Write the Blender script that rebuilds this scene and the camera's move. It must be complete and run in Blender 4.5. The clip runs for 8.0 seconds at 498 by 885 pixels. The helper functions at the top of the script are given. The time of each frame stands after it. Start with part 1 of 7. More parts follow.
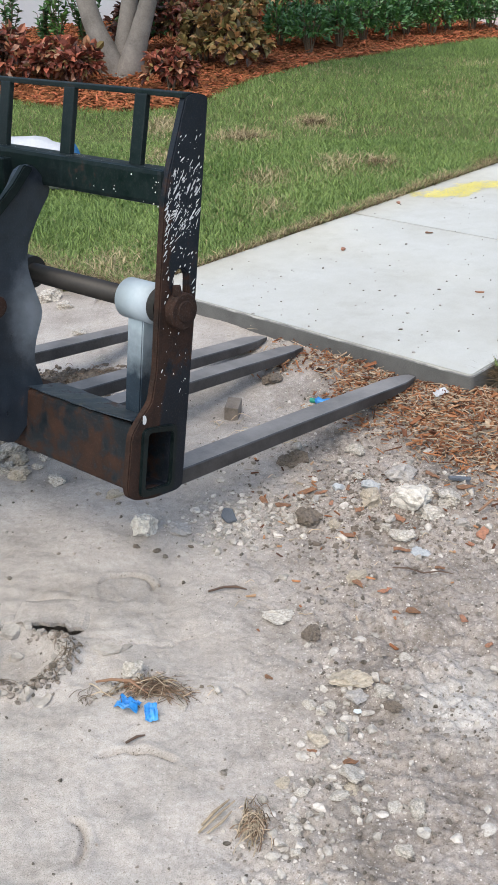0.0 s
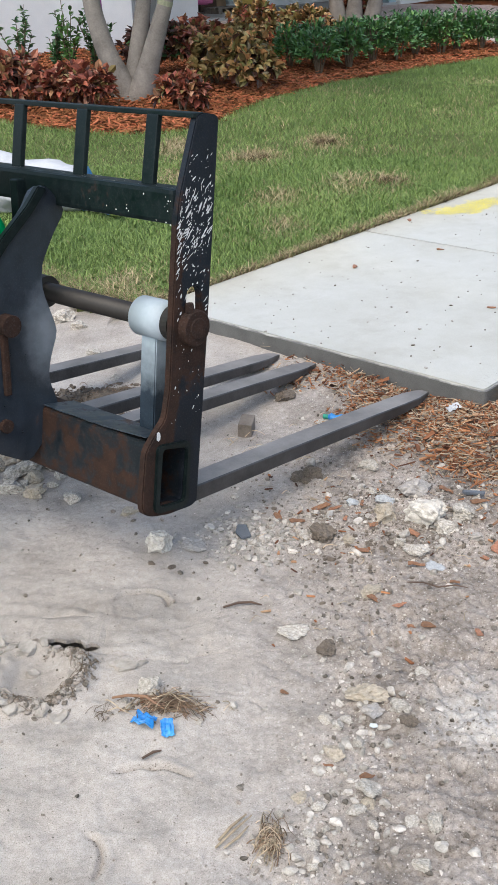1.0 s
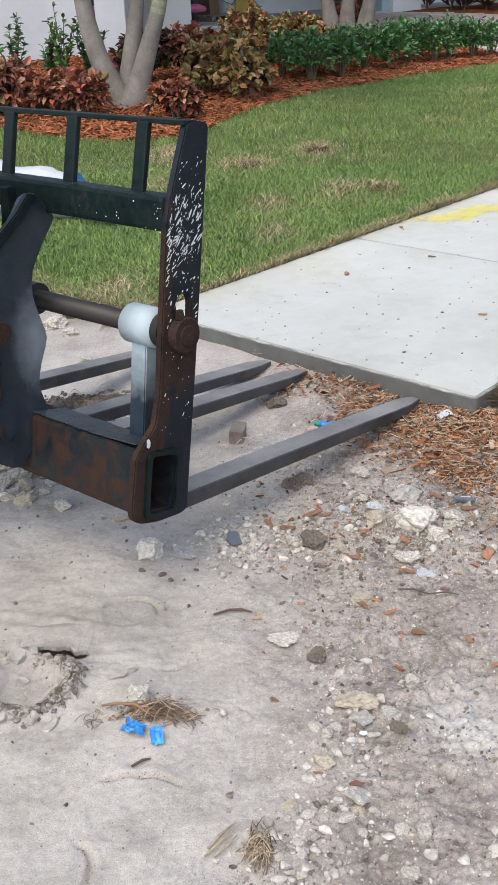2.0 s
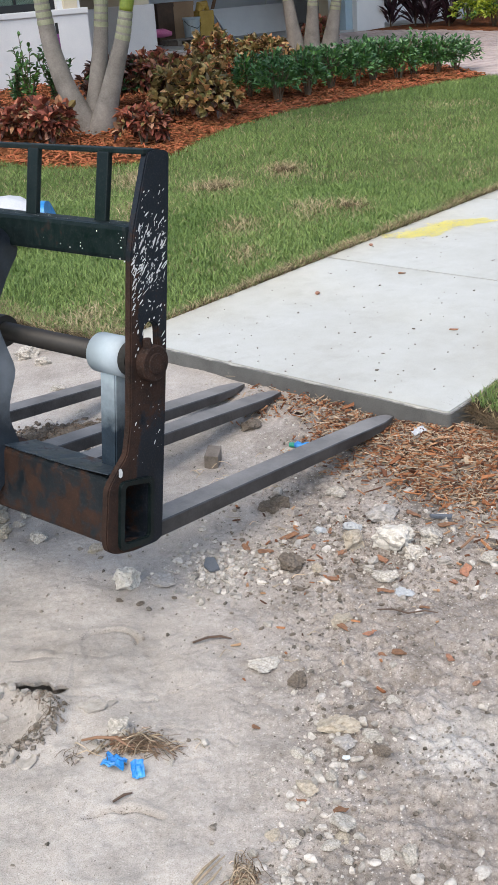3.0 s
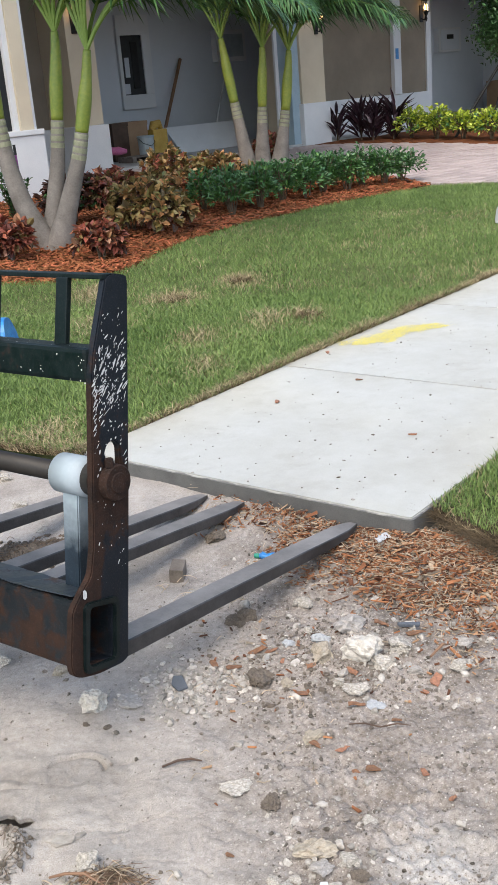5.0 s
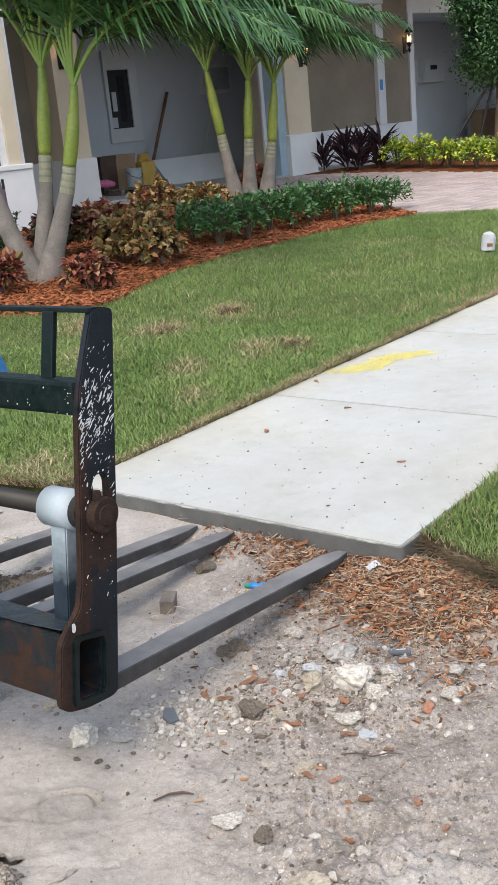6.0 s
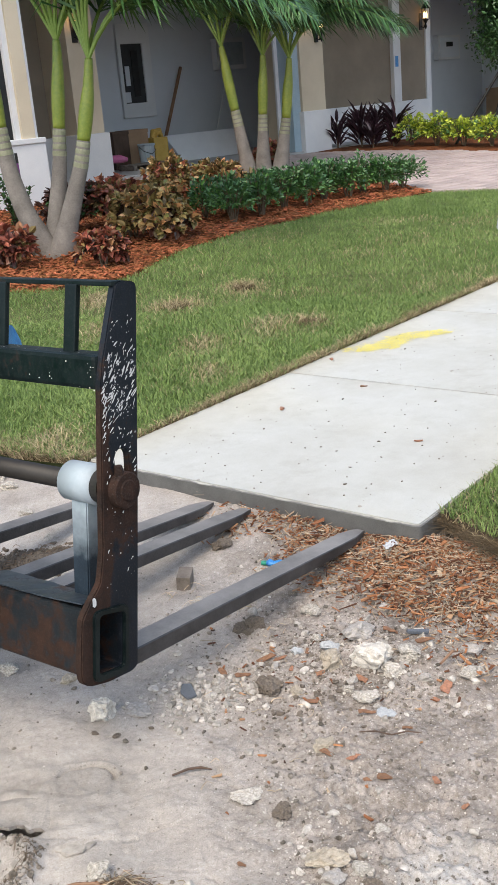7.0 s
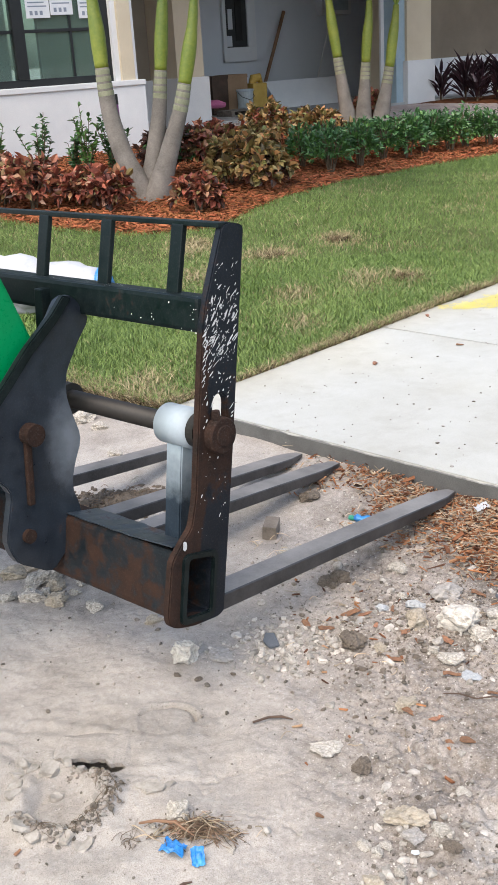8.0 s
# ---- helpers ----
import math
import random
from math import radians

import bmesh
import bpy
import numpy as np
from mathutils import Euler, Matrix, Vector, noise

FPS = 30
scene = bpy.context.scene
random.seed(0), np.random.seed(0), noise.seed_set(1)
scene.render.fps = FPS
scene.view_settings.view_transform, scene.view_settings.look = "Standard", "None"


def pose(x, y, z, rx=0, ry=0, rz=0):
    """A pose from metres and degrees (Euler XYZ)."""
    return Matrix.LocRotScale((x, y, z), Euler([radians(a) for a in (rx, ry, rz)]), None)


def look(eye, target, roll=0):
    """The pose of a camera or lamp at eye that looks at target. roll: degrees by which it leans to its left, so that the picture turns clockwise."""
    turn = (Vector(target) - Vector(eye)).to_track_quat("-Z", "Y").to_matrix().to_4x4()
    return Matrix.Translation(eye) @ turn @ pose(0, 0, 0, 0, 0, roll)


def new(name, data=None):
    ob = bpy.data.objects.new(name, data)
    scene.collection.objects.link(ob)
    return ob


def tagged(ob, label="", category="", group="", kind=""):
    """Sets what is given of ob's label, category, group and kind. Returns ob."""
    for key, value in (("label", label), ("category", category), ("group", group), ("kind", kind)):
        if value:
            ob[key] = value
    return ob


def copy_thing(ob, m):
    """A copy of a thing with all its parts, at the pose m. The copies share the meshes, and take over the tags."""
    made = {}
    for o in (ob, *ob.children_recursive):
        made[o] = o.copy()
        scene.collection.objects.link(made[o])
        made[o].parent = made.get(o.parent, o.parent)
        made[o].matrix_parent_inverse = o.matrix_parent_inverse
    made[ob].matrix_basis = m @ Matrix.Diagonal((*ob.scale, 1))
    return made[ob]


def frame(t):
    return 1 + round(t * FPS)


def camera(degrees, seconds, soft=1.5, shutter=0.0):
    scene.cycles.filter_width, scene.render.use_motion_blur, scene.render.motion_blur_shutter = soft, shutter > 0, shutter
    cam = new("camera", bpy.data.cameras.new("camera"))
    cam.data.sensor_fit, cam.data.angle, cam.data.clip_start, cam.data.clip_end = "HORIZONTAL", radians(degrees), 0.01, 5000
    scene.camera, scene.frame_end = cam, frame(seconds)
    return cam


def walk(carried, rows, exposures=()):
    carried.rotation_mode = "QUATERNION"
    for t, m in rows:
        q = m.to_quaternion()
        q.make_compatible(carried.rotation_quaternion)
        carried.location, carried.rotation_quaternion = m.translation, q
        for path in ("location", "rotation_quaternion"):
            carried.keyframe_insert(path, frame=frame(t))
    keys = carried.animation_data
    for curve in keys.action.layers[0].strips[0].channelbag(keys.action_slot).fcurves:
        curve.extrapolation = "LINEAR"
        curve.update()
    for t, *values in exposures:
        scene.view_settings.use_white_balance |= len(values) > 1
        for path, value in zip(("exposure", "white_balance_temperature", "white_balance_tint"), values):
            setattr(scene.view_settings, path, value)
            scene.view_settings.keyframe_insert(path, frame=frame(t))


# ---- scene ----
cam = camera(27.2, 8.0, soft=1.0)
PATH = [
    (0, (0.177, 0.117, 1.396), (0.099, 1.9, 0.493), -1.7),
    (0.5, (0.181, 0.106, 1.397), (0.081, 1.901, 0.52), -2.4),
    (1, (0.179, 0.103, 1.393), (0.074, 1.902, 0.525), -2.6),
    (2.5, (0.198, 0.107, 1.393), (0.117, 1.915, 0.541), -2.7),
    (3, (0.21, 0.118, 1.401), (0.153, 1.939, 0.576), -4.1),
    (3.5, (0.218, 0.131, 1.417), (0.216, 1.994, 0.69), -5.2),
    (4, (0.219, 0.131, 1.426), (0.24, 2.006, 0.732), -5.5),
    (4.5, (0.208, 0.128, 1.428), (0.232, 2.01, 0.753), -4.8),
    (6, (0.224, 0.118, 1.435), (0.274, 2.027, 0.84), -5.6),
    (6.5, (0.216, 0.116, 1.435), (0.268, 2.026, 0.846), -5.9),
    (7, (0.192, 0.131, 1.429), (0.222, 2.028, 0.796), -5.1),
    (7.5, (0.176, 0.147, 1.427), (0.136, 2.029, 0.753), -4.1),
    (8, (0.151, 0.159, 1.414), (0.021, 2.025, 0.706), -3.6),
]
walk(cam, [(t, look(eye, target, roll)) for t, eye, target, roll in PATH], ((0.0, 0.48, 6360, 4), (3.0, 0.50, 6390, 5), (4.5, 0.56, 6430, 5), (6.0, 0.56, 6510, 5), (7.2, 0.59, 6610, 5), (8.0, 0.69, 6640, 6)))

# ---- world, sun ----
world = bpy.data.worlds.new("sky")
scene.world = world
world.use_nodes = True
wn = world.node_tree
sky = wn.nodes.new("ShaderNodeTexSky")
sky.sky_type = "NISHITA"
sky.sun_disc = False
sky.sun_elevation, sky.sun_rotation = radians(58), radians(200)
sky.air_density, sky.dust_density, sky.ozone_density = 1.0, 4.0, 0.8
bg = wn.nodes["Background"]
bg.inputs["Strength"].default_value = 0.236
wn.links.new(sky.outputs[0], bg.inputs[0])
sun_data = bpy.data.lights.new("sun", "SUN")
sun_data.energy, sun_data.angle, sun_data.color = 0.48, radians(80), (1.0, 0.97, 0.90)
sun = new("sun", sun_data)
sun.matrix_world = look((-8, -20, 34), (0, 0, 0))


# ---- materials ----
def node(nt, kind, **sets):
    n = nt.nodes.new(kind)
    for key, value in sets.items():
        n.inputs[key.replace("_", " ")].default_value = value
    return n


def ramp(nt, fac, stops):
    r = nt.nodes.new("ShaderNodeValToRGB")
    while len(r.color_ramp.elements) < len(stops):
        r.color_ramp.elements.new(0.5)
    for el, (p, c) in zip(r.color_ramp.elements, stops):
        el.position = p
        el.color = (*c, 1) if len(c) == 3 else c
    nt.links.new(fac, r.inputs[0])
    return r.outputs[0]


def mix(nt, fac, a, b, mode="MIX"):
    m = nt.nodes.new("ShaderNodeMix")
    m.data_type, m.blend_type = "RGBA", mode
    for sock, v in ((m.inputs[0], fac), (m.inputs[6], a), (m.inputs[7], b)):
        if isinstance(v, (int, float)):
            sock.default_value = v
        elif isinstance(v, tuple):
            sock.default_value = (*v, 1)
        else:
            nt.links.new(v, sock)
    return m.outputs[2]


def noise_tex(nt, vec, scale, detail=4, rough=0.6):
    n = node(nt, "ShaderNodeTexNoise", Scale=scale, Detail=detail, Roughness=rough)
    nt.links.new(vec, n.inputs["Vector"])
    return n.outputs[0]


def mat(name, a, b, scale=4.0, fine=60.0, rough=0.7, metal=0.0, bump=0.2, vary=0.0, island=0.0, spec=0.5, depth=0.004):
    """Two-scale noise colour from a to b, with relief; vary by object, island by loose piece."""
    m = bpy.data.materials.new(name)
    m.use_nodes = True
    nt = m.node_tree
    p = nt.nodes["Principled BSDF"]
    co = nt.nodes.new("ShaderNodeTexCoord").outputs["Object"]
    big, small = noise_tex(nt, co, scale), noise_tex(nt, co, fine, 6, 0.7)
    fac = mix(nt, 0.4, big, small)
    col = ramp(nt, fac, [(0.36, a), (0.64, b)])
    if vary or island:
        h = nt.nodes.new("ShaderNodeHueSaturation")
        src = nt.nodes.new("ShaderNodeObjectInfo").outputs["Random"] if vary else nt.nodes.new("ShaderNodeNewGeometry").outputs["Random Per Island"]
        k = vary or island
        mr = nt.nodes.new("ShaderNodeMapRange")
        nt.links.new(src, mr.inputs[0])
        mr.inputs[3].default_value, mr.inputs[4].default_value = 1 - k, 1 + k
        nt.links.new(mr.outputs[0], h.inputs["Value"])
        mh = nt.nodes.new("ShaderNodeMapRange")
        nt.links.new(src, mh.inputs[0])
        mh.inputs[3].default_value, mh.inputs[4].default_value = 0.5 + 0.02 * k, 0.5 - 0.02 * k
        nt.links.new(mh.outputs[0], h.inputs["Hue"])
        nt.links.new(col, h.inputs["Color"])
        col = h.outputs[0]
    nt.links.new(col, p.inputs["Base Color"])
    rr = ramp(nt, small, [(0.3, (rough * 0.82,) * 3), (0.7, (min(1, rough * 1.15),) * 3)])
    nt.links.new(rr, p.inputs["Roughness"])
    p.inputs["Metallic"].default_value = metal
    p.inputs["Specular IOR Level"].default_value = spec
    if bump:
        bn = node(nt, "ShaderNodeBump", Strength=bump, Distance=depth)
        nt.links.new(fac, bn.inputs["Height"])
        nt.links.new(bn.outputs[0], p.inputs["Normal"])
    return m


def painted_steel(name, paint, rust_amount, gloss=0.42, dust=0.25, spec=0.22):
    """Old paint with rust breaking through and a film of dust."""
    m = bpy.data.materials.new(name)
    m.use_nodes = True
    nt = m.node_tree
    p = nt.nodes["Principled BSDF"]
    co = nt.nodes.new("ShaderNodeTexCoord").outputs["Object"]
    big, mid, small = noise_tex(nt, co, 5.5, 6, 0.65), noise_tex(nt, co, 28, 6, 0.7), noise_tex(nt, co, 220, 3, 0.7)
    wear = mix(nt, 0.45, big, mid)
    mask = ramp(nt, wear, [(0.60 - rust_amount, (0, 0, 0)), (0.68 - rust_amount, (1, 1, 1))])
    rust = ramp(nt, mid, [(0.3, (0.011, 0.007, 0.006)), (0.7, (0.040, 0.0195, 0.013))])
    base = mix(nt, mask, ramp(nt, mix(nt, 0.5, big, mid), [(0.36, paint), (0.66, tuple(min(1, c * 2.2 + 0.005) for c in paint))]), rust)
    dusty = ramp(nt, small, [(0.52, (0, 0, 0)), (0.8, (dust,) * 3)])
    base = mix(nt, dusty, base, (0.32, 0.29, 0.26))
    nt.links.new(base, p.inputs["Base Color"])
    rr = mix(nt, mask, ramp(nt, mid, [(0.3, (gloss,) * 3), (0.7, (gloss + 0.22,) * 3)]), (0.85, 0.85, 0.85))
    nt.links.new(rr, p.inputs["Roughness"])
    p.inputs["Specular IOR Level"].default_value = spec
    bn = node(nt, "ShaderNodeBump", Strength=0.22, Distance=0.0012)
    nt.links.new(mix(nt, 0.5, mask, small), bn.inputs["Height"])
    nt.links.new(bn.outputs[0], p.inputs["Normal"])
    return m


def plate_material():
    """Black paint on the end plates: rusted along the rear edge, round the slot and low down."""
    m = painted_steel("black_plate_paint", (0.0035, 0.0055, 0.009), 0.04, 0.40, 0.08)
    nt = m.node_tree
    ramp_node = next(n for n in nt.nodes if n.type == "VALTORGB")
    src = ramp_node.inputs[0].links[0].from_socket
    co = nt.nodes.new("ShaderNodeTexCoord").outputs["Object"]
    sep = nt.nodes.new("ShaderNodeSeparateXYZ")
    nt.links.new(co, sep.inputs[0])

    def line(ky, kz, c, lo, hi):
        d = nt.nodes.new("ShaderNodeVectorMath")
        d.operation = "DOT_PRODUCT"
        nt.links.new(co, d.inputs[0])
        d.inputs[1].default_value = (0, ky, kz)
        r = nt.nodes.new("ShaderNodeMapRange")
        nt.links.new(d.outputs["Value"], r.inputs[0])
        r.inputs[1].default_value, r.inputs[2].default_value = lo - c, hi - c
        return r.outputs[0]

    def times(p, q, op="MULTIPLY"):
        t = nt.nodes.new("ShaderNodeMath")
        t.operation = op
        for s, v in ((t.inputs[0], p), (t.inputs[1], q)):
            if isinstance(v, float):
                s.default_value = v
            else:
                nt.links.new(v, s)
        return t.outputs[0]

    rear = times(line(-1, 0.06, 0.0, 0.092, 0.130), line(0, -1, 0, -0.86, -0.66))
    mid = times(line(0, -1, 0, -0.60, -0.50), line(0, 1, 0, 0.30, 0.46))
    extra = times(times(times(rear, 0.32), times(mid, 0.20), "ADD"), 1.0)
    nt.links.new(times(src, extra, "ADD"), ramp_node.inputs[0])
    return m


def dirt_material():
    """Pale packed sand towards the tyre track, greyer gravelly soil beside it."""
    m = bpy.data.materials.new("sandy_dirt")
    m.use_nodes = True
    nt = m.node_tree
    p = nt.nodes["Principled BSDF"]
    co = nt.nodes.new("ShaderNodeTexCoord").outputs["Object"]
    wide, mid, fine, grit = noise_tex(nt, co, 1.1, 5, 0.6), noise_tex(nt, co, 7, 6, 0.65), noise_tex(nt, co, 70, 6, 0.75), noise_tex(nt, co, 420, 3, 0.8)
    sep = nt.nodes.new("ShaderNodeSeparateXYZ")
    nt.links.new(co, sep.inputs[0])
    mad = node(nt, "ShaderNodeMath")
    mad.operation = "MULTIPLY_ADD"
    nt.links.new(mid, mad.inputs[0])
    mad.inputs[1].default_value = 0.55
    nt.links.new(sep.outputs[0], mad.inputs[2])
    side = nt.nodes.new("ShaderNodeMapRange")
    nt.links.new(mad.outputs[0], side.inputs[0])
    side.inputs[1].default_value, side.inputs[2].default_value = 0.20, 0.62
    sand = ramp(nt, mix(nt, 0.55, mid, fine), [(0.30, (0.290, 0.258, 0.230)), (0.46, (0.390, 0.355, 0.323)), (0.68, (0.480, 0.445, 0.412))])
    soil = ramp(nt, mix(nt, 0.62, mid, fine), [(0.33, (0.150, 0.122, 0.100)), (0.45, (0.275, 0.240, 0.211)), (0.56, (0.365, 0.326, 0.295)), (0.70, (0.51, 0.468, 0.433))])
    base = mix(nt, side.outputs[0], sand, soil)
    damp = ramp(nt, wide, [(0.36, (0.80, 0.79, 0.78)), (0.6, (1, 1, 1))])
    base = mix(nt, 1.0, base, damp, "MULTIPLY")
    patchy = ramp(nt, noise_tex(nt, co, 5.5, 6, 0.68), [(0.36, (0.68, 0.675, 0.665)), (0.50, (1.03, 1.03, 1.03)), (0.66, (1.19, 1.195, 1.20))])
    base = mix(nt, side.outputs[0], mix(nt, 0.45, base, patchy, "MULTIPLY"), mix(nt, 1.0, base, patchy, "MULTIPLY"))
    # trodden patch round the heel print, darker towards its middle
    off = nt.nodes.new("ShaderNodeVectorMath")
    off.operation = "DISTANCE"
    nt.links.new(co, off.inputs[0])
    off.inputs[1].default_value = (-0.20, 2.09, 0.0)
    near = node(nt, "ShaderNodeMath")
    near.operation = "MULTIPLY_ADD"
    nt.links.new(mid, near.inputs[0])
    near.inputs[1].default_value = 0.16
    nt.links.new(off.outputs["Value"], near.inputs[2])
    print_tone = ramp(nt, near.outputs[0], [(0.12, (0.80, 0.80, 0.80)), (0.24, (1, 1, 1))])
    base = mix(nt, 1.0, base, print_tone, "MULTIPLY")
    # dusting of pale sand on the gravel
    off = nt.nodes.new("ShaderNodeVectorMath")
    off.operation = "DISTANCE"
    nt.links.new(co, off.inputs[0])
    off.inputs[1].default_value = (0.53, 1.72, 0.0)
    near = node(nt, "ShaderNodeMath")
    near.operation = "MULTIPLY_ADD"
    nt.links.new(mid, near.inputs[0])
    near.inputs[1].default_value = 0.25
    nt.links.new(off.outputs["Value"], near.inputs[2])
    dust = ramp(nt, near.outputs[0], [(0.16, (0.55, 0.55, 0.55)), (0.30, (0, 0, 0))])
    base = mix(nt, dust, base, (0.56, 0.54, 0.51))
    for scale, keep, tint in ((150, 0.54, (0.66, 0.63, 0.59)), (330, 0.52, (0.60, 0.57, 0.53)), (210, 0.56, (0.10, 0.085, 0.07)), (130, 0.6, (0.16, 0.13, 0.105)), (480, 0.6, (0.11, 0.09, 0.075))):
        speck = nt.nodes.new("ShaderNodeTexVoronoi")
        speck.inputs["Scale"].default_value = scale
        nt.links.new(co, speck.inputs["Vector"])
        dots = ramp(nt, speck.outputs["Distance"], [(0.16, (1, 1, 1)), (0.30, (0, 0, 0))])
        hue = nt.nodes.new("ShaderNodeSeparateColor")
        nt.links.new(speck.outputs["Color"], hue.inputs[0])
        sparse = ramp(nt, hue.outputs[0], [(0.80, (0, 0, 0)), (0.84, (0.8, 0.8, 0.8))])
        dots = mix(nt, 1.0, dots, sparse, "MULTIPLY")
        dots = mix(nt, side.outputs[0], mix(nt, 0.65, dots, (0, 0, 0)), dots)
        base = mix(nt, dots, base, tint)
    grain = ramp(nt, grit, [(0.34, (0.42, 0.40, 0.375)), (0.46, (0.95, 0.95, 0.95)), (0.66, (1.28, 1.28, 1.28))])
    base = mix(nt, 0.7, base, grain, "MULTIPLY")
    # shade between the soil crumbs, painted into the colour
    gap_shade = nt.nodes.new("ShaderNodeTexVoronoi")
    gap_shade.inputs["Scale"].default_value = 95
    nt.links.new(co, gap_shade.inputs["Vector"])
    clods = ramp(nt, gap_shade.outputs["Distance"], [(0.35, (1, 1, 1)), (0.75, (0.80, 0.785, 0.77))])
    base = mix(nt, side.outputs[0], base, mix(nt, 0.8, base, clods, "MULTIPLY"))
    nt.links.new(base, p.inputs["Base Color"])
    p.inputs["Roughness"].default_value = 0.95
    p.inputs["Specular IOR Level"].default_value = 0.2
    lumps = nt.nodes.new("ShaderNodeTexVoronoi")
    lumps.inputs["Scale"].default_value = 95
    nt.links.new(co, lumps.inputs["Vector"])
    crumbs = ramp(nt, lumps.outputs["Distance"], [(0.0, (1, 1, 1)), (0.55, (0, 0, 0))])
    crumbs = mix(nt, side.outputs[0], mix(nt, 0.2, fine, crumbs), mix(nt, 0.5, fine, crumbs))
    bn = node(nt, "ShaderNodeBump", Strength=0.8, Distance=0.0035)
    nt.links.new(mix(nt, 0.35, crumbs, grit), bn.inputs["Height"])
    nt.links.new(bn.outputs[0], p.inputs["Normal"])
    return m


def concrete_material():
    m = bpy.data.materials.new("broom_concrete")
    m.use_nodes = True
    nt = m.node_tree
    p = nt.nodes["Principled BSDF"]
    co = nt.nodes.new("ShaderNodeTexCoord").outputs["Object"]
    big, mid, fine = noise_tex(nt, co, 1.3, 5, 0.6), noise_tex(nt, co, 9, 6, 0.65), noise_tex(nt, co, 260, 4, 0.8)
    base = ramp(nt, mix(nt, 0.35, big, mid), [(0.33, (0.375, 0.358, 0.318)), (0.5, (0.432, 0.422, 0.386)), (0.66, (0.482, 0.477, 0.446))])
    base = mix(nt, 0.5, base, ramp(nt, fine, [(0.3, (0.78, 0.78, 0.77)), (0.6, (1, 1, 1))]), "MULTIPLY")
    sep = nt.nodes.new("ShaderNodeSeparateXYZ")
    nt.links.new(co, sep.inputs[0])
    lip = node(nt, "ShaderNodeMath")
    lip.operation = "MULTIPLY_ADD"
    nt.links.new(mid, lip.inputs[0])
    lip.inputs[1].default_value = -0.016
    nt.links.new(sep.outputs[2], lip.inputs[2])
    # below the lip the slab sides take a darker tone
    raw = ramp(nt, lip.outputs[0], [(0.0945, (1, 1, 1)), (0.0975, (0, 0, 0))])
    side_tone = ramp(nt, mix(nt, 0.5, mid, fine), [(0.35, (0.07, 0.07, 0.067)), (0.65, (0.155, 0.153, 0.148))])
    smear = ramp(nt, noise_tex(nt, co, 3.2, 8, 0.72), [(0.56, (0, 0, 0)), (0.74, (0.42, 0.42, 0.42))])
    base = mix(nt, smear, base, (0.30, 0.275, 0.235))
    spots = ramp(nt, noise_tex(nt, co, 26, 5, 0.75), [(0.64, (0, 0, 0)), (0.72, (0.5, 0.5, 0.5))])
    base = mix(nt, mix(nt, 1.0, spots, smear, "MULTIPLY"), base, (0.16, 0.14, 0.12))
    cool = ramp(nt, noise_tex(nt, co, 0.55, 3, 0.5), [(0.42, (1.0, 0.978, 0.905)), (0.60, (0.965, 0.982, 1.0))])
    base = mix(nt, 1.0, base, cool, "MULTIPLY")
    base = mix(nt, raw, base, side_tone)
    nt.links.new(base, p.inputs["Base Color"])
    p.inputs["Roughness"].default_value = 0.85
    bn = node(nt, "ShaderNodeBump", Strength=0.35, Distance=0.0015)
    nt.links.new(fine, bn.inputs["Height"])
    nt.links.new(bn.outputs[0], p.inputs["Normal"])
    return m


def glass_material(name, tint, rough=0.03):
    m = bpy.data.materials.new(name)
    m.use_nodes = True
    p = m.node_tree.nodes["Principled BSDF"]
    p.inputs["Base Color"].default_value = (*tint, 1)
    p.inputs["Roughness"].default_value = rough
    p.inputs["Transmission Weight"].default_value = 0.9
    p.inputs["IOR"].default_value = 1.45
    return m


M_DIRT = dirt_material()
M_CONC = concrete_material()
M_BLACK = painted_steel("black_paint_worn", (0.0016, 0.0048, 0.0052), 0.02, 0.34, 0.05)
M_RUSTY = painted_steel("black_paint_rusted", (0.005, 0.008, 0.011), 0.155, 0.38, 0.08)
M_PLATE = plate_material()
M_BLUEBLACK = painted_steel("blue_black_paint", (0.014, 0.021, 0.030), 0.06, 0.30, 0.14, 0.50)
M_PIN = painted_steel("rusted_steel", (0.03, 0.018, 0.013), 0.3, 0.6, 0.12)
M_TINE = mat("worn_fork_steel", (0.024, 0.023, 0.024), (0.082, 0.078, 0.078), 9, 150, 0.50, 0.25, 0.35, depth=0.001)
# paler tone for the upward faces of the tines
M_TINETOP = mat("paler_fork_face", (0.13, 0.122, 0.118), (0.27, 0.252, 0.24), 7, 160, 0.58, 0.15, 0.35, depth=0.001)
M_SHAFT = mat("greasy_shaft_steel", (0.014, 0.013, 0.012), (0.036, 0.032, 0.029), 6, 120, 0.55, 0.3, 0.3, depth=0.001)
M_WHITE_ENAMEL = mat("pale_grey_enamel", (0.31, 0.37, 0.42), (0.39, 0.45, 0.505), 5, 90, 0.55, 0, 0.08, depth=0.001)
M_SPLAT = mat("dried_paint_splatter", (0.50, 0.50, 0.50), (0.68, 0.68, 0.67), 30, 200, 0.6, 0, 0.2, depth=0.001)
M_SHANK = painted_steel("worn_shank_paint", (0.010, 0.017, 0.026), 0.0, 0.36, 0.08)
M_GREEN_MACHINE = mat("green_machine_paint", (0.0, 0.20, 0.062), (0.0, 0.26, 0.085), 4, 120, 0.3, 0, 0.1, depth=0.001)
M_GRASS = mat("lawn_blades", (0.094, 0.158, 0.036), (0.190, 0.266, 0.080), 1.4, 9, 0.6, 0, 0, island=0.45, spec=0.35)
M_DRYGRASS = mat("dry_grass_blades", (0.24, 0.195, 0.105), (0.42, 0.35, 0.215), 3, 30, 0.8, 0, 0, island=0.4, spec=0.2)
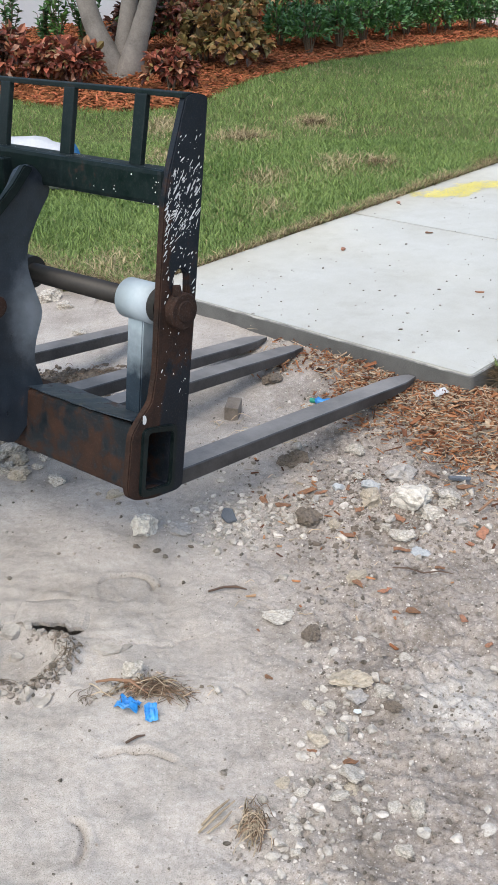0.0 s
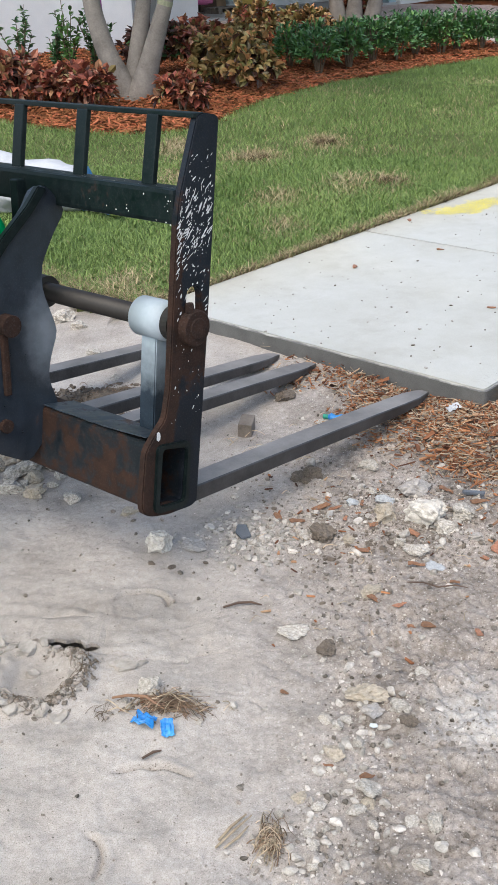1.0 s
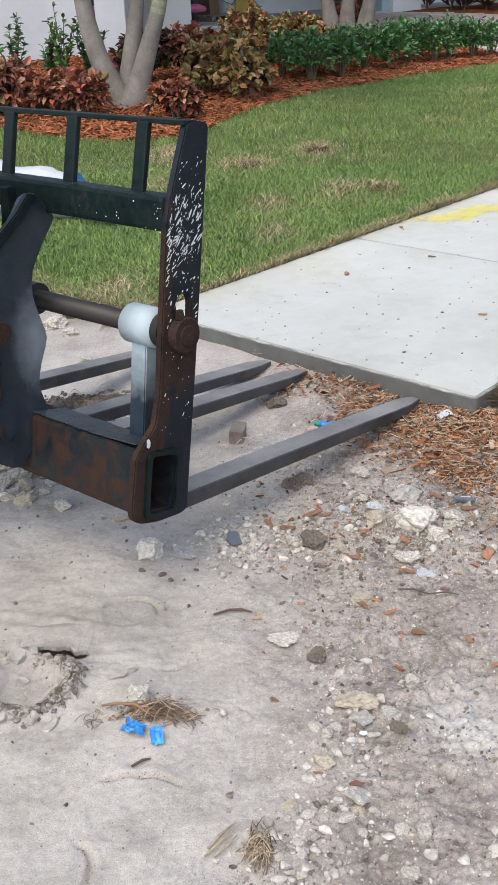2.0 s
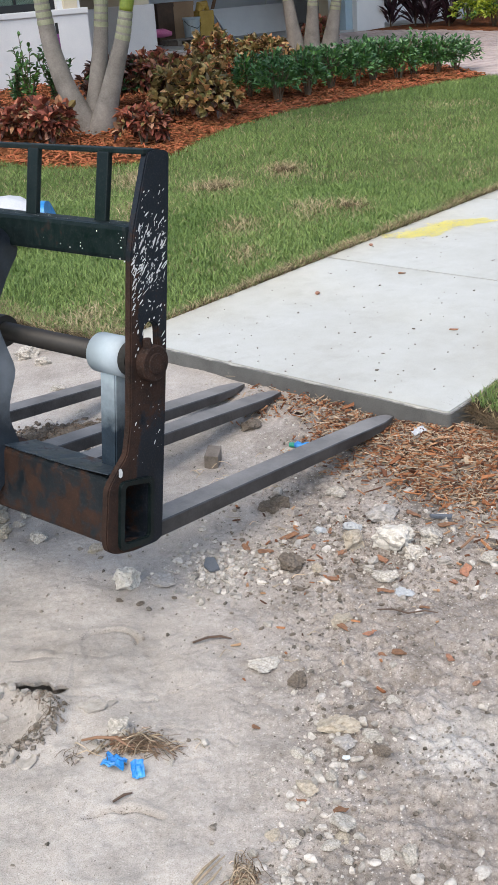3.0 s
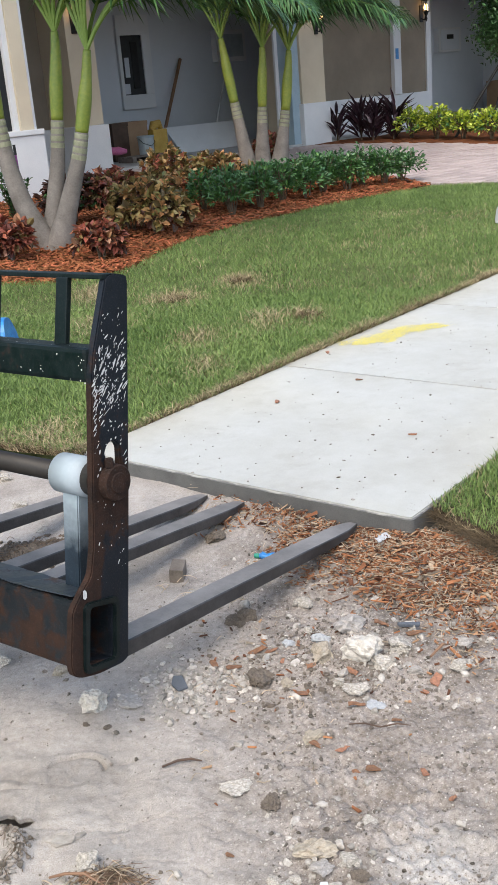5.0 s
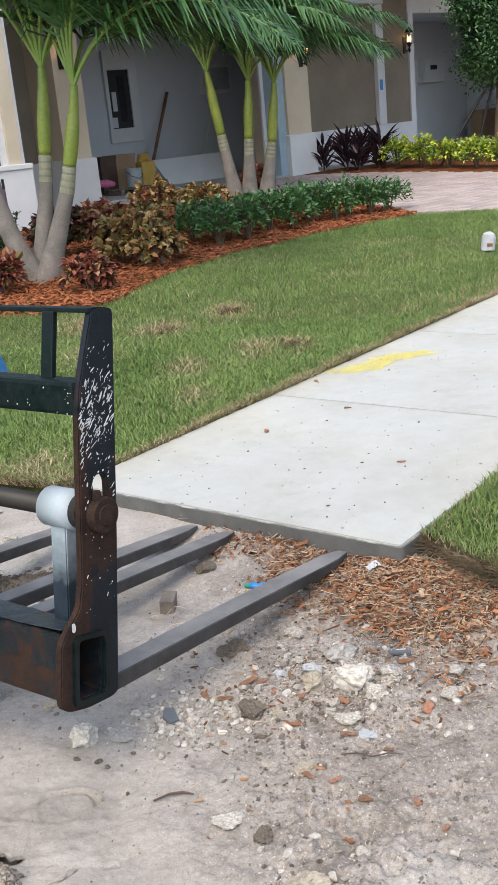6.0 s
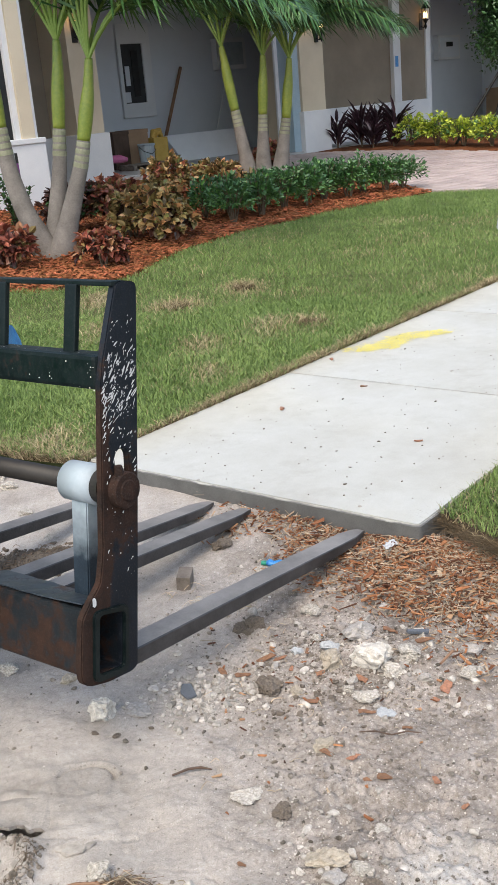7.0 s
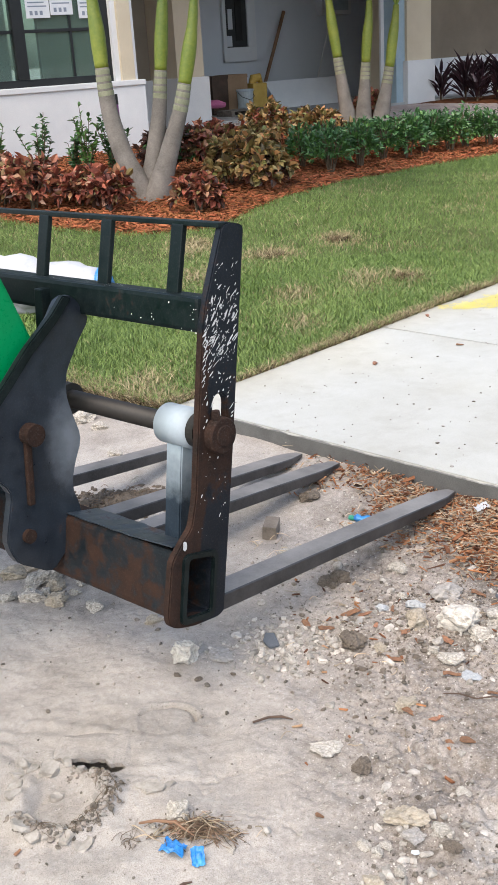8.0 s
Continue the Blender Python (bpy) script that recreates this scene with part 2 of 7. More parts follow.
M_DEADGRASS = mat("dead_grass_thatch", (0.055, 0.038, 0.020), (0.17, 0.125, 0.075), 6, 40, 0.9, 0, 0, island=0.5, spec=0.15)
M_THATCH = mat("turf_soil", (0.045, 0.055, 0.020), (0.105, 0.115, 0.048), 3, 45, 0.95, 0, 0.8, depth=0.02, spec=0.1)
M_SOD = mat("sod_soil", (0.016, 0.012, 0.009), (0.055, 0.042, 0.028), 9, 70, 0.97, 0, 0.9, depth=0.006, spec=0.1)
M_MULCHBED = mat("red_bark_bed", (0.085, 0.030, 0.013), (0.20, 0.075, 0.032), 6, 60, 0.9, 0, 1.0, depth=0.03, spec=0.1)
M_REDCHIP = mat("red_bark_chips", (0.17, 0.055, 0.022), (0.36, 0.135, 0.058), 9, 80, 0.85, 0, 0.4, island=0.55, spec=0.2)


def chip_material(name, by_island):
    """Shredded bark in mixed browns, oranges and weathered straw tones."""
    m = mat(name, (0.5, 0.5, 0.5), (0.9, 0.9, 0.9), 25, 200, 0.88, 0, 0.4, spec=0.15, depth=0.001)
    nt = m.node_tree
    p = nt.nodes["Principled BSDF"]
    grain = p.inputs["Base Color"].links[0].from_socket
    src = nt.nodes.new("ShaderNodeNewGeometry").outputs["Random Per Island"] if by_island else nt.nodes.new("ShaderNodeObjectInfo").outputs["Random"]
    hue = ramp(nt, src, [(0.0, (0.085, 0.048, 0.034)), (0.20, (0.18, 0.080, 0.046)), (0.42, (0.36, 0.150, 0.072)), (0.64, (0.52, 0.235, 0.112)), (0.80, (0.50, 0.33, 0.20)), (0.93, (0.60, 0.49, 0.36)), (1.0, (0.27, 0.22, 0.18))])
    nt.links.new(mix(nt, 1.0, hue, grain, "MULTIPLY"), p.inputs["Base Color"])
    return m


M_CHIP = chip_material("wood_chips", False)
M_CHIPS = chip_material("wood_chip_litter", True)
M_STRAW = mat("dry_pine_straw", (0.26, 0.20, 0.135), (0.50, 0.41, 0.30), 30, 200, 0.85, 0, 0, island=0.5, spec=0.2)
M_ROOT = mat("brown_dry_roots", (0.085, 0.058, 0.040), (0.24, 0.165, 0.11), 30, 200, 0.9, 0, 0, island=0.6, spec=0.2)
M_ROCK = mat("pale_limestone", (0.19, 0.168, 0.142), (0.58, 0.54, 0.48), 13, 60, 0.94, 0, 0.8, vary=0.16, depth=0.0016, spec=0.2)
M_ROCKWHITE = mat("white_limestone", (0.33, 0.30, 0.262), (0.66, 0.625, 0.57), 9, 60, 0.94, 0, 0.8, vary=0.05, depth=0.0016, spec=0.2)
M_ROCKTAN = mat("tan_limestone", (0.235, 0.195, 0.145), (0.48, 0.425, 0.345), 9, 60, 0.94, 0, 0.8, vary=0.10, depth=0.0016, spec=0.2)
M_ROCKGREY = mat("grey_rock", (0.25, 0.228, 0.205), (0.44, 0.41, 0.38), 9, 60, 0.92, 0, 0.8, vary=0.12, depth=0.0014, spec=0.2)
M_SLATE = mat("dark_slate_chip", (0.07, 0.08, 0.095), (0.13, 0.14, 0.16), 16, 120, 0.7, 0, 0.4, depth=0.003)
M_ROCKBLUE = mat("blue_grey_stone", (0.30, 0.31, 0.32), (0.47, 0.485, 0.495), 9, 60, 0.85, 0, 0.5, vary=0.1, depth=0.001, spec=0.3)
M_CLOD = mat("dark_soil_clod", (0.085, 0.068, 0.054), (0.20, 0.168, 0.138), 14, 90, 0.97, 0, 0.9, depth=0.0020, spec=0.15)
M_CRUST = mat("dried_mud_crust", (0.25, 0.225, 0.195), (0.42, 0.388, 0.352), 16, 140, 0.95, 0, 0.8, depth=0.0018, spec=0.2)
M_PEBBLE = mat("mixed_pebbles", (0.25, 0.225, 0.195), (0.51, 0.475, 0.43), 60, 320, 0.94, 0, 0.5, island=0.34, spec=0.2, depth=0.001)
M_GRITDARK = mat("soil_crumb_grit", (0.085, 0.070, 0.056), (0.29, 0.255, 0.22), 60, 320, 0.95, 0, 0.4, island=0.5, spec=0.15, depth=0.001)
M_BRICKBIT = mat("orange_bark_bit", (0.14, 0.070, 0.042), (0.34, 0.165, 0.09), 6, 40, 0.9, 0, 0.5, vary=0.35, depth=0.001)
M_YELLOW = mat("yellow_marking_paint", (0.68, 0.57, 0.07), (0.78, 0.68, 0.15), 10, 90, 0.8, 0, 0.1, island=0.12)
M_BLUE = mat("blue_plastic_film", (0.012, 0.13, 0.42), (0.045, 0.28, 0.60), 20, 80, 0.35, 0, 0.2)
M_GREENFILM = mat("green_plastic_film", (0.01, 0.18, 0.12), (0.03, 0.30, 0.2), 20, 80, 0.35, 0, 0.2)
M_WHITEFILM = mat("white_woven_tarp", (0.36, 0.37, 0.40), (0.50, 0.51, 0.53), 5, 90, 0.6, 0, 0.3)
M_CLEARPLASTIC = mat("cloudy_plastic", (0.5, 0.54, 0.56), (0.68, 0.72, 0.74), 12, 60, 0.25, 0, 0.1)
M_LIME = mat("lime_cap_plastic", (0.42, 0.5, 0.1), (0.55, 0.62, 0.18), 12, 60, 0.4, 0, 0)
M_WOODBLOCK = mat("weathered_wood_block", (0.10, 0.082, 0.066), (0.24, 0.205, 0.175), 12, 140, 0.85, 0, 0.5)
M_STUCCO_TAN = mat("beige_stucco", (0.50, 0.43, 0.32), (0.60, 0.525, 0.40), 1.5, 90, 0.9, 0, 0.4, depth=0.003)
M_STUCCO_BROWN = mat("brown_stucco", (0.195, 0.160, 0.120), (0.26, 0.218, 0.165), 1.5, 90, 0.9, 0, 0.4, depth=0.003)
M_WHITEWALL = mat("white_painted_stucco", (0.58, 0.595, 0.615), (0.70, 0.705, 0.715), 1.5, 90, 0.8, 0, 0.25, depth=0.002)
M_GARAGE = mat("grey_primed_drywall", (0.57, 0.605, 0.655), (0.65, 0.685, 0.735), 0.9, 60, 0.9, 0, 0.1)
M_GARFLOOR = mat("garage_concrete", (0.34, 0.34, 0.335), (0.46, 0.455, 0.45), 1.5, 80, 0.8, 0, 0.2)
M_FRAME = mat("dark_bronze_aluminium", (0.012, 0.013, 0.014), (0.022, 0.023, 0.025), 4, 80, 0.4, 0.3, 0)
M_GLASS = glass_material("green_tinted_glass", (0.36, 0.52, 0.47))
M_PAPER = mat("white_paper", (0.58, 0.60, 0.63), (0.68, 0.69, 0.71), 5, 60, 0.8, 0, 0)
M_INK = mat("grey_ink", (0.16, 0.19, 0.25), (0.24, 0.27, 0.33), 5, 60, 0.8, 0, 0)
M_PANELDARK = mat("dark_panel_box", (0.02, 0.021, 0.023), (0.04, 0.042, 0.045), 5, 60, 0.6, 0, 0.1)
M_BLUEWRAP = mat("pale_blue_wrap", (0.26, 0.36, 0.43), (0.36, 0.46, 0.53), 3, 60, 0.5, 0, 0.1)
M_CARDBOARD = mat("brown_cardboard", (0.27, 0.17, 0.10), (0.36, 0.24, 0.15), 4, 80, 0.9, 0, 0.1)
M_DARKWOOD = mat("dark_wood", (0.05, 0.03, 0.02), (0.10, 0.06, 0.04), 6, 60, 0.7, 0, 0.2)
M_HANDLE = mat("brown_handle_wood", (0.17, 0.09, 0.05), (0.26, 0.15, 0.09), 6, 60, 0.7, 0, 0.1)
M_BUCKET = mat("grey_bucket_plastic", (0.32, 0.37, 0.40), (0.44, 0.49, 0.52), 6, 60, 0.5, 0, 0.1)
M_OCHRE = mat("ochre_crate_plastic", (0.46, 0.29, 0.05), (0.60, 0.40, 0.10), 6, 60, 0.6, 0, 0.1)
M_PURPLE = mat("purple_stake_plastic", (0.16, 0.03, 0.16), (0.24, 0.06, 0.24), 6, 60, 0.6, 0, 0.1)
M_PINK = mat("pink_wrap", (0.50, 0.10, 0.25), (0.62, 0.2, 0.36), 6, 60, 0.6, 0, 0.1)
M_IRON = mat("black_iron", (0.012, 0.012, 0.012), (0.03, 0.03, 0.03), 6, 60, 0.5, 0.3, 0.1)
M_PAVER = mat("blush_driveway_pavers", (0.30, 0.235, 0.215), (0.44, 0.365, 0.34), 2.0, 90, 0.88, 0, 0.3, vary=0.16, depth=0.003)
M_PAVERBED = mat("paver_joint_sand", (0.21, 0.18, 0.16), (0.31, 0.27, 0.245), 4, 90, 0.95, 0, 0.3)
M_ROOF = mat("grey_roof_tile", (0.16, 0.15, 0.14), (0.24, 0.22, 0.2), 3, 50, 0.85, 0, 0.3)
M_TRUNK = mat("grey_palm_bark", (0.125, 0.110, 0.097), (0.265, 0.238, 0.212), 5, 70, 0.9, 0, 0.4, depth=0.002)
M_RING = mat("pale_leaf_scar", (0.19, 0.20, 0.12), (0.34, 0.34, 0.24), 8, 60, 0.8, 0, 0.2)
M_SHAFTGREEN = mat("green_crownshaft", (0.125, 0.195, 0.03), (0.285, 0.315, 0.05), 2.5, 40, 0.45, 0, 0.1)
M_FROND = mat("palm_leaflets", (0.030, 0.085, 0.022), (0.070, 0.165, 0.045), 3, 30, 0.5, 0, 0, island=0.45)
M_RACHIS = mat("palm_rachis", (0.16, 0.26, 0.05), (0.24, 0.34, 0.08), 3, 30, 0.5, 0, 0)


def mottled_leaves(name, stops):
    """Leaves that change colour from one to the next."""
    m = mat(name, (0.75, 0.75, 0.75), (1.0, 1.0, 1.0), 7, 40, 0.5, 0, 0, spec=0.4)
    nt = m.node_tree
    p = nt.nodes["Principled BSDF"]
    grain = p.inputs["Base Color"].links[0].from_socket
    hue = ramp(nt, nt.nodes.new("ShaderNodeNewGeometry").outputs["Random Per Island"], stops)
    nt.links.new(mix(nt, 1.0, hue, grain, "MULTIPLY"), p.inputs["Base Color"])
    return m


M_CROTON_RED = mottled_leaves("red_copper_leaves", [(0.0, (0.085, 0.030, 0.022)), (0.22, (0.18, 0.050, 0.034)), (0.45, (0.35, 0.098, 0.064)), (0.68, (0.44, 0.170, 0.100)), (0.86, (0.18, 0.145, 0.052)), (1.0, (0.50, 0.26, 0.19))])
M_CROTON_BRONZE = mottled_leaves("bronze_copper_leaves", [(0.0, (0.070, 0.048, 0.022)), (0.24, (0.15, 0.125, 0.040)), (0.48, (0.30, 0.185, 0.070)), (0.70, (0.47, 0.235, 0.105)), (0.86, (0.17, 0.19, 0.055)), (1.0, (0.54, 0.36, 0.19))])
# one shrub's own dark tone; elsewhere inner leaves coloured as if in shade
M_CROTON_DARK = mat("dark_and_shaded_maroon_leaves", (0.035, 0.018, 0.014), (0.10, 0.045, 0.03), 5, 30, 0.5, 0, 0, island=0.5)
M_LEAF = mat("dark_green_leaves", (0.034, 0.098, 0.030), (0.086, 0.190, 0.064), 4, 30, 0.42, 0, 0, island=0.5)
M_TREELEAF = mat("deep_green_tree_leaves", (0.022, 0.070, 0.020), (0.058, 0.14, 0.042), 4, 30, 0.45, 0, 0, island=0.5)
M_LEAFMID = mat("mid_green_leaves", (0.05, 0.13, 0.025), (0.10, 0.22, 0.05), 4, 30, 0.45, 0, 0, island=0.45)
M_LEAFYELLOW = mat("yellow_green_leaves", (0.25, 0.33, 0.028), (0.50, 0.57, 0.075), 5, 30, 0.45, 0, 0, island=0.45)
M_TI = mat("purple_black_leaves", (0.018, 0.010, 0.014), (0.055, 0.026, 0.036), 5, 30, 0.4, 0, 0, island=0.5)
M_STEM = mat("brown_stems", (0.08, 0.055, 0.035), (0.15, 0.11, 0.07), 8, 60, 0.85, 0, 0.1)


def worn_hinge():
    """Blue-black paint rubbed to pale primer round the shaft."""
    m = painted_steel("rubbed_blue_black_paint", (0.008, 0.012, 0.018), 0.01, 0.26, 0.08, 0.55)
    nt = m.node_tree
    p = nt.nodes["Principled BSDF"]
    old = p.inputs["Base Color"].links[0].from_socket
    co = nt.nodes.new("ShaderNodeTexCoord").outputs["Object"]
    flat = nt.nodes.new("ShaderNodeVectorMath")
    flat.operation = "MULTIPLY"
    nt.links.new(co, flat.inputs[0])
    flat.inputs[1].default_value = (0, 1.3, 0.75)
    off = nt.nodes.new("ShaderNodeVectorMath")
    off.operation = "DISTANCE"
    nt.links.new(flat.outputs[0], off.inputs[0])
    off.inputs[1].default_value = (0, -0.125 * 1.3, 0.43 * 0.75)
    add = node(nt, "ShaderNodeMath")
    add.operation = "MULTIPLY_ADD"
    nt.links.new(noise_tex(nt, co, 30, 4), add.inputs[0])
    add.inputs[1].default_value = 0.07
    nt.links.new(off.outputs["Value"], add.inputs[2])
    mask = ramp(nt, add.outputs[0], [(0.045, (0.5, 0.5, 0.5)), (0.14, (0, 0, 0))])
    nt.links.new(mix(nt, mask, old, (0.30, 0.34, 0.39)), p.inputs["Base Color"])
    return m


M_HINGE = worn_hinge()


def fade_shank():
    nt = M_SHANK.node_tree
    p = nt.nodes["Principled BSDF"]
    old = p.inputs["Base Color"].links[0].from_socket
    co = nt.nodes.new("ShaderNodeTexCoord").outputs["Object"]
    sep = nt.nodes.new("ShaderNodeSeparateXYZ")
    nt.links.new(co, sep.inputs[0])
    add = node(nt, "ShaderNodeMath")
    add.operation = "MULTIPLY_ADD"
    nt.links.new(noise_tex(nt, co, 22, 4), add.inputs[0])
    add.inputs[1].default_value = 0.12
    nt.links.new(sep.outputs[2], add.inputs[2])
    mask = ramp(nt, add.outputs[0], [(0.38, (0, 0, 0)), (0.52, (1, 1, 1))])
    nt.links.new(mix(nt, mask, old, (0.36, 0.43, 0.49)), p.inputs["Base Color"])


fade_shank()


def emission(name, colour, strength):
    m = bpy.data.materials.new(name)
    m.use_nodes = True
    p = m.node_tree.nodes["Principled BSDF"]
    p.inputs["Emission Color"].default_value = (*colour, 1)
    p.inputs["Emission Strength"].default_value = strength
    return m


M_BULB = emission("warm_bulb", (1.0, 0.55, 0.2), 6.0)


# ---- building helpers ----
def solid(name, bm, material, parent=None, label=""):
    me = bpy.data.meshes.new(name)
    bm.normal_update()
    bm.to_mesh(me)
    bm.free()
    me.materials.append(material)
    ob = new(name, me)
    if parent:
        ob.parent = parent
    if label:
        ob["label"] = label
    return ob


def part(name, bm, material, parent, label=""):
    return solid(name, bm, material, parent, label)


def raw(name, verts, faces, material, parent=None, smooth=False):
    me = bpy.data.meshes.new(name)
    me.from_pydata(np.asarray(verts).tolist(), [], faces if isinstance(faces, list) else faces.tolist())
    me.materials.append(material)
    if smooth:
        me.polygons.foreach_set("use_smooth", [True] * len(me.polygons))
    me.update()
    ob = new(name, me)
    if parent:
        ob.parent = parent
    return ob


def shade_smooth(ob):
    ob.data.polygons.foreach_set("use_smooth", [True] * len(ob.data.polygons))
    return ob


def thing(name, m, label, category, group="", kind=""):
    ob = new(name)
    ob.empty_display_size = 0.1
    ob.matrix_world = m
    return tagged(ob, label, category, group, kind)


def add_box(bm, lo, hi, bevel=0.0, m=None):
    made = bmesh.ops.create_cube(bm, size=1)["verts"]
    c, d = (Vector(lo) + Vector(hi)) / 2, Vector(hi) - Vector(lo)
    for v in made:
        v.co = Vector((v.co.x * d.x, v.co.y * d.y, v.co.z * d.z)) + c
    if bevel:
        edges = list({e for v in made for e in v.link_edges})
        got = bmesh.ops.bevel(bm, geom=edges, offset=bevel, segments=2, profile=0.6, affect="EDGES")
        made = list({v for f in got["faces"] for v in f.verts} | {v for v in made if v.is_valid})
    if m is not None:
        bmesh.ops.transform(bm, matrix=m, verts=[v for v in made if v.is_valid])
    return bm


def box(lo, hi, bevel=0.0, m=None):
    return add_box(bmesh.new(), lo, hi, bevel, m)


def add_tube(bm, path, radii, sides=12, cap=True):
    """A round tube along a path of points, with a radius at each."""
    rings = []
    path = [Vector(p) for p in path]
    if isinstance(radii, (int, float)):
        radii = [radii] * len(path)
    radii = [float(r) for r in radii]
    for i, p in enumerate(path):
        d = (path[min(i + 1, len(path) - 1)] - path[max(i - 1, 0)]).normalized()
        a = d.orthogonal().normalized() if i == 0 else (last - d * last.dot(d)).normalized()
        last = a
        b = d.cross(a)
        rings.append([bm.verts.new(p + radii[i] * (math.cos(k * math.tau / sides) * a + math.sin(k * math.tau / sides) * b)) for k in range(sides)])
    for r, s in zip(rings, rings[1:]):
        for k in range(sides):
            bm.faces.new((r[k], r[(k + 1) % sides], s[(k + 1) % sides], s[k]))
    if cap:
        bm.faces.new(rings[0][::-1])
        bm.faces.new(rings[-1])
    return bm


def tube(path, radii, sides=12):
    return add_tube(bmesh.new(), path, radii, sides)


def add_plate(bm, outline, x0, x1, bevel=0.003, holes=()):
    """A plate in the y-z plane from x0 to x1, with holes given as outlines."""
    loops = [outline, *holes]
    edges = []
    for loop in loops:
        vs = [bm.verts.new((x0, y, z)) for y, z in loop]
        edges += [bm.edges.new((vs[i], vs[(i + 1) % len(vs)])) for i in range(len(vs))]
    got = bmesh.ops.triangle_fill(bm, use_beauty=True, use_dissolve=True, edges=edges)
    faces = [f for f in got["geom"] if isinstance(f, bmesh.types.BMFace)]
    ext = bmesh.ops.extrude_face_region(bm, geom=faces)
    bmesh.ops.translate(bm, verts=[v for v in ext["geom"] if isinstance(v, bmesh.types.BMVert)], vec=(x1 - x0, 0, 0))
    bmesh.ops.recalc_face_normals(bm, faces=bm.faces)
    if bevel:
        rim = [e for e in bm.edges if e.calc_length() > 0 and len(e.link_faces) == 2 and abs(e.verts[0].co.x - e.verts[1].co.x) < 1e-6 and e.calc_face_angle(0) > 1.2]
        bmesh.ops.bevel(bm, geom=rim, offset=bevel, segments=2, affect="EDGES")
    return bm


def rounded(pts, r, n=4):
    """Corners of an outline, each cut by a short arc."""
    out = []
    for i, p in enumerate(pts):
        p, a, b = Vector(p), Vector(pts[i - 1]), Vector(pts[(i + 1) % len(pts)])
        ra = min(r, 0.45 * (a - p).length, 0.45 * (b - p).length)
        s, e = p + (a - p).normalized() * ra, p + (b - p).normalized() * ra
        for k in range(n + 1):
            t = k / n
            out.append(tuple((1 - t) ** 2 * s + 2 * t * (1 - t) * p + t * t * e))
    return out


# ---- terrain ----
def vnoise(x, y, seed=0):
    """Smooth value noise on a lattice, for arrays."""
    xi, yi = np.floor(x).astype(np.int64), np.floor(y).astype(np.int64)
    fx, fy = x - xi, y - yi
    fx, fy = fx * fx * (3 - 2 * fx), fy * fy * (3 - 2 * fy)

    def h(a, b):
        n = (a * 374761393 + b * 668265263 + seed * 974711) & 0x7FFFFFFF
        n = ((n ^ (n >> 13)) * 1274126177) & 0x7FFFFFFF
        return ((n ^ (n >> 16)) & 0xFFFF) / 65535.0

    return (h(xi, yi) * (1 - fx) + h(xi + 1, yi) * fx) * (1 - fy) + (h(xi, yi + 1) * (1 - fx) + h(xi + 1, yi + 1) * fx) * fy


def fbm(x, y, octaves=4, seed=0):
    return sum((vnoise(x * 2**k, y * 2**k, seed + k) - 0.5) / 2**k for k in range(octaves))


def sstep(v, a, b):
    t = np.clip((v - a) / (b - a), 0, 1)
    return t * t * (3 - 2 * t)


def yard_z(x, y):
    """Lawn, beds and driveway rise gently to the house."""
    q = -0.643 * np.asarray(x, float) + 0.766 * np.asarray(y, float)
    return 0.11 + 0.22 * np.clip((q - 5) / 9.6, 0, 1)


WALK_A, WALK_B = Vector((-0.40, 4.06)), Vector((0.75, 3.10))
WALK_D = Vector((0.641, 0.768))


def inside(px, py, poly):
    px, py = np.asarray(px, float), np.asarray(py, float)
    odd = np.zeros(px.shape, bool)
    for (x0, y0), (x1, y1) in zip(poly, poly[1:] + poly[:1]):
        if y0 != y1:
            odd ^= ((y0 > py) != (y1 > py)) & (px < (x1 - x0) * (py - y0) / (y1 - y0) + x0)
    return odd


def away(px, py, poly):
    """Distance to the outline."""
    best = np.full(np.shape(px), 1e9)
    for (x0, y0), (x1, y1) in zip(poly, poly[1:] + poly[:1]):
        dx, dy = x1 - x0, y1 - y0
        t = np.clip(((px - x0) * dx + (py - y0) * dy) / (dx * dx + dy * dy + 1e-12), 0, 1)
        best = np.minimum(best, np.hypot(px - x0 - t * dx, py - y0 - t * dy))
    return best


def on_walk(k, w=0.0):
    p = WALK_A.lerp(WALK_B, w) + WALK_D * k
    return (p.x, p.y)


BED_EDGE = [(-8, 13), (-4, 10.4), (-2.51, 9.1), (-1.9, 8.56), (-1.41, 8.22), (-1.0, 8.12), (-0.66, 8.25), (-0.46, 8.6), (-0.3, 9.15), (0.0, 9.85), (0.28, 10.3), (0.6, 10.7), (1.05, 11.15), (1.52, 11.62), (2.28, 12.25), (2.88, 12.7)]
LAWN = [on_walk(0), on_walk(9.2), (4.9, 12.1), (3.77, 12.45)] + BED_EDGE[::-1] + [(-8, 9.8), (-3, 6.2), (-1.5, 4.95), (-1.03, 4.56), (-0.73, 4.25)]
VERGE = [(0.835, 3.19), (0.885, 3.05), (0.975, 2.87), (1.5, 2.05), (2.4, 2.05), (2.4, 5.08)]
SOD_CUT = [(0.835, 3.19), (0.885, 3.05), (0.975, 2.87), (1.5, 2.05), (1.505, 2.05), (0.98, 2.87), (0.89, 3.05)]  # its open edge
VERGE_FAR = [(2.4, 5.08), (2.4, 2.05), (9, 2.05), (9, 12), on_walk(9.2, 1.0)]
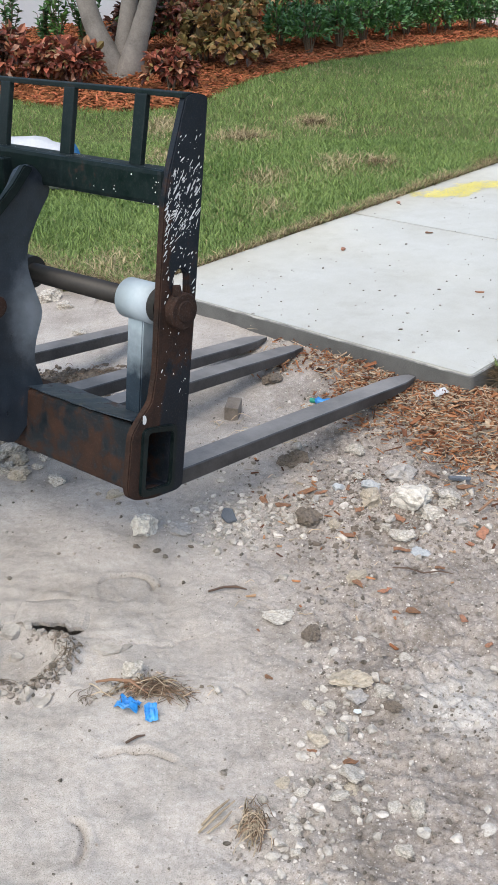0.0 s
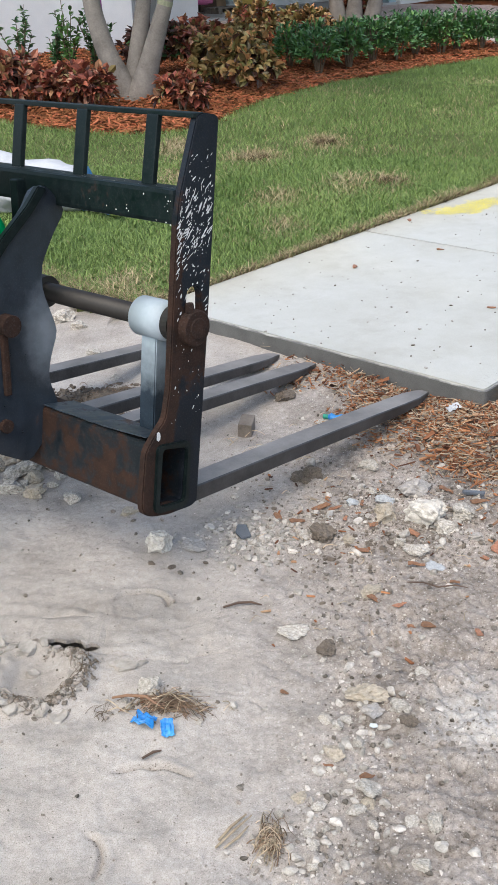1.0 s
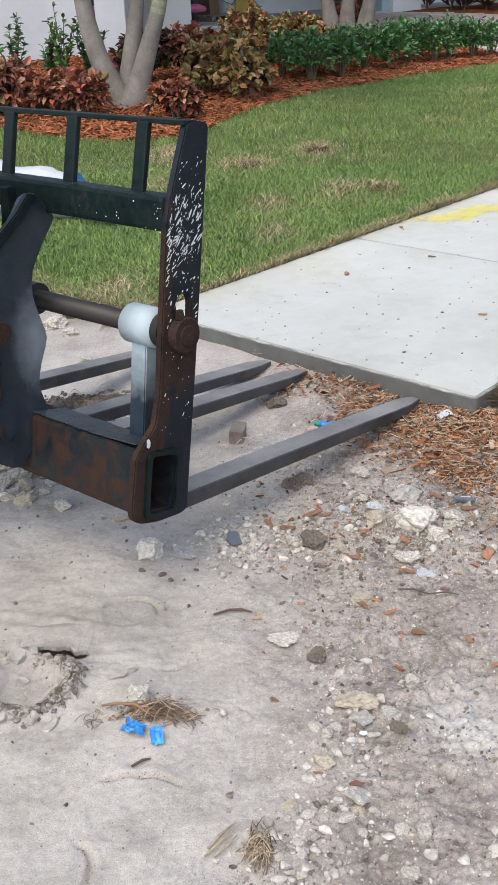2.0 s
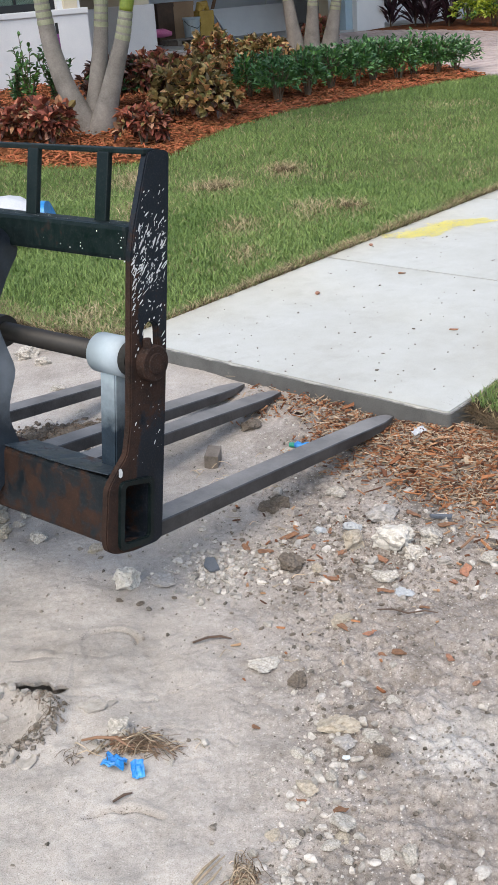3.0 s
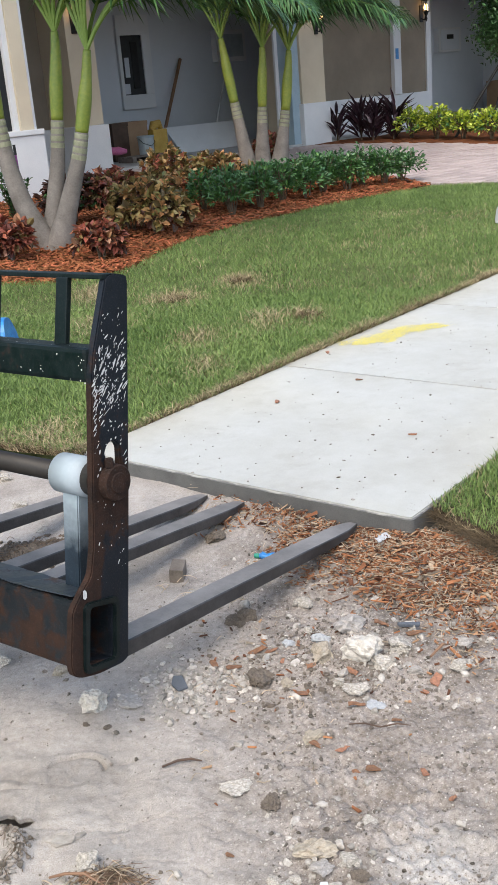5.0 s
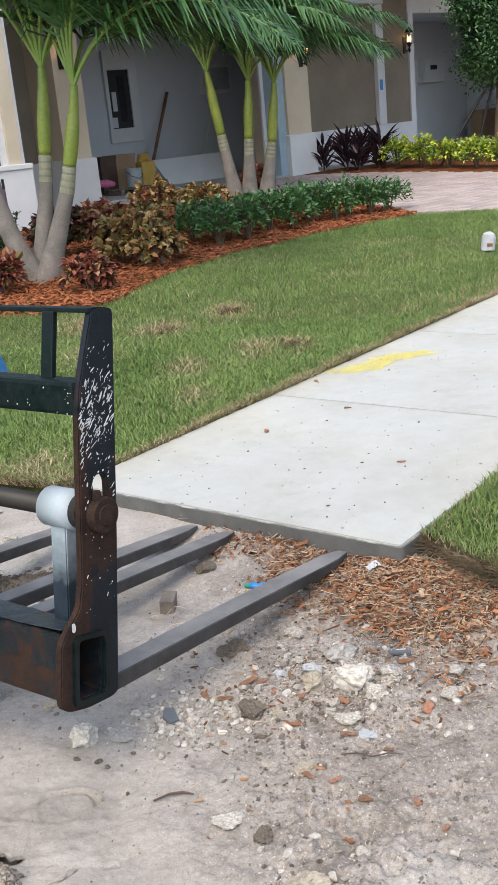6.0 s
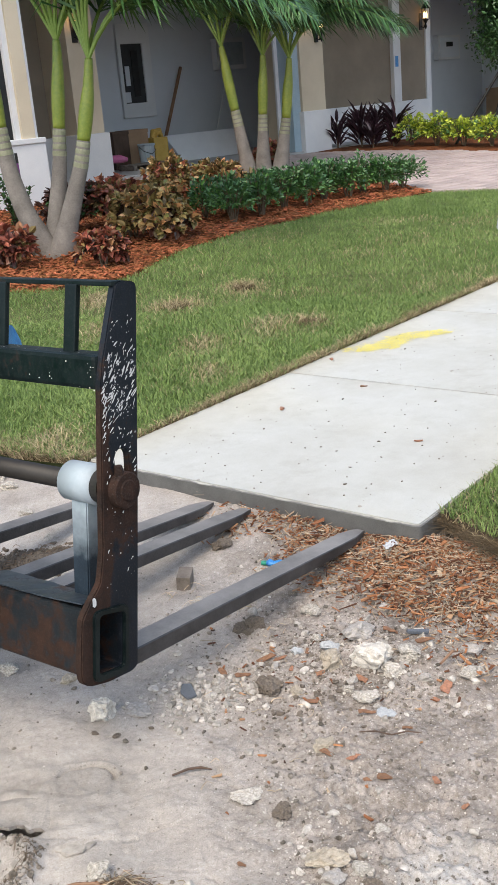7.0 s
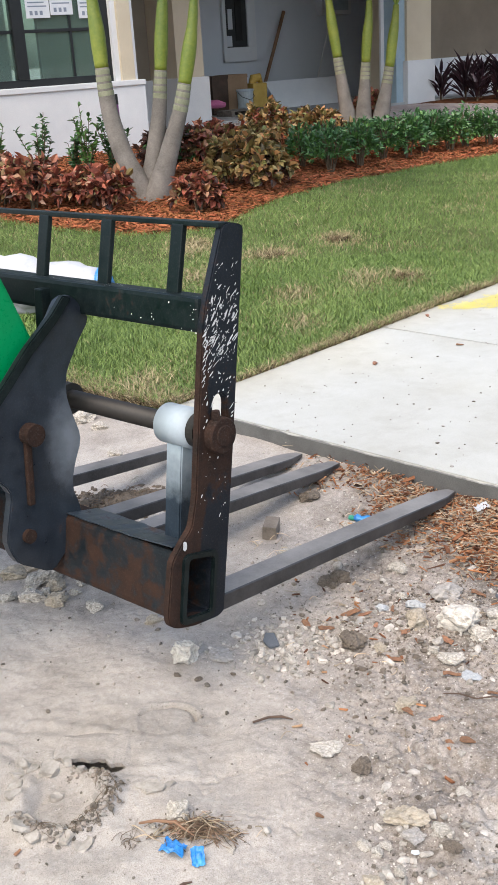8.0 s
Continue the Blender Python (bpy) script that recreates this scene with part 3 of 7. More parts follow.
DRIVE = [(2.88, 12.7), (3.77, 12.45), (4.9, 12.1), on_walk(9.2), on_walk(9.2, 1.0), (9.5, 11.5), (8.0, 14.2), (6.6, 16.0), (5.32, 17.76), (3.96, 19.67), (3.03, 20.53), (2.2, 20.86), (-1.42, 17.83), (-0.6, 17.4), (1.7, 17.7), (2.3, 15.2)]
BED = BED_EDGE + [(2.3, 15.2), (1.7, 17.7), (-0.6, 17.4), (-1.42, 17.83), (-3.2, 16.4), (-9, 16)]
BED_FAR = [(2.2, 20.86), (3.03, 20.53), (3.96, 19.67), (5.32, 17.76), (6.6, 16.0), (12, 20), (8, 28), (3, 23)]


def hollow(x, y):
    """A washed-out cavity under the mud crust."""
    return 0.14 * np.exp(-(((x + 0.362) / 0.062) ** 2 + ((y - 2.000 + 0.15 * (x + 0.362)) / 0.052) ** 2) ** 2)


def dirt_z(x, y):
    x, y = np.asarray(x, float), np.asarray(y, float)
    rough = sstep(x + 0.35 * fbm(x * 1.7, y * 1.7, 3, 5), 0.05, 0.30)
    z = 0.030 * fbm(x * 1.3, y * 1.3, 3, 1) + 0.010 * fbm(x * 9, y * 9, 3, 2) + (0.0035 + 0.0045 * rough) * fbm(x * 30, y * 30, 3, 3)
    z += 0.0050 * fbm(x * 90, y * 90, 2, 9) * (0.35 + rough) + 0.006 * rough * np.clip(fbm(x * 22, y * 22, 3, 17), 0, 1)
    # crumbly clods in the loose soil, soft scuffs on the packed sand
    loose = rough * (0.35 + 1.3 * sstep(fbm(x * 2.6, y * 2.6, 3, 45), -0.10, 0.22))
    z += loose * (0.013 * fbm(x * 13, y * 13, 3, 41) + 0.009 * fbm(x * 41, y * 41, 2, 43))
    z += (1 - rough) * 0.010 * np.clip(fbm(x * 5 + 1.5 * y, y * 3.4, 3, 46), 0, 1)
    # faint tyre ribs across the sand and the gravel
    band = sstep(y, 1.86, 1.95) * (1 - sstep(y, 2.06, 2.2)) * (1 - sstep(x, 0.05, 0.22))
    z += 0.0016 * band * np.clip(1.8 * vnoise(x * 5, y * 9, 61) - 0.6, 0, 1.2) * np.sin((y + 0.10 * x + 0.10 * fbm(x * 4, y * 4, 3, 7)) * 2 * np.pi / 0.046)
    band = sstep(y, 1.6, 1.7) * (1 - sstep(y, 2.1, 2.25)) * sstep(x, 0.42, 0.55)
    z += 0.0020 * band * vnoise(x * 6, y * 6, 62) * np.sin((y + 0.16 * x + 0.12 * fbm(x * 3, y * 3, 3, 8)) * 2 * np.pi / 0.075)
    # thin creases and scuffs in the crust
    for sx, sy, sd, deep in ((5.0, 7.5, 91, 0.0045), (9.0, 6.0, 95, 0.0035)):
        crease = np.exp(-((fbm(x * sx, y * sy, 4, sd) / 0.011) ** 2)) * sstep(vnoise(x * 3.1, y * 3.1, sd + 9), 0.52, 0.72)
        z -= deep * crease * (1 - 0.85 * rough)
    # heel prints: a cut rim round a shallow tread
    for cx, cy, r, a0, a1 in ((-0.217, 2.115, 0.068, -0.1, 3.0), (-0.120, 1.500, 0.096, 0.5, 2.5), (-0.27, 1.36, 0.09, -0.6, 1.0)):
        dx, dy = x - cx, y - cy
        d, a = np.hypot(dx, dy * 1.1) + 0.010 * fbm(x * 25, y * 25, 2, 13), np.arctan2(dy, dx)
        arc = sstep(a, a0, a0 + 0.4) * (1 - sstep(a, a1 - 0.4, a1))
        z += arc * (-0.015 * np.exp(-(((d - r) / 0.0050) ** 2)) + 0.002 * np.exp(-(((d - r - 0.014) / 0.008) ** 2))) - 0.003 * (1 - sstep(d, r * 0.8, r))
    # footprint of dried mud with a ragged raised rim
    d = np.hypot((x + 0.400) / 0.078, (y - 1.843) / 0.076) + 0.30 * fbm(x * 13, y * 13, 3, 14)
    z += 0.024 * np.exp(-(((d - 1.28) / 0.30) ** 2)) * (0.35 + 1.1 * vnoise(x * 26, y * 26, 15)) - 0.007 * (1 - sstep(d, 0.75, 1.0))
    z -= hollow(x, y)
    # ground brought up against the end of the walk
    off = (x - 0.75) * 0.641 + (y - 3.10) * 0.768
    z += 0.036 * sstep(off, -0.45, -0.02)
    # spoil heap of gravel and the mulch pile by the walk
    z += 0.030 * np.exp(-(((x - 0.50) / 0.22) ** 2 + ((y - 2.52) / 0.15) ** 2))
    z += 0.030 * np.exp(-(((x - 0.88) / 0.30) ** 2 + ((y - 2.93) / 0.22) ** 2))
    z += 0.020 * np.exp(-(((x + 0.5) / 0.16) ** 2 + ((y - 3.35) / 0.06) ** 2))
    return z


def axis(lo, hi, step, far, grow=1.22):
    mid = list(np.arange(lo, hi, step))
    up, down, s = [hi], [lo], step
    while up[-1] < far:
        s *= grow
        up.append(up[-1] + s)
    s = step
    while down[-1] > -far:
        s *= grow
        down.append(down[-1] - s)
    return np.array(down[:0:-1] + mid + up)


def build_ground():
    xs, ys = axis(-0.85, 1.15, 0.0043, 450), axis(1.2, 3.5, 0.0043, 450)
    gx, gy = np.meshgrid(xs, ys)
    near = 1 - sstep(np.hypot(gx, gy - 2), 3.5, 9)
    z = dirt_z(gx, gy) * near
    covered = np.zeros(gx.shape, bool)
    for poly in (LAWN, VERGE, VERGE_FAR, DRIVE, BED, BED_FAR):
        covered |= inside(gx, gy, poly)
    z = np.where(covered, z - 0.03, z)
    n = len(xs)
    idx = np.arange(gx.size).reshape(gx.shape)
    quads = np.stack([idx[:-1, :-1], idx[:-1, 1:], idx[1:, 1:], idx[1:, :-1]], -1).reshape(-1, 4)
    ob = raw("ground", np.stack([gx, gy, z], -1).reshape(-1, 3), quads, M_DIRT, smooth=True)
    return tagged(ob, "pale grey sandy construction dirt with tyre marks and gravel", "ground", kind="structure")


build_ground()


def sheet(name, poly, step, lift, material, label, category, rough=0.0):
    """A patch of yard on the sloping terrain, with a skirt down into the dirt."""
    xs, ys = [p[0] for p in poly], [p[1] for p in poly]
    gx, gy = np.meshgrid(np.arange(min(xs), max(xs) + step, step), np.arange(min(ys), max(ys) + step, step))
    z = yard_z(gx, gy) + lift + rough * fbm(gx * 3, gy * 3, 4, 21)
    keep = inside(gx, gy, poly)
    idx = np.arange(gx.size).reshape(gx.shape)
    quads = np.stack([idx[:-1, :-1], idx[:-1, 1:], idx[1:, 1:], idx[1:, :-1]], -1)
    ok = keep[:-1, :-1] & keep[:-1, 1:] & keep[1:, 1:] & keep[1:, :-1]
    quads = quads[ok]
    used = np.unique(quads)
    back = np.full(gx.size, -1)
    back[used] = np.arange(len(used))
    verts = np.stack([gx, gy, z], -1).reshape(-1, 3)[used]
    quads = back[quads]
    bm = bmesh.new()
    vs = [bm.verts.new(v) for v in verts]
    for f in quads:
        bm.faces.new([vs[i] for i in f])
    rim = [e for e in bm.edges if len(e.link_faces) == 1]
    got = bmesh.ops.extrude_edge_only(bm, edges=rim)
    for v in got["geom"]:
        if isinstance(v, bmesh.types.BMVert):
            v.co.z -= 0.14
    return tagged(shade_smooth(solid(name, bm, material)), label, category, kind="structure")


sheet("ground_lawn", LAWN, 0.07, -0.015, M_THATCH, "turf soil of the green front lawn beside the walk", "lawn", 0.012)
sheet("ground_verge", VERGE, 0.02, -0.005, M_SOD, "cut sod strip with a dark soil edge along the concrete walk", "lawn", 0.02)
sheet("ground_verge_far", VERGE_FAR, 0.10, -0.016, M_THATCH, "sod lawn beyond the concrete walk", "lawn", 0.012)
sheet("ground_bed", BED, 0.07, -0.012, M_MULCHBED, "planting bed covered with red bark mulch", "mulch bed", 0.03)
sheet("ground_bed_far", BED_FAR, 0.10, -0.008, M_MULCHBED, "red mulch bed beside the paved driveway", "mulch bed", 0.03)
sheet("driveway", DRIVE, 0.12, -0.030, M_PAVERBED, "jointing sand under the blush concrete paver driveway", "driveway")


# ---- concrete walk ----
def build_walk():
    walk_root = thing("pavement", Matrix.Identity(4), "pale new concrete walk with a rounded edge and tooled joints", "sidewalk", kind="structure")
    ang = math.atan2(WALK_D.y, WALK_D.x)
    width, lengths, k = (WALK_B - WALK_A).length, [1.40, 1.52, 1.52, 1.52, 1.52, 1.52], 0.0
    for n, length in enumerate(lengths):
        bm = bmesh.new()
        r = 0.022 if n == 0 else 0.004
        pts = []
        for (cx, cy), rr in (((0, 0), 0.02 if n == 0 else 0.004), ((length - 0.004, 0), 0.004), ((length - 0.004, width), 0.004), ((0, width), r)):
            pts.append(((cx, cy), rr))
        loop = []
        for i, ((cx, cy), rr) in enumerate(pts):
            p, a, b = Vector((cx, cy)), Vector(pts[i - 1][0]), Vector(pts[(i + 1) % 4][0])
            s, e = p + (a - p).normalized() * rr, p + (b - p).normalized() * rr
            for j in range(5):
                t = j / 4
                loop.append((1 - t) ** 2 * s + 2 * t * (1 - t) * p + t * t * e)
        top = [bm.verts.new((p.x, -p.y, 0.11)) for p in loop]
        face = bm.faces.new(top)
        ext = bmesh.ops.extrude_face_region(bm, geom=[face])
        bmesh.ops.translate(bm, verts=[v for v in ext["geom"] if isinstance(v, bmesh.types.BMVert)], vec=(0, 0, -0.14))
        bmesh.ops.recalc_face_normals(bm, faces=bm.faces)
        rim = [e for e in bm.edges if abs(e.verts[0].co.z - 0.11) < 1e-5 and abs(e.verts[1].co.z - 0.11) < 1e-5]
        bmesh.ops.bevel(bm, geom=rim, offset=0.008 if n == 0 else 0.003, segments=3, affect="EDGES")
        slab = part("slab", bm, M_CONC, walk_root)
        o = WALK_A + WALK_D * k
        slab.matrix_world = pose(o.x, o.y, 0, 0, 0, math.degrees(ang))
        k += length


build_walk()


# ---- house ----
HOUSE = pose(0, 0, 0, 0, 0, 40)  # local x runs along the facade, y into the house
FLOOR = 0.34


def build_house():
    house = thing("house", HOUSE, "beige and brown stucco townhouse with white base band and open garages", "house")

    def wall(name, lo, hi, material, label="", bevel=0.0):
        return part(name, box(lo, hi, bevel), material, house, label)

    top = 4.4
    # window wing
    wing = [(2.5, 12.7), (7.96, 12.95)]
    wall("wall", (2.5, 12.7, 0.0), (5.3, 12.95, top), M_STUCCO_TAN)
    wall("wall", (7.62, 12.7, 1.16), (7.96, 12.95, top), M_WHITEWALL, "white trim beside the window")
    wall("wall", (5.3, 12.7, 0.0), (7.96, 12.95, 1.16), M_WHITEWALL)
    wall("wall", (5.3, 12.7, 3.2), (7.62, 12.95, top), M_STUCCO_TAN)
    wall("wall", (7.90, 12.96, 0.0), (7.96, 15.4, top), M_STUCCO_TAN)
    wall("base_band", (2.5, 12.62, 0.0), (8.02, 12.70, 1.09), M_WHITEWALL, "white base band", 0.012)
    wall("base_band", (5.2, 12.60, 1.09), (8.02, 12.72, 1.16), M_WHITEWALL, "white window sill band", 0.01)
    wall("trim", (7.70, 12.66, 1.16), (7.90, 12.70, top), M_STUCCO_TAN)
    wall("wall", (2.5, 16.5, 0.0), (7.9, 16.7, top), M_GARAGE)
    wall("wall", (2.3, 12.7, 0.0), (2.5, 16.7, top), M_STUCCO_TAN)
    # recess and first pillar
    wall("wall", (7.96, 15.4, 0.0), (9.86, 15.6, top), M_STUCCO_BROWN)
    wall("base_band", (7.98, 15.34, 0.0), (9.86, 15.40, 1.07), M_WHITEWALL, "white base band", 0.01)
    wall("pillar", (9.86, 14.60, 0.0), (10.38, 15.60, top), M_STUCCO_TAN)
    wall("base_band", (9.82, 14.54, 0.0), (10.44, 15.2, 1.09), M_WHITEWALL, "white base band", 0.015)
    # garage one
    wall("wall", (9.6, 18.0, 0.0), (18.6, 18.2, top), M_GARAGE)
    wall("wall", (9.66, 15.6, 0.0), (9.86, 18.0, top), M_GARAGE)
    wall("wall", (18.4, 15.8, 0.0), (18.6, 18.0, top), M_GARAGE)
    wall("garage_floor", (9.86, 14.62, 0.05), (18.4, 18.0, FLOOR + 0.015), M_GARFLOOR)
    wall("garage_ceiling", (9.86, 14.9, 3.5), (18.4, 18.0, 3.6), M_GARAGE)
    wall("lintel", (10.38, 14.62, 3.3), (15.02, 14.9, top), M_STUCCO_TAN)
    wall("jamb", (14.80, 14.66, FLOOR), (15.02, 15.0, 3.3), M_BLUEWRAP, "jamb covered in pale blue protective wrap")
    wall("jamb", (14.72, 14.98, FLOOR), (14.80, 15.03, 3.3), M_WHITEWALL, "white door track jamb")
    # second pillar and brown return
    wall("pillar", (15.02, 14.60, 0.0), (15.66, 15.60, top), M_STUCCO_TAN)
    wall("base_band", (14.98, 14.54, 0.0), (15.72, 15.3, 1.09), M_WHITEWALL, "white base band", 0.015)
    wall("wall", (15.66, 15.60, 0.0), (20.05, 15.80, top), M_STUCCO_BROWN)
    wall("base_band", (15.74, 15.54, 0.0), (20.11, 15.60, 1.07), M_WHITEWALL, "white base band", 0.01)
    wall("downspout", (18.84, 15.50, 1.07), (19.08, 15.60, top), M_WHITEWALL, "white trim strip")
    wall("tape_patch", (18.89, 15.494, 1.80), (18.99, 15.50, 2.02), M_BLUE, "strip of blue tape")
    wall("jamb", (20.05, 15.56, 0.0), (20.22, 15.80, 3.4), M_WHITEWALL, "white garage jamb")
    wall("lintel", (20.05, 15.58, 3.4), (25.4, 15.80, top), M_WHITEWALL, "white garage header")
    wall("wall", (25.0, 15.6, 0.0), (27.5, 15.8, top), M_STUCCO_TAN)
    # garage two
    wall("wall", (18.8, 19.2, 0.0), (27.5, 19.4, top), M_GARAGE)
    wall("wall", (27.3, 15.8, 0.0), (27.5, 19.2, top), M_GARAGE)
    wall("garage_floor", (18.8, 15.82, 0.05), (27.3, 19.2, FLOOR + 0.015), M_GARFLOOR)
    wall("garage_ceiling", (18.8, 15.82, 3.6), (27.3, 19.2, 3.7), M_GARAGE)
    wall("roof", (1.8, 12.1, top), (28.2, 20.0, top + 0.3), M_ROOF, "grey roof slab with overhang", 0.05)
    # window
    win = thing("window_1", HOUSE @ pose(0, 12.80, 0), "dark bronze window with green tinted panes and paper notices", "window", kind="structure")
    fr = bmesh.new()
    for lo, hi in (((5.3, -0.04, 1.16), (5.37, 0.06, 3.2)), ((7.50, -0.04, 1.16), (7.62, 0.06, 3.2)), ((5.37, -0.04, 1.16), (7.50, 0.06, 1.25)), ((5.37, -0.04, 3.11), (7.50, 0.06, 3.2)), ((6.24, -0.05, 1.25), (6.40, 0.06, 3.11))):
        add_box(fr, lo, hi, 0.006)
    part("window_frame", fr, M_FRAME, win, "dark bronze frame")
    for lo, hi in (((5.37, -0.02, 1.80), (6.24, 0.03, 1.84)), ((6.40, -0.02, 1.80), (7.50, 0.03, 1.84)), ((7.05, -0.02, 1.25), (7.08, 0.03, 3.11))):
        part("glazing_bar", box(lo, hi, 0.004), M_FRAME, win)
    for a, b in ((5.37, 6.24), (6.40, 7.50)):
        p = part("pane", box((a, 0.0, 1.25), (b, 0.008, 3.11)), M_GLASS, win)
        p.visible_shadow = False
    for a, b, z0, z1 in ((6.46, 6.80, 1.97, 2.45), (6.80, 7.13, 2.0, 2.47), (7.20, 7.45, 1.95, 2.45)):
        sh = part("paper_notice", box((a, -0.032, z0), (b - 0.01, -0.030, z1)), M_PAPER, win, "white paper notice")
        for k in range(7):
            part("print_bar", box((a + 0.03, -0.034, z0 + 0.13 + 0.045 * k), (b - 0.05 - 0.03 * (k % 3), -0.0325, z0 + 0.145 + 0.045 * k)), M_INK, sh)
        for k in range(3):
            part("print_mark", box((a + 0.05 + 0.07 * k, -0.034, z0 + 0.035), (a + 0.09 + 0.07 * k, -0.0325, z0 + 0.085)), M_INK, sh)


build_house()


def house_thing(name, s, q, z, label, category, rz=0.0, group=""):
    return thing(name, HOUSE @ pose(s, q, z, 0, 0, rz), label, category, group)


def garage_things():
    f = FLOOR + 0.015
    # breaker panel set in a pale surround
    p = house_thing("breaker_panel", 13.6, 17.98, 1.24, "dark open breaker panel with pale drywall surround on the garage wall", "electrical panel")
    bm = bmesh.new()
    for lo, hi in (((-0.36, -0.05, 0), (0.46, 0.015, 0.28)), ((-0.36, -0.05, 1.42), (0.46, 0.015, 1.8)), ((-0.36, -0.05, 0.28), (-0.28, 0.015, 1.42)), ((0.25, -0.05, 0.28), (0.46, 0.015, 1.42))):
        add_box(bm, lo, hi, 0.006)
    part("surround", bm, mat("pale_grey_primer", (0.62, 0.64, 0.665), (0.70, 0.72, 0.745), 2, 60, 0.9, 0, 0.1), p)
    part("box", box((-0.28, -0.02, 0.28), (0.25, 0.015, 1.42), 0.004), M_PANELDARK, p, "dark steel box")
    part("breaker_row", box((-0.04, -0.045, 0.40), (0.12, -0.02, 1.30), 0.006), M_IRON, p)
    part("side_cover", box((-0.22, -0.035, 0.62), (-0.11, -0.02, 1.0), 0.004), M_GARAGE, p)
    part("side_cover", box((-0.27, -0.035, 0.30), (-0.14, -0.02, 0.50), 0.004), M_GARAGE, p)
    b = house_thing("wall_cabinet", 16.18, 17.98, 2.05, "pale metal utility cabinet on the garage wall", "cabinet")
    part("body", box((-0.42, -0.16, 0), (0.42, 0.015, 0.64), 0.01), M_WHITEWALL, b)
    part("door", box((-0.33, -0.175, 0.09), (0.33, -0.16, 0.55), 0.006), M_BUCKET, b)
    b = house_thing("wall_cabinet", 25.5, 19.18, 1.98, "pale metal utility cabinet with a dark slot on the garage wall", "cabinet")
    part("body", box((-0.50, -0.16, 0), (0.50, 0.015, 0.64), 0.01), M_WHITEWALL, b)
    part("door", box((-0.42, -0.175, 0.06), (0.42, -0.16, 0.58), 0.006), M_GARAGE, b)
    part("slot", box((-0.16, -0.182, 0.34), (0.14, -0.175, 0.46), 0.004), M_IRON, b)
    # pole leaning on the wall
    p = house_thing("wooden_pole", 13.70, 17.40, f, "brown wooden pole leaning against the garage wall", "pole")
    part("shaft", tube([(-0.08, 0, 0.0), (0.52, 0.27, 0.90), (1.12, 0.54, 1.80)], 0.035, 10), M_HANDLE, p)
    # drywall offcut leaning
    p = house_thing("drywall_sheet", 14.3, 16.45, f, "pale drywall sheet leaning low on the garage floor", "drywall sheet")
    bm = box((-0.85, -0.008, 0.0), (0.80, 0.008, 0.62), 0.002)
    for v in bm.verts:
        v.co.y += 0.75 * v.co.z
        v.co.z *= 0.80
        v.co.x += 0.35 * v.co.z * (1 if v.co.x > 0 else -0.3)
    part("sheet", bm, mat("pale_drywall_paper", (0.60, 0.61, 0.625), (0.68, 0.69, 0.70), 3, 60, 0.9, 0, 0.05), p)
    p = house_thing("wood_strip", 15.0, 17.35, f, "thin pale strip leaning on the garage wall", "strip")
    part("strip", tube([(0, 0, 0.0), (1.05, 0.55, 1.55)], 0.016, 6), M_WHITEWALL, p)
    for s, q, w, d, h, m, lab in ((11.94, 16.5, 0.36, 0.3, 0.68, M_DARKWOOD, "dark brown wooden box on the garage floor"), (12.38, 16.6, 0.46, 0.4, 0.68, M_CARDBOARD, "brown cardboard box on the garage floor"), (26.7, 18.2, 0.7, 0.4, 0.75, M_CARDBOARD, "brown cardboard box on the garage floor")):
        p = house_thing("storage_box", s, q, f, lab, "box", group="boxes in the garage")
        part("body", box((-w / 2, -d / 2, 0), (w / 2, d / 2, h), 0.008), m, p)
        part("lid", box((-w / 2 - 0.008, -d / 2 - 0.008, h - 0.06), (w / 2 + 0.008, d / 2 + 0.008, h + 0.006), 0.006), m, p)
    p = house_thing("pink_bundle", 11.42, 15.85, f + 0.10, "pink wrapped bundle beside the boxes", "bundle")
    part("wrap", tube([(-0.22, 0, 0.1), (-0.1, 0, 0.13), (0.1, 0.02, 0.12), (0.24, 0, 0.1)], [0.04, 0.07, 0.075, 0.04], 10), M_PINK, p)
    p = house_thing("bucket", 12.24, 16.0, f, "grey plastic bucket with rim and wire handle", "bucket")
    part("body", tube([(0, 0, 0), (0, 0, 0.02), (0, 0, 0.42)], [0.12, 0.135, 0.155], 20), M_BUCKET, p)
    part("rim", tube([(0, 0, 0.39), (0, 0, 0.405), (0, 0, 0.43)], [0.158, 0.168, 0.162], 20), M_WHITE_ENAMEL, p)
    part("handle", tube([(-0.16, 0, 0.38), (-0.14, -0.10, 0.30), (0, -0.16, 0.24), (0.14, -0.10, 0.30), (0.16, 0, 0.38)], 0.006, 6), M_IRON, p)
    p = house_thing("ochre_crate", 12.95, 16.6, f, "ochre yellow plastic crate with a bag on top", "crate")
    part("body", box((-0.17, -0.15, 0), (0.17, 0.15, 0.50), 0.02), M_OCHRE, p)
    part("bag", tube([(-0.10, 0, 0.49), (-0.04, 0, 0.58), (0.08, 0, 0.60), (0.14, 0, 0.5)], [0.05, 0.09, 0.08, 0.04], 10), M_OCHRE, p)
    p = house_thing("pallet", 12.0, 15.75, f, "low grey wooden pallet on the garage floor", "pallet")
    for k in range(4):
        part("board", box((-0.45, -0.22 + 0.12 * k, 0.08), (0.45, -0.13 + 0.12 * k, 0.10), 0.003), M_WOODBLOCK, p)
    for x in (-0.4, 0, 0.4):
        part("bearer", box((x - 0.04, -0.22, 0), (x + 0.04, 0.24, 0.08), 0.004), M_WOODBLOCK, p)


garage_things()


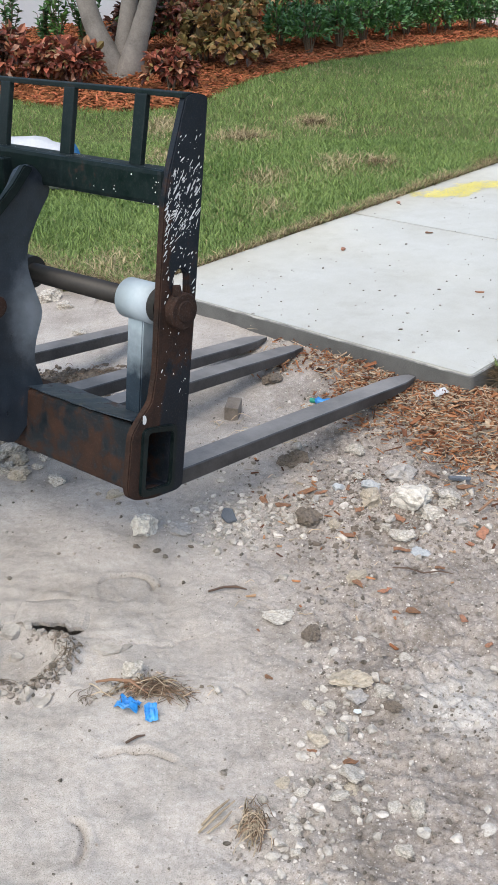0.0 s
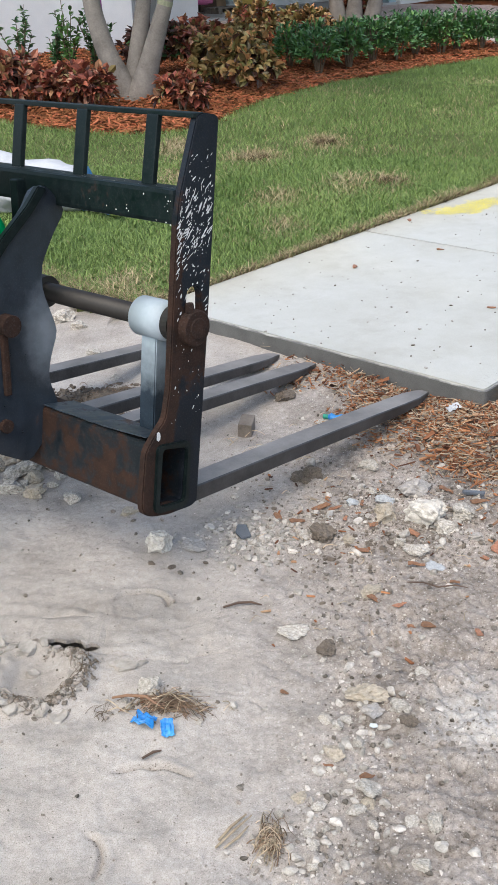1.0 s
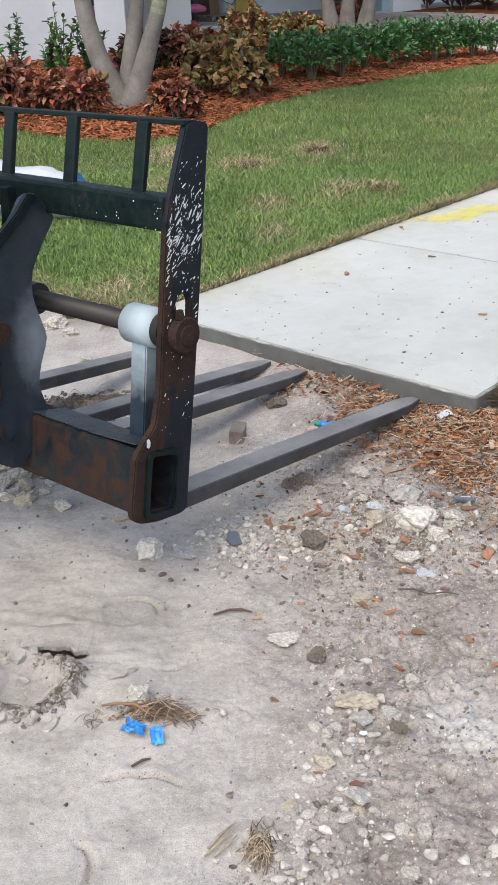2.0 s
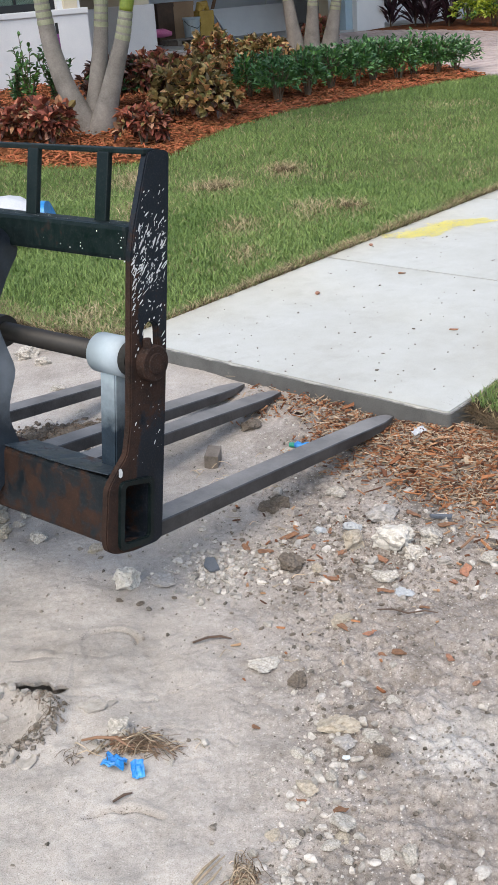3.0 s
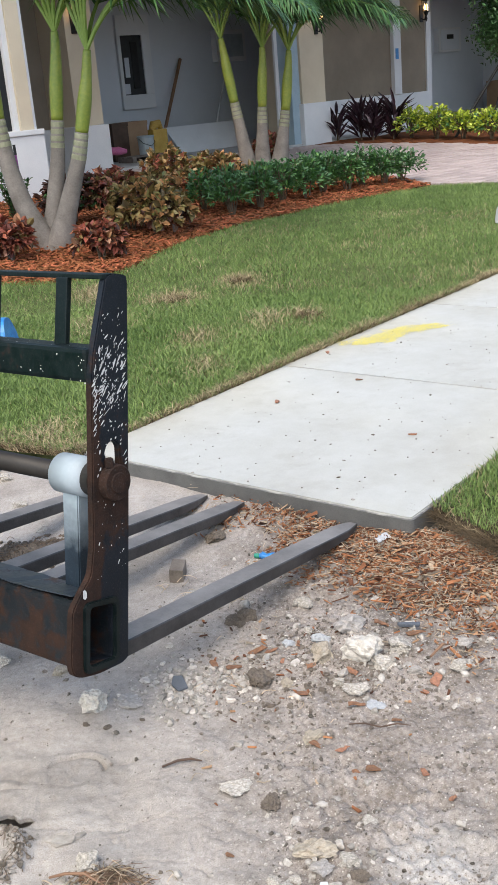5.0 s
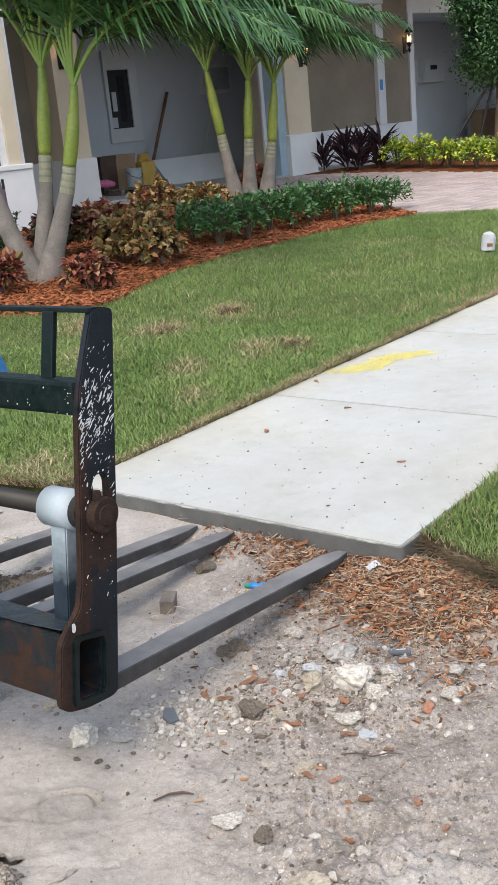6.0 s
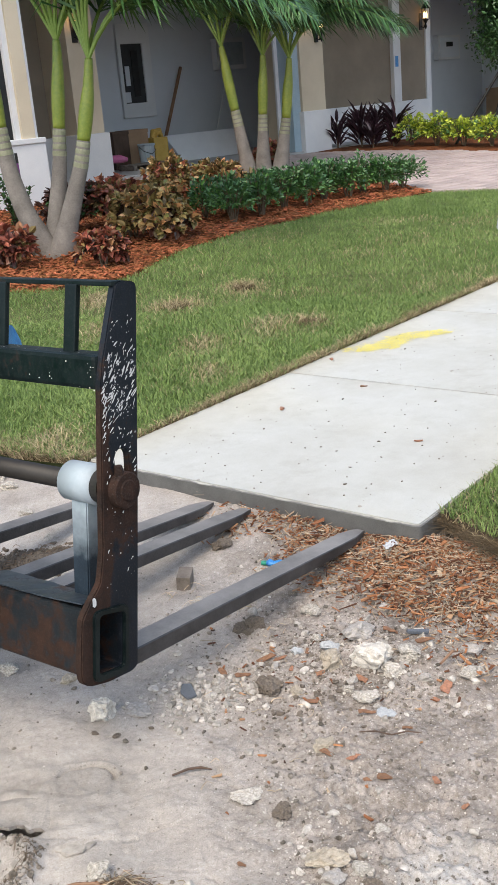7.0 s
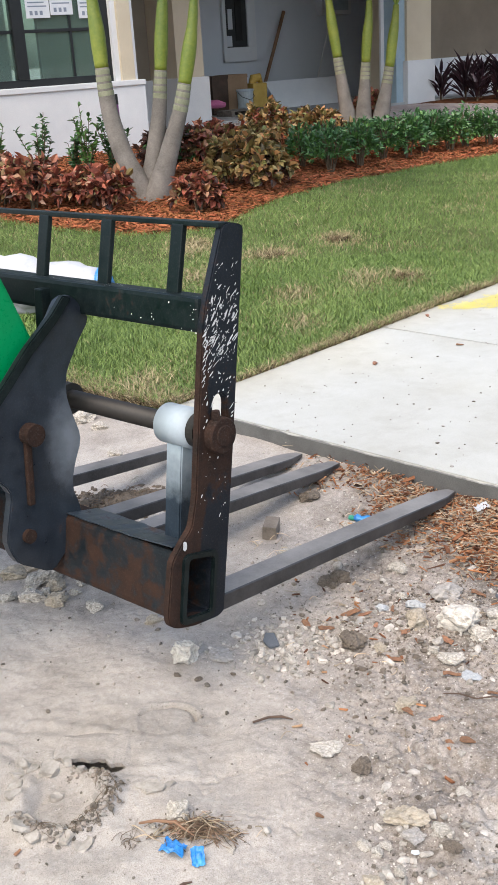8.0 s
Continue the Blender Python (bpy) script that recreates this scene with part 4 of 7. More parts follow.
def wall_lamps():
    first = None
    for s, q, z in ((15.48, 14.595, 2.62), (10.02, 14.595, 2.78), (19.92, 15.595, 2.84)):
        m = HOUSE @ pose(s, q, z)
        if first:
            copy_thing(first, m)
            continue
        first = thing("wall_lamp", m, "black iron lantern with glowing candle bulbs on the pillar", "lantern", "lanterns by the garages")
        part("back_plate", box((-0.05, -0.02, -0.30), (0.05, 0.0, 0.05), 0.006), M_IRON, first)
        part("arm", tube([(0, 0, -0.22), (0, -0.10, -0.26), (0, -0.15, -0.16)], 0.014, 8), M_IRON, first)
        part("base", tube([(0, -0.15, -0.18), (0, -0.15, -0.12), (0, -0.15, -0.09)], [0.02, 0.05, 0.085], 8), M_IRON, first)
        part("finial", tube([(0, -0.15, -0.30), (0, -0.15, -0.24), (0, -0.15, -0.18)], [0.008, 0.03, 0.015], 8), M_IRON, first)
        for k in range(4):
            a = math.radians(45 + 90 * k)
            part("bar", tube([(0.08 * math.cos(a), -0.15 + 0.08 * math.sin(a), -0.10), (0.09 * math.cos(a), -0.15 + 0.09 * math.sin(a), 0.14)], 0.008, 6), M_IRON, first)
        for k in range(3):
            a = math.radians(120 * k)
            part("candle_bulb", tube([(0.03 * math.cos(a), -0.15 + 0.03 * math.sin(a), -0.06), (0.03 * math.cos(a), -0.15 + 0.03 * math.sin(a), 0.0), (0.03 * math.cos(a), -0.15 + 0.03 * math.sin(a), 0.07)], [0.014, 0.022, 0.004], 8), M_BULB, first)
        part("roof", tube([(0, -0.15, 0.13), (0, -0.15, 0.16), (0, -0.15, 0.26)], [0.11, 0.09, 0.01], 8), M_IRON, first)


wall_lamps()


# ---- fork carriage ----
FORK = Matrix(((0.78219, 0.62109, 0.04925, -0.0647), (-0.62295, 0.77831, 0.07857, 2.2497), (0.01047, -0.09214, 0.99569, 0.1410), (0, 0, 0, 1)))


def end_plate_outline():
    pts = [(-0.022, 0.069), (0.015, 0.452), (0.055, 0.941), (0.008, 0.949), (-0.012, 0.945), (-0.066, 0.786), (-0.076, 0.735), (-0.096, 0.5), (-0.106, 0.37), (-0.121, 0.302), (-0.154, 0.272), (-0.184, 0.239), (-0.200, 0.118), (-0.195, 0.092), (-0.170, 0.078), (-0.116, 0.066), (-0.04, 0.062)]
    return rounded(pts, 0.012, 2)


def build_fork():
    rnd = random.Random(4)
    fork = thing("fork_carriage", FORK, "worn black telehandler fork carriage with rusted edges and paint splatter", "fork carriage")
    slot = [(-0.028 + 0.022 * math.sin(a), (0.563 if math.cos(a) > 0 else 0.525) + 0.024 * math.cos(a)) for a in [k * math.tau / 20 for k in range(20)]]
    tube_hole = rounded([(-0.150, 0.099), (-0.135, 0.233), (-0.060, 0.218), (-0.072, 0.090)], 0.012, 3)
    # the beam's open end shows on the outer face
    for side, x0 in (("near", 0.0), ("far", -1.22)):
        bm = bmesh.new()
        add_plate(bm, end_plate_outline(), x0 - 0.020, x0, 0.003, (slot, tube_hole))
        plate = part("end_plate", bm, M_PLATE, fork, "tapered end plate, rusty along its edges")
        rim = bmesh.new()
        outer = rounded([(-0.168, 0.084), (-0.153, 0.249), (-0.044, 0.232), (-0.058, 0.072)], 0.020, 4)
        inner = rounded([(-0.151, 0.098), (-0.136, 0.234), (-0.059, 0.219), (-0.071, 0.089)], 0.012, 3)
        add_plate(rim, outer, x0 - 0.004, x0 + 0.007, 0.002, (inner,))
        part("weld_rim", rim, M_BLACK, plate)
        if side == "near":
            bm = bmesh.new()
            for _ in range(330):
                # thrown paint: thick near the top beam, thinning upwards and down
                z = min(0.92, max(0.12, rnd.gauss(0.71, 0.062) if rnd.random() < 0.80 else rnd.uniform(0.27, 0.88)))
                lo = np.interp(z, [0.07, 0.3, 0.5, 0.74, 0.79, 0.94], [-0.155, -0.11, -0.09, -0.072, -0.062, 0.0])
                hi = np.interp(z, [0.07, 0.452, 0.93], [-0.038, 0.004, 0.046])
                y = rnd.uniform(lo, hi) if abs(z - 0.68) > 0.07 else lo + (hi - lo) * rnd.random() ** 1.5
                ln = rnd.choice((0.0012, 0.0016, 0.002, 0.003, 0.005, 0.008, 0.011)) * rnd.uniform(0.6, 1.25) * (1.0 if 0.60 < z < 0.83 else 0.6)
                wd = min(ln, rnd.uniform(0.0008, 0.0024))
                a = math.radians(rnd.gauss(52, 14))
                ring = []
                for k in range(7):
                    t = k * math.tau / 7
                    u, v = ln * math.cos(t) * rnd.uniform(0.75, 1.15), wd * math.sin(t) * rnd.uniform(0.7, 1.2)
                    ring.append(bm.verts.new((x0 + 0.0012, y + u * math.cos(a) - v * math.sin(a), z + u * math.sin(a) + v * math.cos(a))))
                bm.faces.new(ring)
            bm.faces.new([bm.verts.new((x0 + 0.0012, -0.146 + 0.007 * math.cos(k * 0.785) * rnd.uniform(0.7, 1.2), 0.268 + 0.012 * math.sin(k * 0.785) * rnd.uniform(0.8, 1.2))) for k in range(8)])
            tagged(part("paint_splatter", bm, M_SPLAT, plate, "grey-white dried paint splatter"), kind="stuff")
        cap = bmesh.new()
        c = (-0.040, 0.498)
        o = 0.001 if side == "near" else -0.028
        s = 1 if side == "near" else -1
        add_tube(cap, [(x0 + o, c[0], c[1]), (x0 + o + s * 0.019, c[0], c[1]), (x0 + o + s * 0.022, c[0], c[1])], [0.041, 0.041, 0.038], 28)
        add_tube(cap, [(x0 + o + s * 0.021, c[0], c[1]), (x0 + o + s * 0.025, c[0], c[1])], [0.025, 0.022], 20)
        cap_ob = part("shaft_cap", cap, M_PIN, fork, "round rusted shaft cap")
        part("lock_bolt", tube([(x0 + o + s * 0.010, c[0] - 0.012, c[1] + 0.038), (x0 + o + s * 0.010, c[0] - 0.014, c[1] + 0.057)], [0.011, 0.009], 8), M_PIN, cap_ob)
    # lower box beam, hollow, running in the slanted section of the hole
    bm = bmesh.new()
    outer = rounded([(-0.166, 0.086), (-0.150, 0.246), (-0.046, 0.230), (-0.060, 0.074)], 0.016, 3)
    inner = rounded([(-0.151, 0.098), (-0.136, 0.234), (-0.059, 0.219), (-0.071, 0.089)], 0.010, 3)
    add_plate(bm, outer, -1.215, -0.006, 0.0, (inner,))
    beam = part("lower_beam", bm, M_RUSTY, fork, "hollow rusted box beam")
    bm = bmesh.new()
    add_box(bm, (-0.40, -0.150, 0.2395), (-0.035, -0.052, 0.2425), 0.001)
    bmesh.ops.subdivide_edges(bm, edges=[e for e in bm.edges if abs(e.verts[0].co.x - e.verts[1].co.x) > 0.1], cuts=12)
    for v in bm.verts:
        v.co.z += -0.154 * (v.co.y + 0.098) + 0.007 * max(0.0, (v.co.x + 0.16) / 0.12) * (1 if v.co.y < -0.09 else 0) + 0.002 * noise.noise(v.co * 30)
    part("loose_cover_strip", bm, M_BLUEBLACK, beam, "bent dark cover strip")
    # upper beam with guard
    part("upper_beam", box((-1.20, -0.075, 0.722), (-0.014, -0.012, 0.797), 0.010), M_BLACK, fork, "black upper box beam")
    bm = bmesh.new()
    for k in range(66):
        top = k < 48
        s, x = rnd.uniform(0.0008, 0.0020), -0.02 - 0.55 * rnd.random() ** (1.3 if top else 3.0)
        y, z = rnd.uniform(-0.080, -0.034), rnd.uniform(0.722, 0.786)
        ring = [(s * math.cos(j * math.tau / 6) * rnd.uniform(0.7, 1.3), s * math.sin(j * math.tau / 6) * rnd.uniform(0.7, 1.3)) for j in range(6)]
        bm.faces.new([bm.verts.new((x + a, y + b + 0.012, 0.7978) if top else (x + a, -0.0758, z + b)) for a, b in ring])
    tagged(part("beam_splatter", bm, M_SPLAT, fork, "grey-white dried paint specks"), kind="stuff")
    part("guard_rail", box((-1.20, -0.022, 0.938), (-0.003, 0.010, 0.949), 0.002), M_BLACK, fork)
    for w in (0.121, 0.350, 0.580, 0.810, 1.040):
        bm = box((-w - 0.018, -0.007, -0.077), (-w + 0.018, 0.007, 0.077), 0.003)
        for v in bm.verts:
            v.co.y += 0.15 * v.co.z
        post = part("guard_post", bm, M_BLACK, fork)
        post.location = (0, -0.030, 0.864)
    shaft = part("pivot_shaft", tube([(-1.22, -0.040, 0.498), (0.0, -0.040, 0.498)], 0.0235, 20), M_SHAFT, fork, "dark greasy pivot shaft")
    shade_smooth(shaft)
    # four tines hung on the shaft
    tip, heel = 1.157, 0.0
    for n, w in enumerate((0.060, 0.518, 0.684, 1.072)):
        bm = bmesh.new()
        rings = []
        for y, z0, z1, half in ((heel - 0.088, 0.042, 0.070, 0.037), (heel - 0.05, 0.030, 0.073, 0.037), (heel + 0.40, 0.021, 0.061, 0.037), (heel + 0.80, 0.012, 0.049, 0.037), (tip - 0.17, 0.010, 0.042, 0.037), (tip - 0.085, 0.014, 0.0395, 0.035), (tip - 0.03, 0.019, 0.037, 0.024), (tip - 0.004, 0.023, 0.034, 0.015), (tip, 0.025, 0.032, 0.012)):
            b, c = 0.003 if half > 0.02 else 0.0015, -w - 0.037
            rings.append([bm.verts.new((c + px, y, pz)) for px, pz in ((-half, z0 + b), (-half + b, z0), (half - b, z0), (half, z0 + b), (half, z1 - b), (half - b, z1), (-half + b, z1), (-half, z1 - b))])
        for r, q in zip(rings, rings[1:]):
            for k in range(8):
                bm.faces.new((r[k], r[(k + 1) % 8], q[(k + 1) % 8], q[k]))
        bm.faces.new(rings[0][::-1])
        bm.faces.new(rings[-1])
        bmesh.ops.recalc_face_normals(bm, faces=bm.faces)
        # upward faces take the paler slot, the rest the darker steel
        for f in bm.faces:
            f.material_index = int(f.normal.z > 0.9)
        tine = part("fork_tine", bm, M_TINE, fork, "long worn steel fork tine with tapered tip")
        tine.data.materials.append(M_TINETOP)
        sh = bmesh.new()
        add_plate(sh, [(-0.087, 0.052), (-0.049, 0.050), (-0.048, 0.07), (-0.032, 0.30), (-0.022, 0.46), (-0.062, 0.46), (-0.073, 0.30), (-0.088, 0.07)], -w - 0.076, -w - 0.026, 0.003)
        part("shank", sh, M_SHANK if n == 0 else M_TINE, tine, "upright shank, pale paint above dark" if n == 0 else "upright shank")
        col = tube([(-w - 0.092, -0.040, 0.498), (-w + 0.002, -0.040, 0.498)], 0.046 if n == 0 else 0.040, 28)
        bev = [e for e in col.edges if len(e.link_faces) == 2 and e.calc_face_angle(0) > 1.2]
        bmesh.ops.bevel(col, geom=bev, offset=0.008, segments=3, affect="EDGES")
        shade_smooth(part("collar", col, M_WHITE_ENAMEL if n == 0 else M_TINE, tine, "pale grey enamelled hanger sleeve" if n == 0 else "steel hanger sleeve"))
        ring = tube([(-w + 0.002, -0.040, 0.498), (-w + 0.024, -0.040, 0.498)], 0.040, 24)
        part("spacer_ring", ring, M_SHAFT, tine)
    # hinge plates behind, with pins
    for w in (0.40, 0.80):
        bm = bmesh.new()
        out = [(-0.045, 0.712), (-0.085, 0.66), (-0.125, 0.59), (-0.128, 0.535), (-0.105, 0.47), (-0.088, 0.425), (-0.115, 0.36), (-0.125, 0.31), (-0.10, 0.245), (-0.10, 0.20), (-0.20, 0.11), (-0.30, 0.165), (-0.325, 0.22), (-0.30, 0.34), (-0.36, 0.40), (-0.40, 0.46), (-0.37, 0.51), (-0.29, 0.60), (-0.235, 0.66), (-0.16, 0.725), (-0.14, 0.765), (-0.10, 0.775)]
        add_plate(bm, rounded(out, 0.02, 2), -w - 0.025, -w, 0.003)
        hp = part("hinge_plate", bm, M_HINGE, fork, "curved blue-black hinge plate")
        bm = bmesh.new()
        add_plate(bm, rounded([(-0.13, 0.775), (-0.105, 0.765), (-0.15, 0.715), (-0.225, 0.65), (-0.285, 0.585), (-0.37, 0.50), (-0.385, 0.515), (-0.295, 0.61), (-0.24, 0.67), (-0.165, 0.735)], 0.004, 1), -w - 0.008, -w + 0.010, 0.003)
        part("edge_flange", bm, M_BLACK, hp)
        part("hinge_pin", tube([(-w - 0.04, -0.245, 0.470), (-w + 0.030, -0.245, 0.470)], 0.026, 20), M_PIN, hp, "rusted hinge pin")
        part("keeper_bar", box((-w, -0.262, 0.30), (-w + 0.012, -0.245, 0.45), 0.003), M_PIN, hp)
        part("bolt", tube([(-w - 0.03, -0.265, 0.225), (-w + 0.012, -0.265, 0.225)], 0.017, 12), M_PIN, hp, "rusted bolt head")
        part("bracket", box((-w - 0.14, -0.10, 0.55), (-w - 0.11, -0.06, 0.775), 0.004), M_BLACK, hp)
    # boom head
    bm = bmesh.new()
    add_plate(bm, rounded([(-0.145, 0.60), (-0.24, 0.47), (-1.5, 0.47), (-1.5, 0.98), (-0.335, 0.98), (-0.235, 0.784)], 0.02, 3), -0.78, -0.44, 0.012)
    part("boom_head", bm, M_GREEN_MACHINE, fork, "bright green boom head")
    part("tilt_ram", tube([(-0.62, -0.9, 0.30), (-0.62, -0.24, 0.24)], [0.045, 0.032], 16), M_SHAFT, fork, "dark hydraulic tilt ram")


build_fork()


# ---- plants ----
def leaf_mesh(name, at, along, face, length, width, material, parent, fold=0.25, droop=0.15):
    """Many folded leaves in one mesh: base points, directions, normals, lengths and widths as arrays."""
    along = along / np.linalg.norm(along, axis=1, keepdims=True)
    side = np.cross(along, face)
    side /= np.linalg.norm(side, axis=1, keepdims=True) + 1e-9
    up = np.cross(side, along)
    L, W = length[:, None], width[:, None]
    rows = []
    for t, s, h in ((0, 0, 0), (0.3, 0.46, fold), (0.66, 0.40, fold), (1.0, 0, -droop * 2), (0.66, -0.40, fold), (0.3, -0.46, fold), (0.5, 0, 0)):
        rows.append(at + along * L * t + side * W * s + up * (W * h * (1 if s else 0) - L * droop * t * t))
    verts = np.stack(rows, 1).reshape(-1, 3)
    base = np.arange(len(at))[:, None, None] * 7
    tris = np.array([(0, 6, 1), (6, 2, 1), (6, 3, 2), (0, 5, 6), (6, 5, 4), (6, 4, 3)])[None]
    return tagged(raw(name, verts, (base + tris).reshape(-1, 3), material, parent), kind="stuff")


def shrub(name, x, y, rx, ry, h, n, leaf, material, label, category, group="", seed=0, aspect=0.5, second=None, z0=None, rosette=0):
    rng = np.random.default_rng(seed)
    z = float(yard_z(x, y)) if z0 is None else z0
    root = thing(name, pose(x, y, z, 0, 0, rng.uniform(0, 360)), label, category, group)
    k = rng.normal(size=(n, 3))
    k /= np.linalg.norm(k, axis=1, keepdims=True)
    k[:, 2] = np.abs(k[:, 2]) * 1.1 - 0.35
    lump = 1 + 0.28 * np.sin(3 * np.arctan2(k[:, 1], k[:, 0]) + seed) + 0.2 * np.sin(5 * k[:, 2] + seed * 2)
    rad = rng.uniform(0.35, 1.0, n) ** 0.45 * lump
    at = np.stack([k[:, 0] * rx * rad, k[:, 1] * ry * rad, h * (0.42 + 0.5 * k[:, 2] * rad)], 1)
    at[:, 2] = np.clip(at[:, 2], 0.03, h * 1.15)
    along = k * [1, 1, 0.7] + rng.normal(size=(n, 3)) * 0.45 + [0, 0, 0.25]
    face = np.array([0, 0, 1.0]) + rng.normal(size=(n, 3)) * 0.35 + k * 0.2
    if rosette:
        # leaves spray out from the ends of the shoots
        tip = rng.integers(0, max(1, n // rosette), n)
        spray = rng.normal(size=(n, 3))
        spray /= np.linalg.norm(spray, axis=1, keepdims=True)
        along = k[tip] * 0.75 + spray * 0.85 + [0, 0, 0.12]
        at = at[tip] + spray * leaf * 0.12
        face = np.array([0, 0, 1.0]) + k[tip] * 0.6 + rng.normal(size=(n, 3)) * 0.45
    ln = leaf * rng.uniform(0.6, 1.25, n)
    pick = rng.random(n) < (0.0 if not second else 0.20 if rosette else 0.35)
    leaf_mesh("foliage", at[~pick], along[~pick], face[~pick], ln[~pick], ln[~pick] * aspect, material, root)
    # second tone drawn inward; the dark maroon one paints shade inside the shrub
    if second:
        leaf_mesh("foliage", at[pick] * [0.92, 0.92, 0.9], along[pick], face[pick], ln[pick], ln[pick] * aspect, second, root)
    bm = bmesh.new()
    for j in range(9):
        a, b = rng.uniform(0, math.tau), rng.uniform(0.2, 0.75)
        add_tube(bm, [(0.02 * math.cos(a), 0.02 * math.sin(a), -0.03), (rx * b * 0.5 * math.cos(a), ry * b * 0.5 * math.sin(a), h * 0.4), (rx * b * math.cos(a), ry * b * math.sin(a), h * 0.75)], [0.010, 0.008, 0.004], 5, False)
    tagged(part("stem_frame", bm, M_STEM, root), kind="stuff")
    return root


def build_shrubs():
    crotons = "copperleaf shrubs in the bed"
    for i, (x, y, r, h, n, m, m2, lab) in enumerate((
        (-2.32, 9.55, 0.27, 0.58, 300, M_CROTON_RED, M_CROTON_DARK, "red copperleaf shrub with shade-coloured inner leaves in red mulch"),
        (-1.86, 9.62, 0.23, 0.40, 210, M_CROTON_RED, M_CROTON_DARK, "low red copperleaf shrub beside the palm trunks"),
        (-1.60, 9.35, 0.20, 0.36, 160, M_CROTON_RED, M_CROTON_DARK, "low red copperleaf shrub beside the palm trunks"),
        (-0.78, 9.12, 0.17, 0.36, 150, M_CROTON_RED, M_CROTON_DARK, "small dark red copperleaf shrub at the mulch edge"),
        (-0.34, 10.35, 0.33, 0.60, 420, M_CROTON_BRONZE, M_CROTON_DARK, "full bronze copperleaf shrub in red mulch"),
        (-0.62, 10.75, 0.26, 0.52, 260, M_CROTON_BRONZE, M_CROTON_DARK, "bronze copperleaf shrub in red mulch"),
        (-0.88, 11.55, 0.30, 0.66, 300, M_CROTON_RED, M_CROTON_BRONZE, "red and bronze copperleaf shrub behind the palm"),
        (-0.40, 11.6, 0.28, 0.58, 260, M_CROTON_BRONZE, M_CROTON_RED, "bronze copperleaf shrub in red mulch"),
        (-0.32, 14.4, 0.34, 0.58, 300, M_CROTON_BRONZE, M_CROTON_RED, "bronze copperleaf shrub near the driveway"),
        (0.30, 14.6, 0.34, 0.50, 300, M_CROTON_BRONZE, M_CROTON_RED, "bronze copperleaf shrub near the driveway"),
        (0.55, 13.4, 0.26, 0.42, 200, M_CROTON_BRONZE, M_CROTON_DARK, "bronze copperleaf shrub behind the green hedge"),
        (1.25, 17.4, 0.30, 0.50, 200, M_CROTON_RED, M_CROTON_BRONZE, "orange red copperleaf shrub behind the palm"),
        (-1.28, 11.5, 0.32, 0.60, 300, M_CROTON_DARK, M_LEAF, "dark bronze green shrub behind the palm trunks"),
        (-2.7, 9.9, 0.34, 0.55, 260, M_CROTON_RED, M_CROTON_DARK, "red copperleaf shrub in red mulch"),
    )):
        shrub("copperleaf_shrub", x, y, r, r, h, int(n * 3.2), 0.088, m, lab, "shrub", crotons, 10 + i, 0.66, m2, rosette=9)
    # upright green shrubs against the white wall
    for i, (x, y, h) in enumerate(((-2.62, 11.2, 0.78), (-2.12, 11.2, 0.80), (-1.9, 11.5, 0.66), (-3.05, 11.0, 0.7), (-2.35, 11.6, 0.6))):
        rng = np.random.default_rng(60 + i)
        root = thing("upright_shrub", pose(x, y, float(yard_z(x, y))), "upright green shrub with loose leafy stems against the white wall", "shrub", "upright shrubs by the wall")
        bm = bmesh.new()
        at, al, fc = [], [], []
        for j in range(9):
            a, sp, hh = rng.uniform(0, math.tau), rng.uniform(0.05, 0.24), h * rng.uniform(0.5, 1.0)
            tip = np.array([sp * math.cos(a), sp * math.sin(a), hh])
            add_tube(bm, [(0, 0, -0.03), tuple(tip * [0.4, 0.4, 0.5]), tuple(tip)], [0.008, 0.006, 0.003], 5, False)
            for k in range(26):
                t = rng.uniform(0.2, 1.0)
                d = rng.normal(size=3)
                d[2] = abs(d[2]) * 0.6 + 0.2
                at.append(tip * [t ** 1.3, t ** 1.3, t])
                al.append(d)
                fc.append([0, 0, 1] + rng.normal(size=3) * 0.4)
        tagged(part("stem_frame", bm, M_STEM, root), kind="stuff")
        ln = rng.uniform(0.05, 0.085, len(at))
        leaf_mesh("foliage", np.array(at), np.array(al), np.array(fc), ln, ln * 0.5, M_LEAFMID if i % 2 else M_LEAF, root)
    # dark green hedge
    spots = [(0.12, 11.75), (0.42, 11.45), (0.40, 12.1), (0.75, 11.75), (1.02, 12.15), (0.85, 12.6), (1.32, 12.3), (1.55, 12.7), (1.85, 12.75), (2.08, 13.1), (2.35, 13.1), (2.62, 13.35), (1.3, 12.95), (1.75, 13.3)]
    for i, (x, y) in enumerate(spots):
        shrub("hedge_shrub", x, y, 0.24, 0.24, 0.54 - 0.05 * (i in (0, 1)) - 0.07 * (i > 9), 680, 0.062, M_LEAF, "dark green hedge shrub with glossy small leaves in red mulch", "shrub", "green hedge by the lawn", 90 + i, 0.5, M_LEAFMID)
    # yellow-green hedge
    for i in range(9):
        x, y = 3.95 + 0.37 * i, 20.75 - 0.58 * i
        shrub("golden_shrub", x + 0.25, y + 0.1, 0.36, 0.36, 0.66 - 0.04 * (i % 3), 760, 0.085, M_LEAFYELLOW, "yellow-green clipped hedge shrub beside the driveway", "shrub", "golden hedge by the driveway", 130 + i, 0.55, M_LEAFMID)
    # dark strap-leaved plants
    for i, (x, y, h) in enumerate(((2.82, 21.35, 0.85), (3.28, 21.25, 0.95), (3.62, 21.5, 0.9), (3.98, 21.3, 0.95), (3.45, 20.9, 0.55), (3.85, 20.85, 0.5))):
        rng = np.random.default_rng(160 + i)
        n = 46
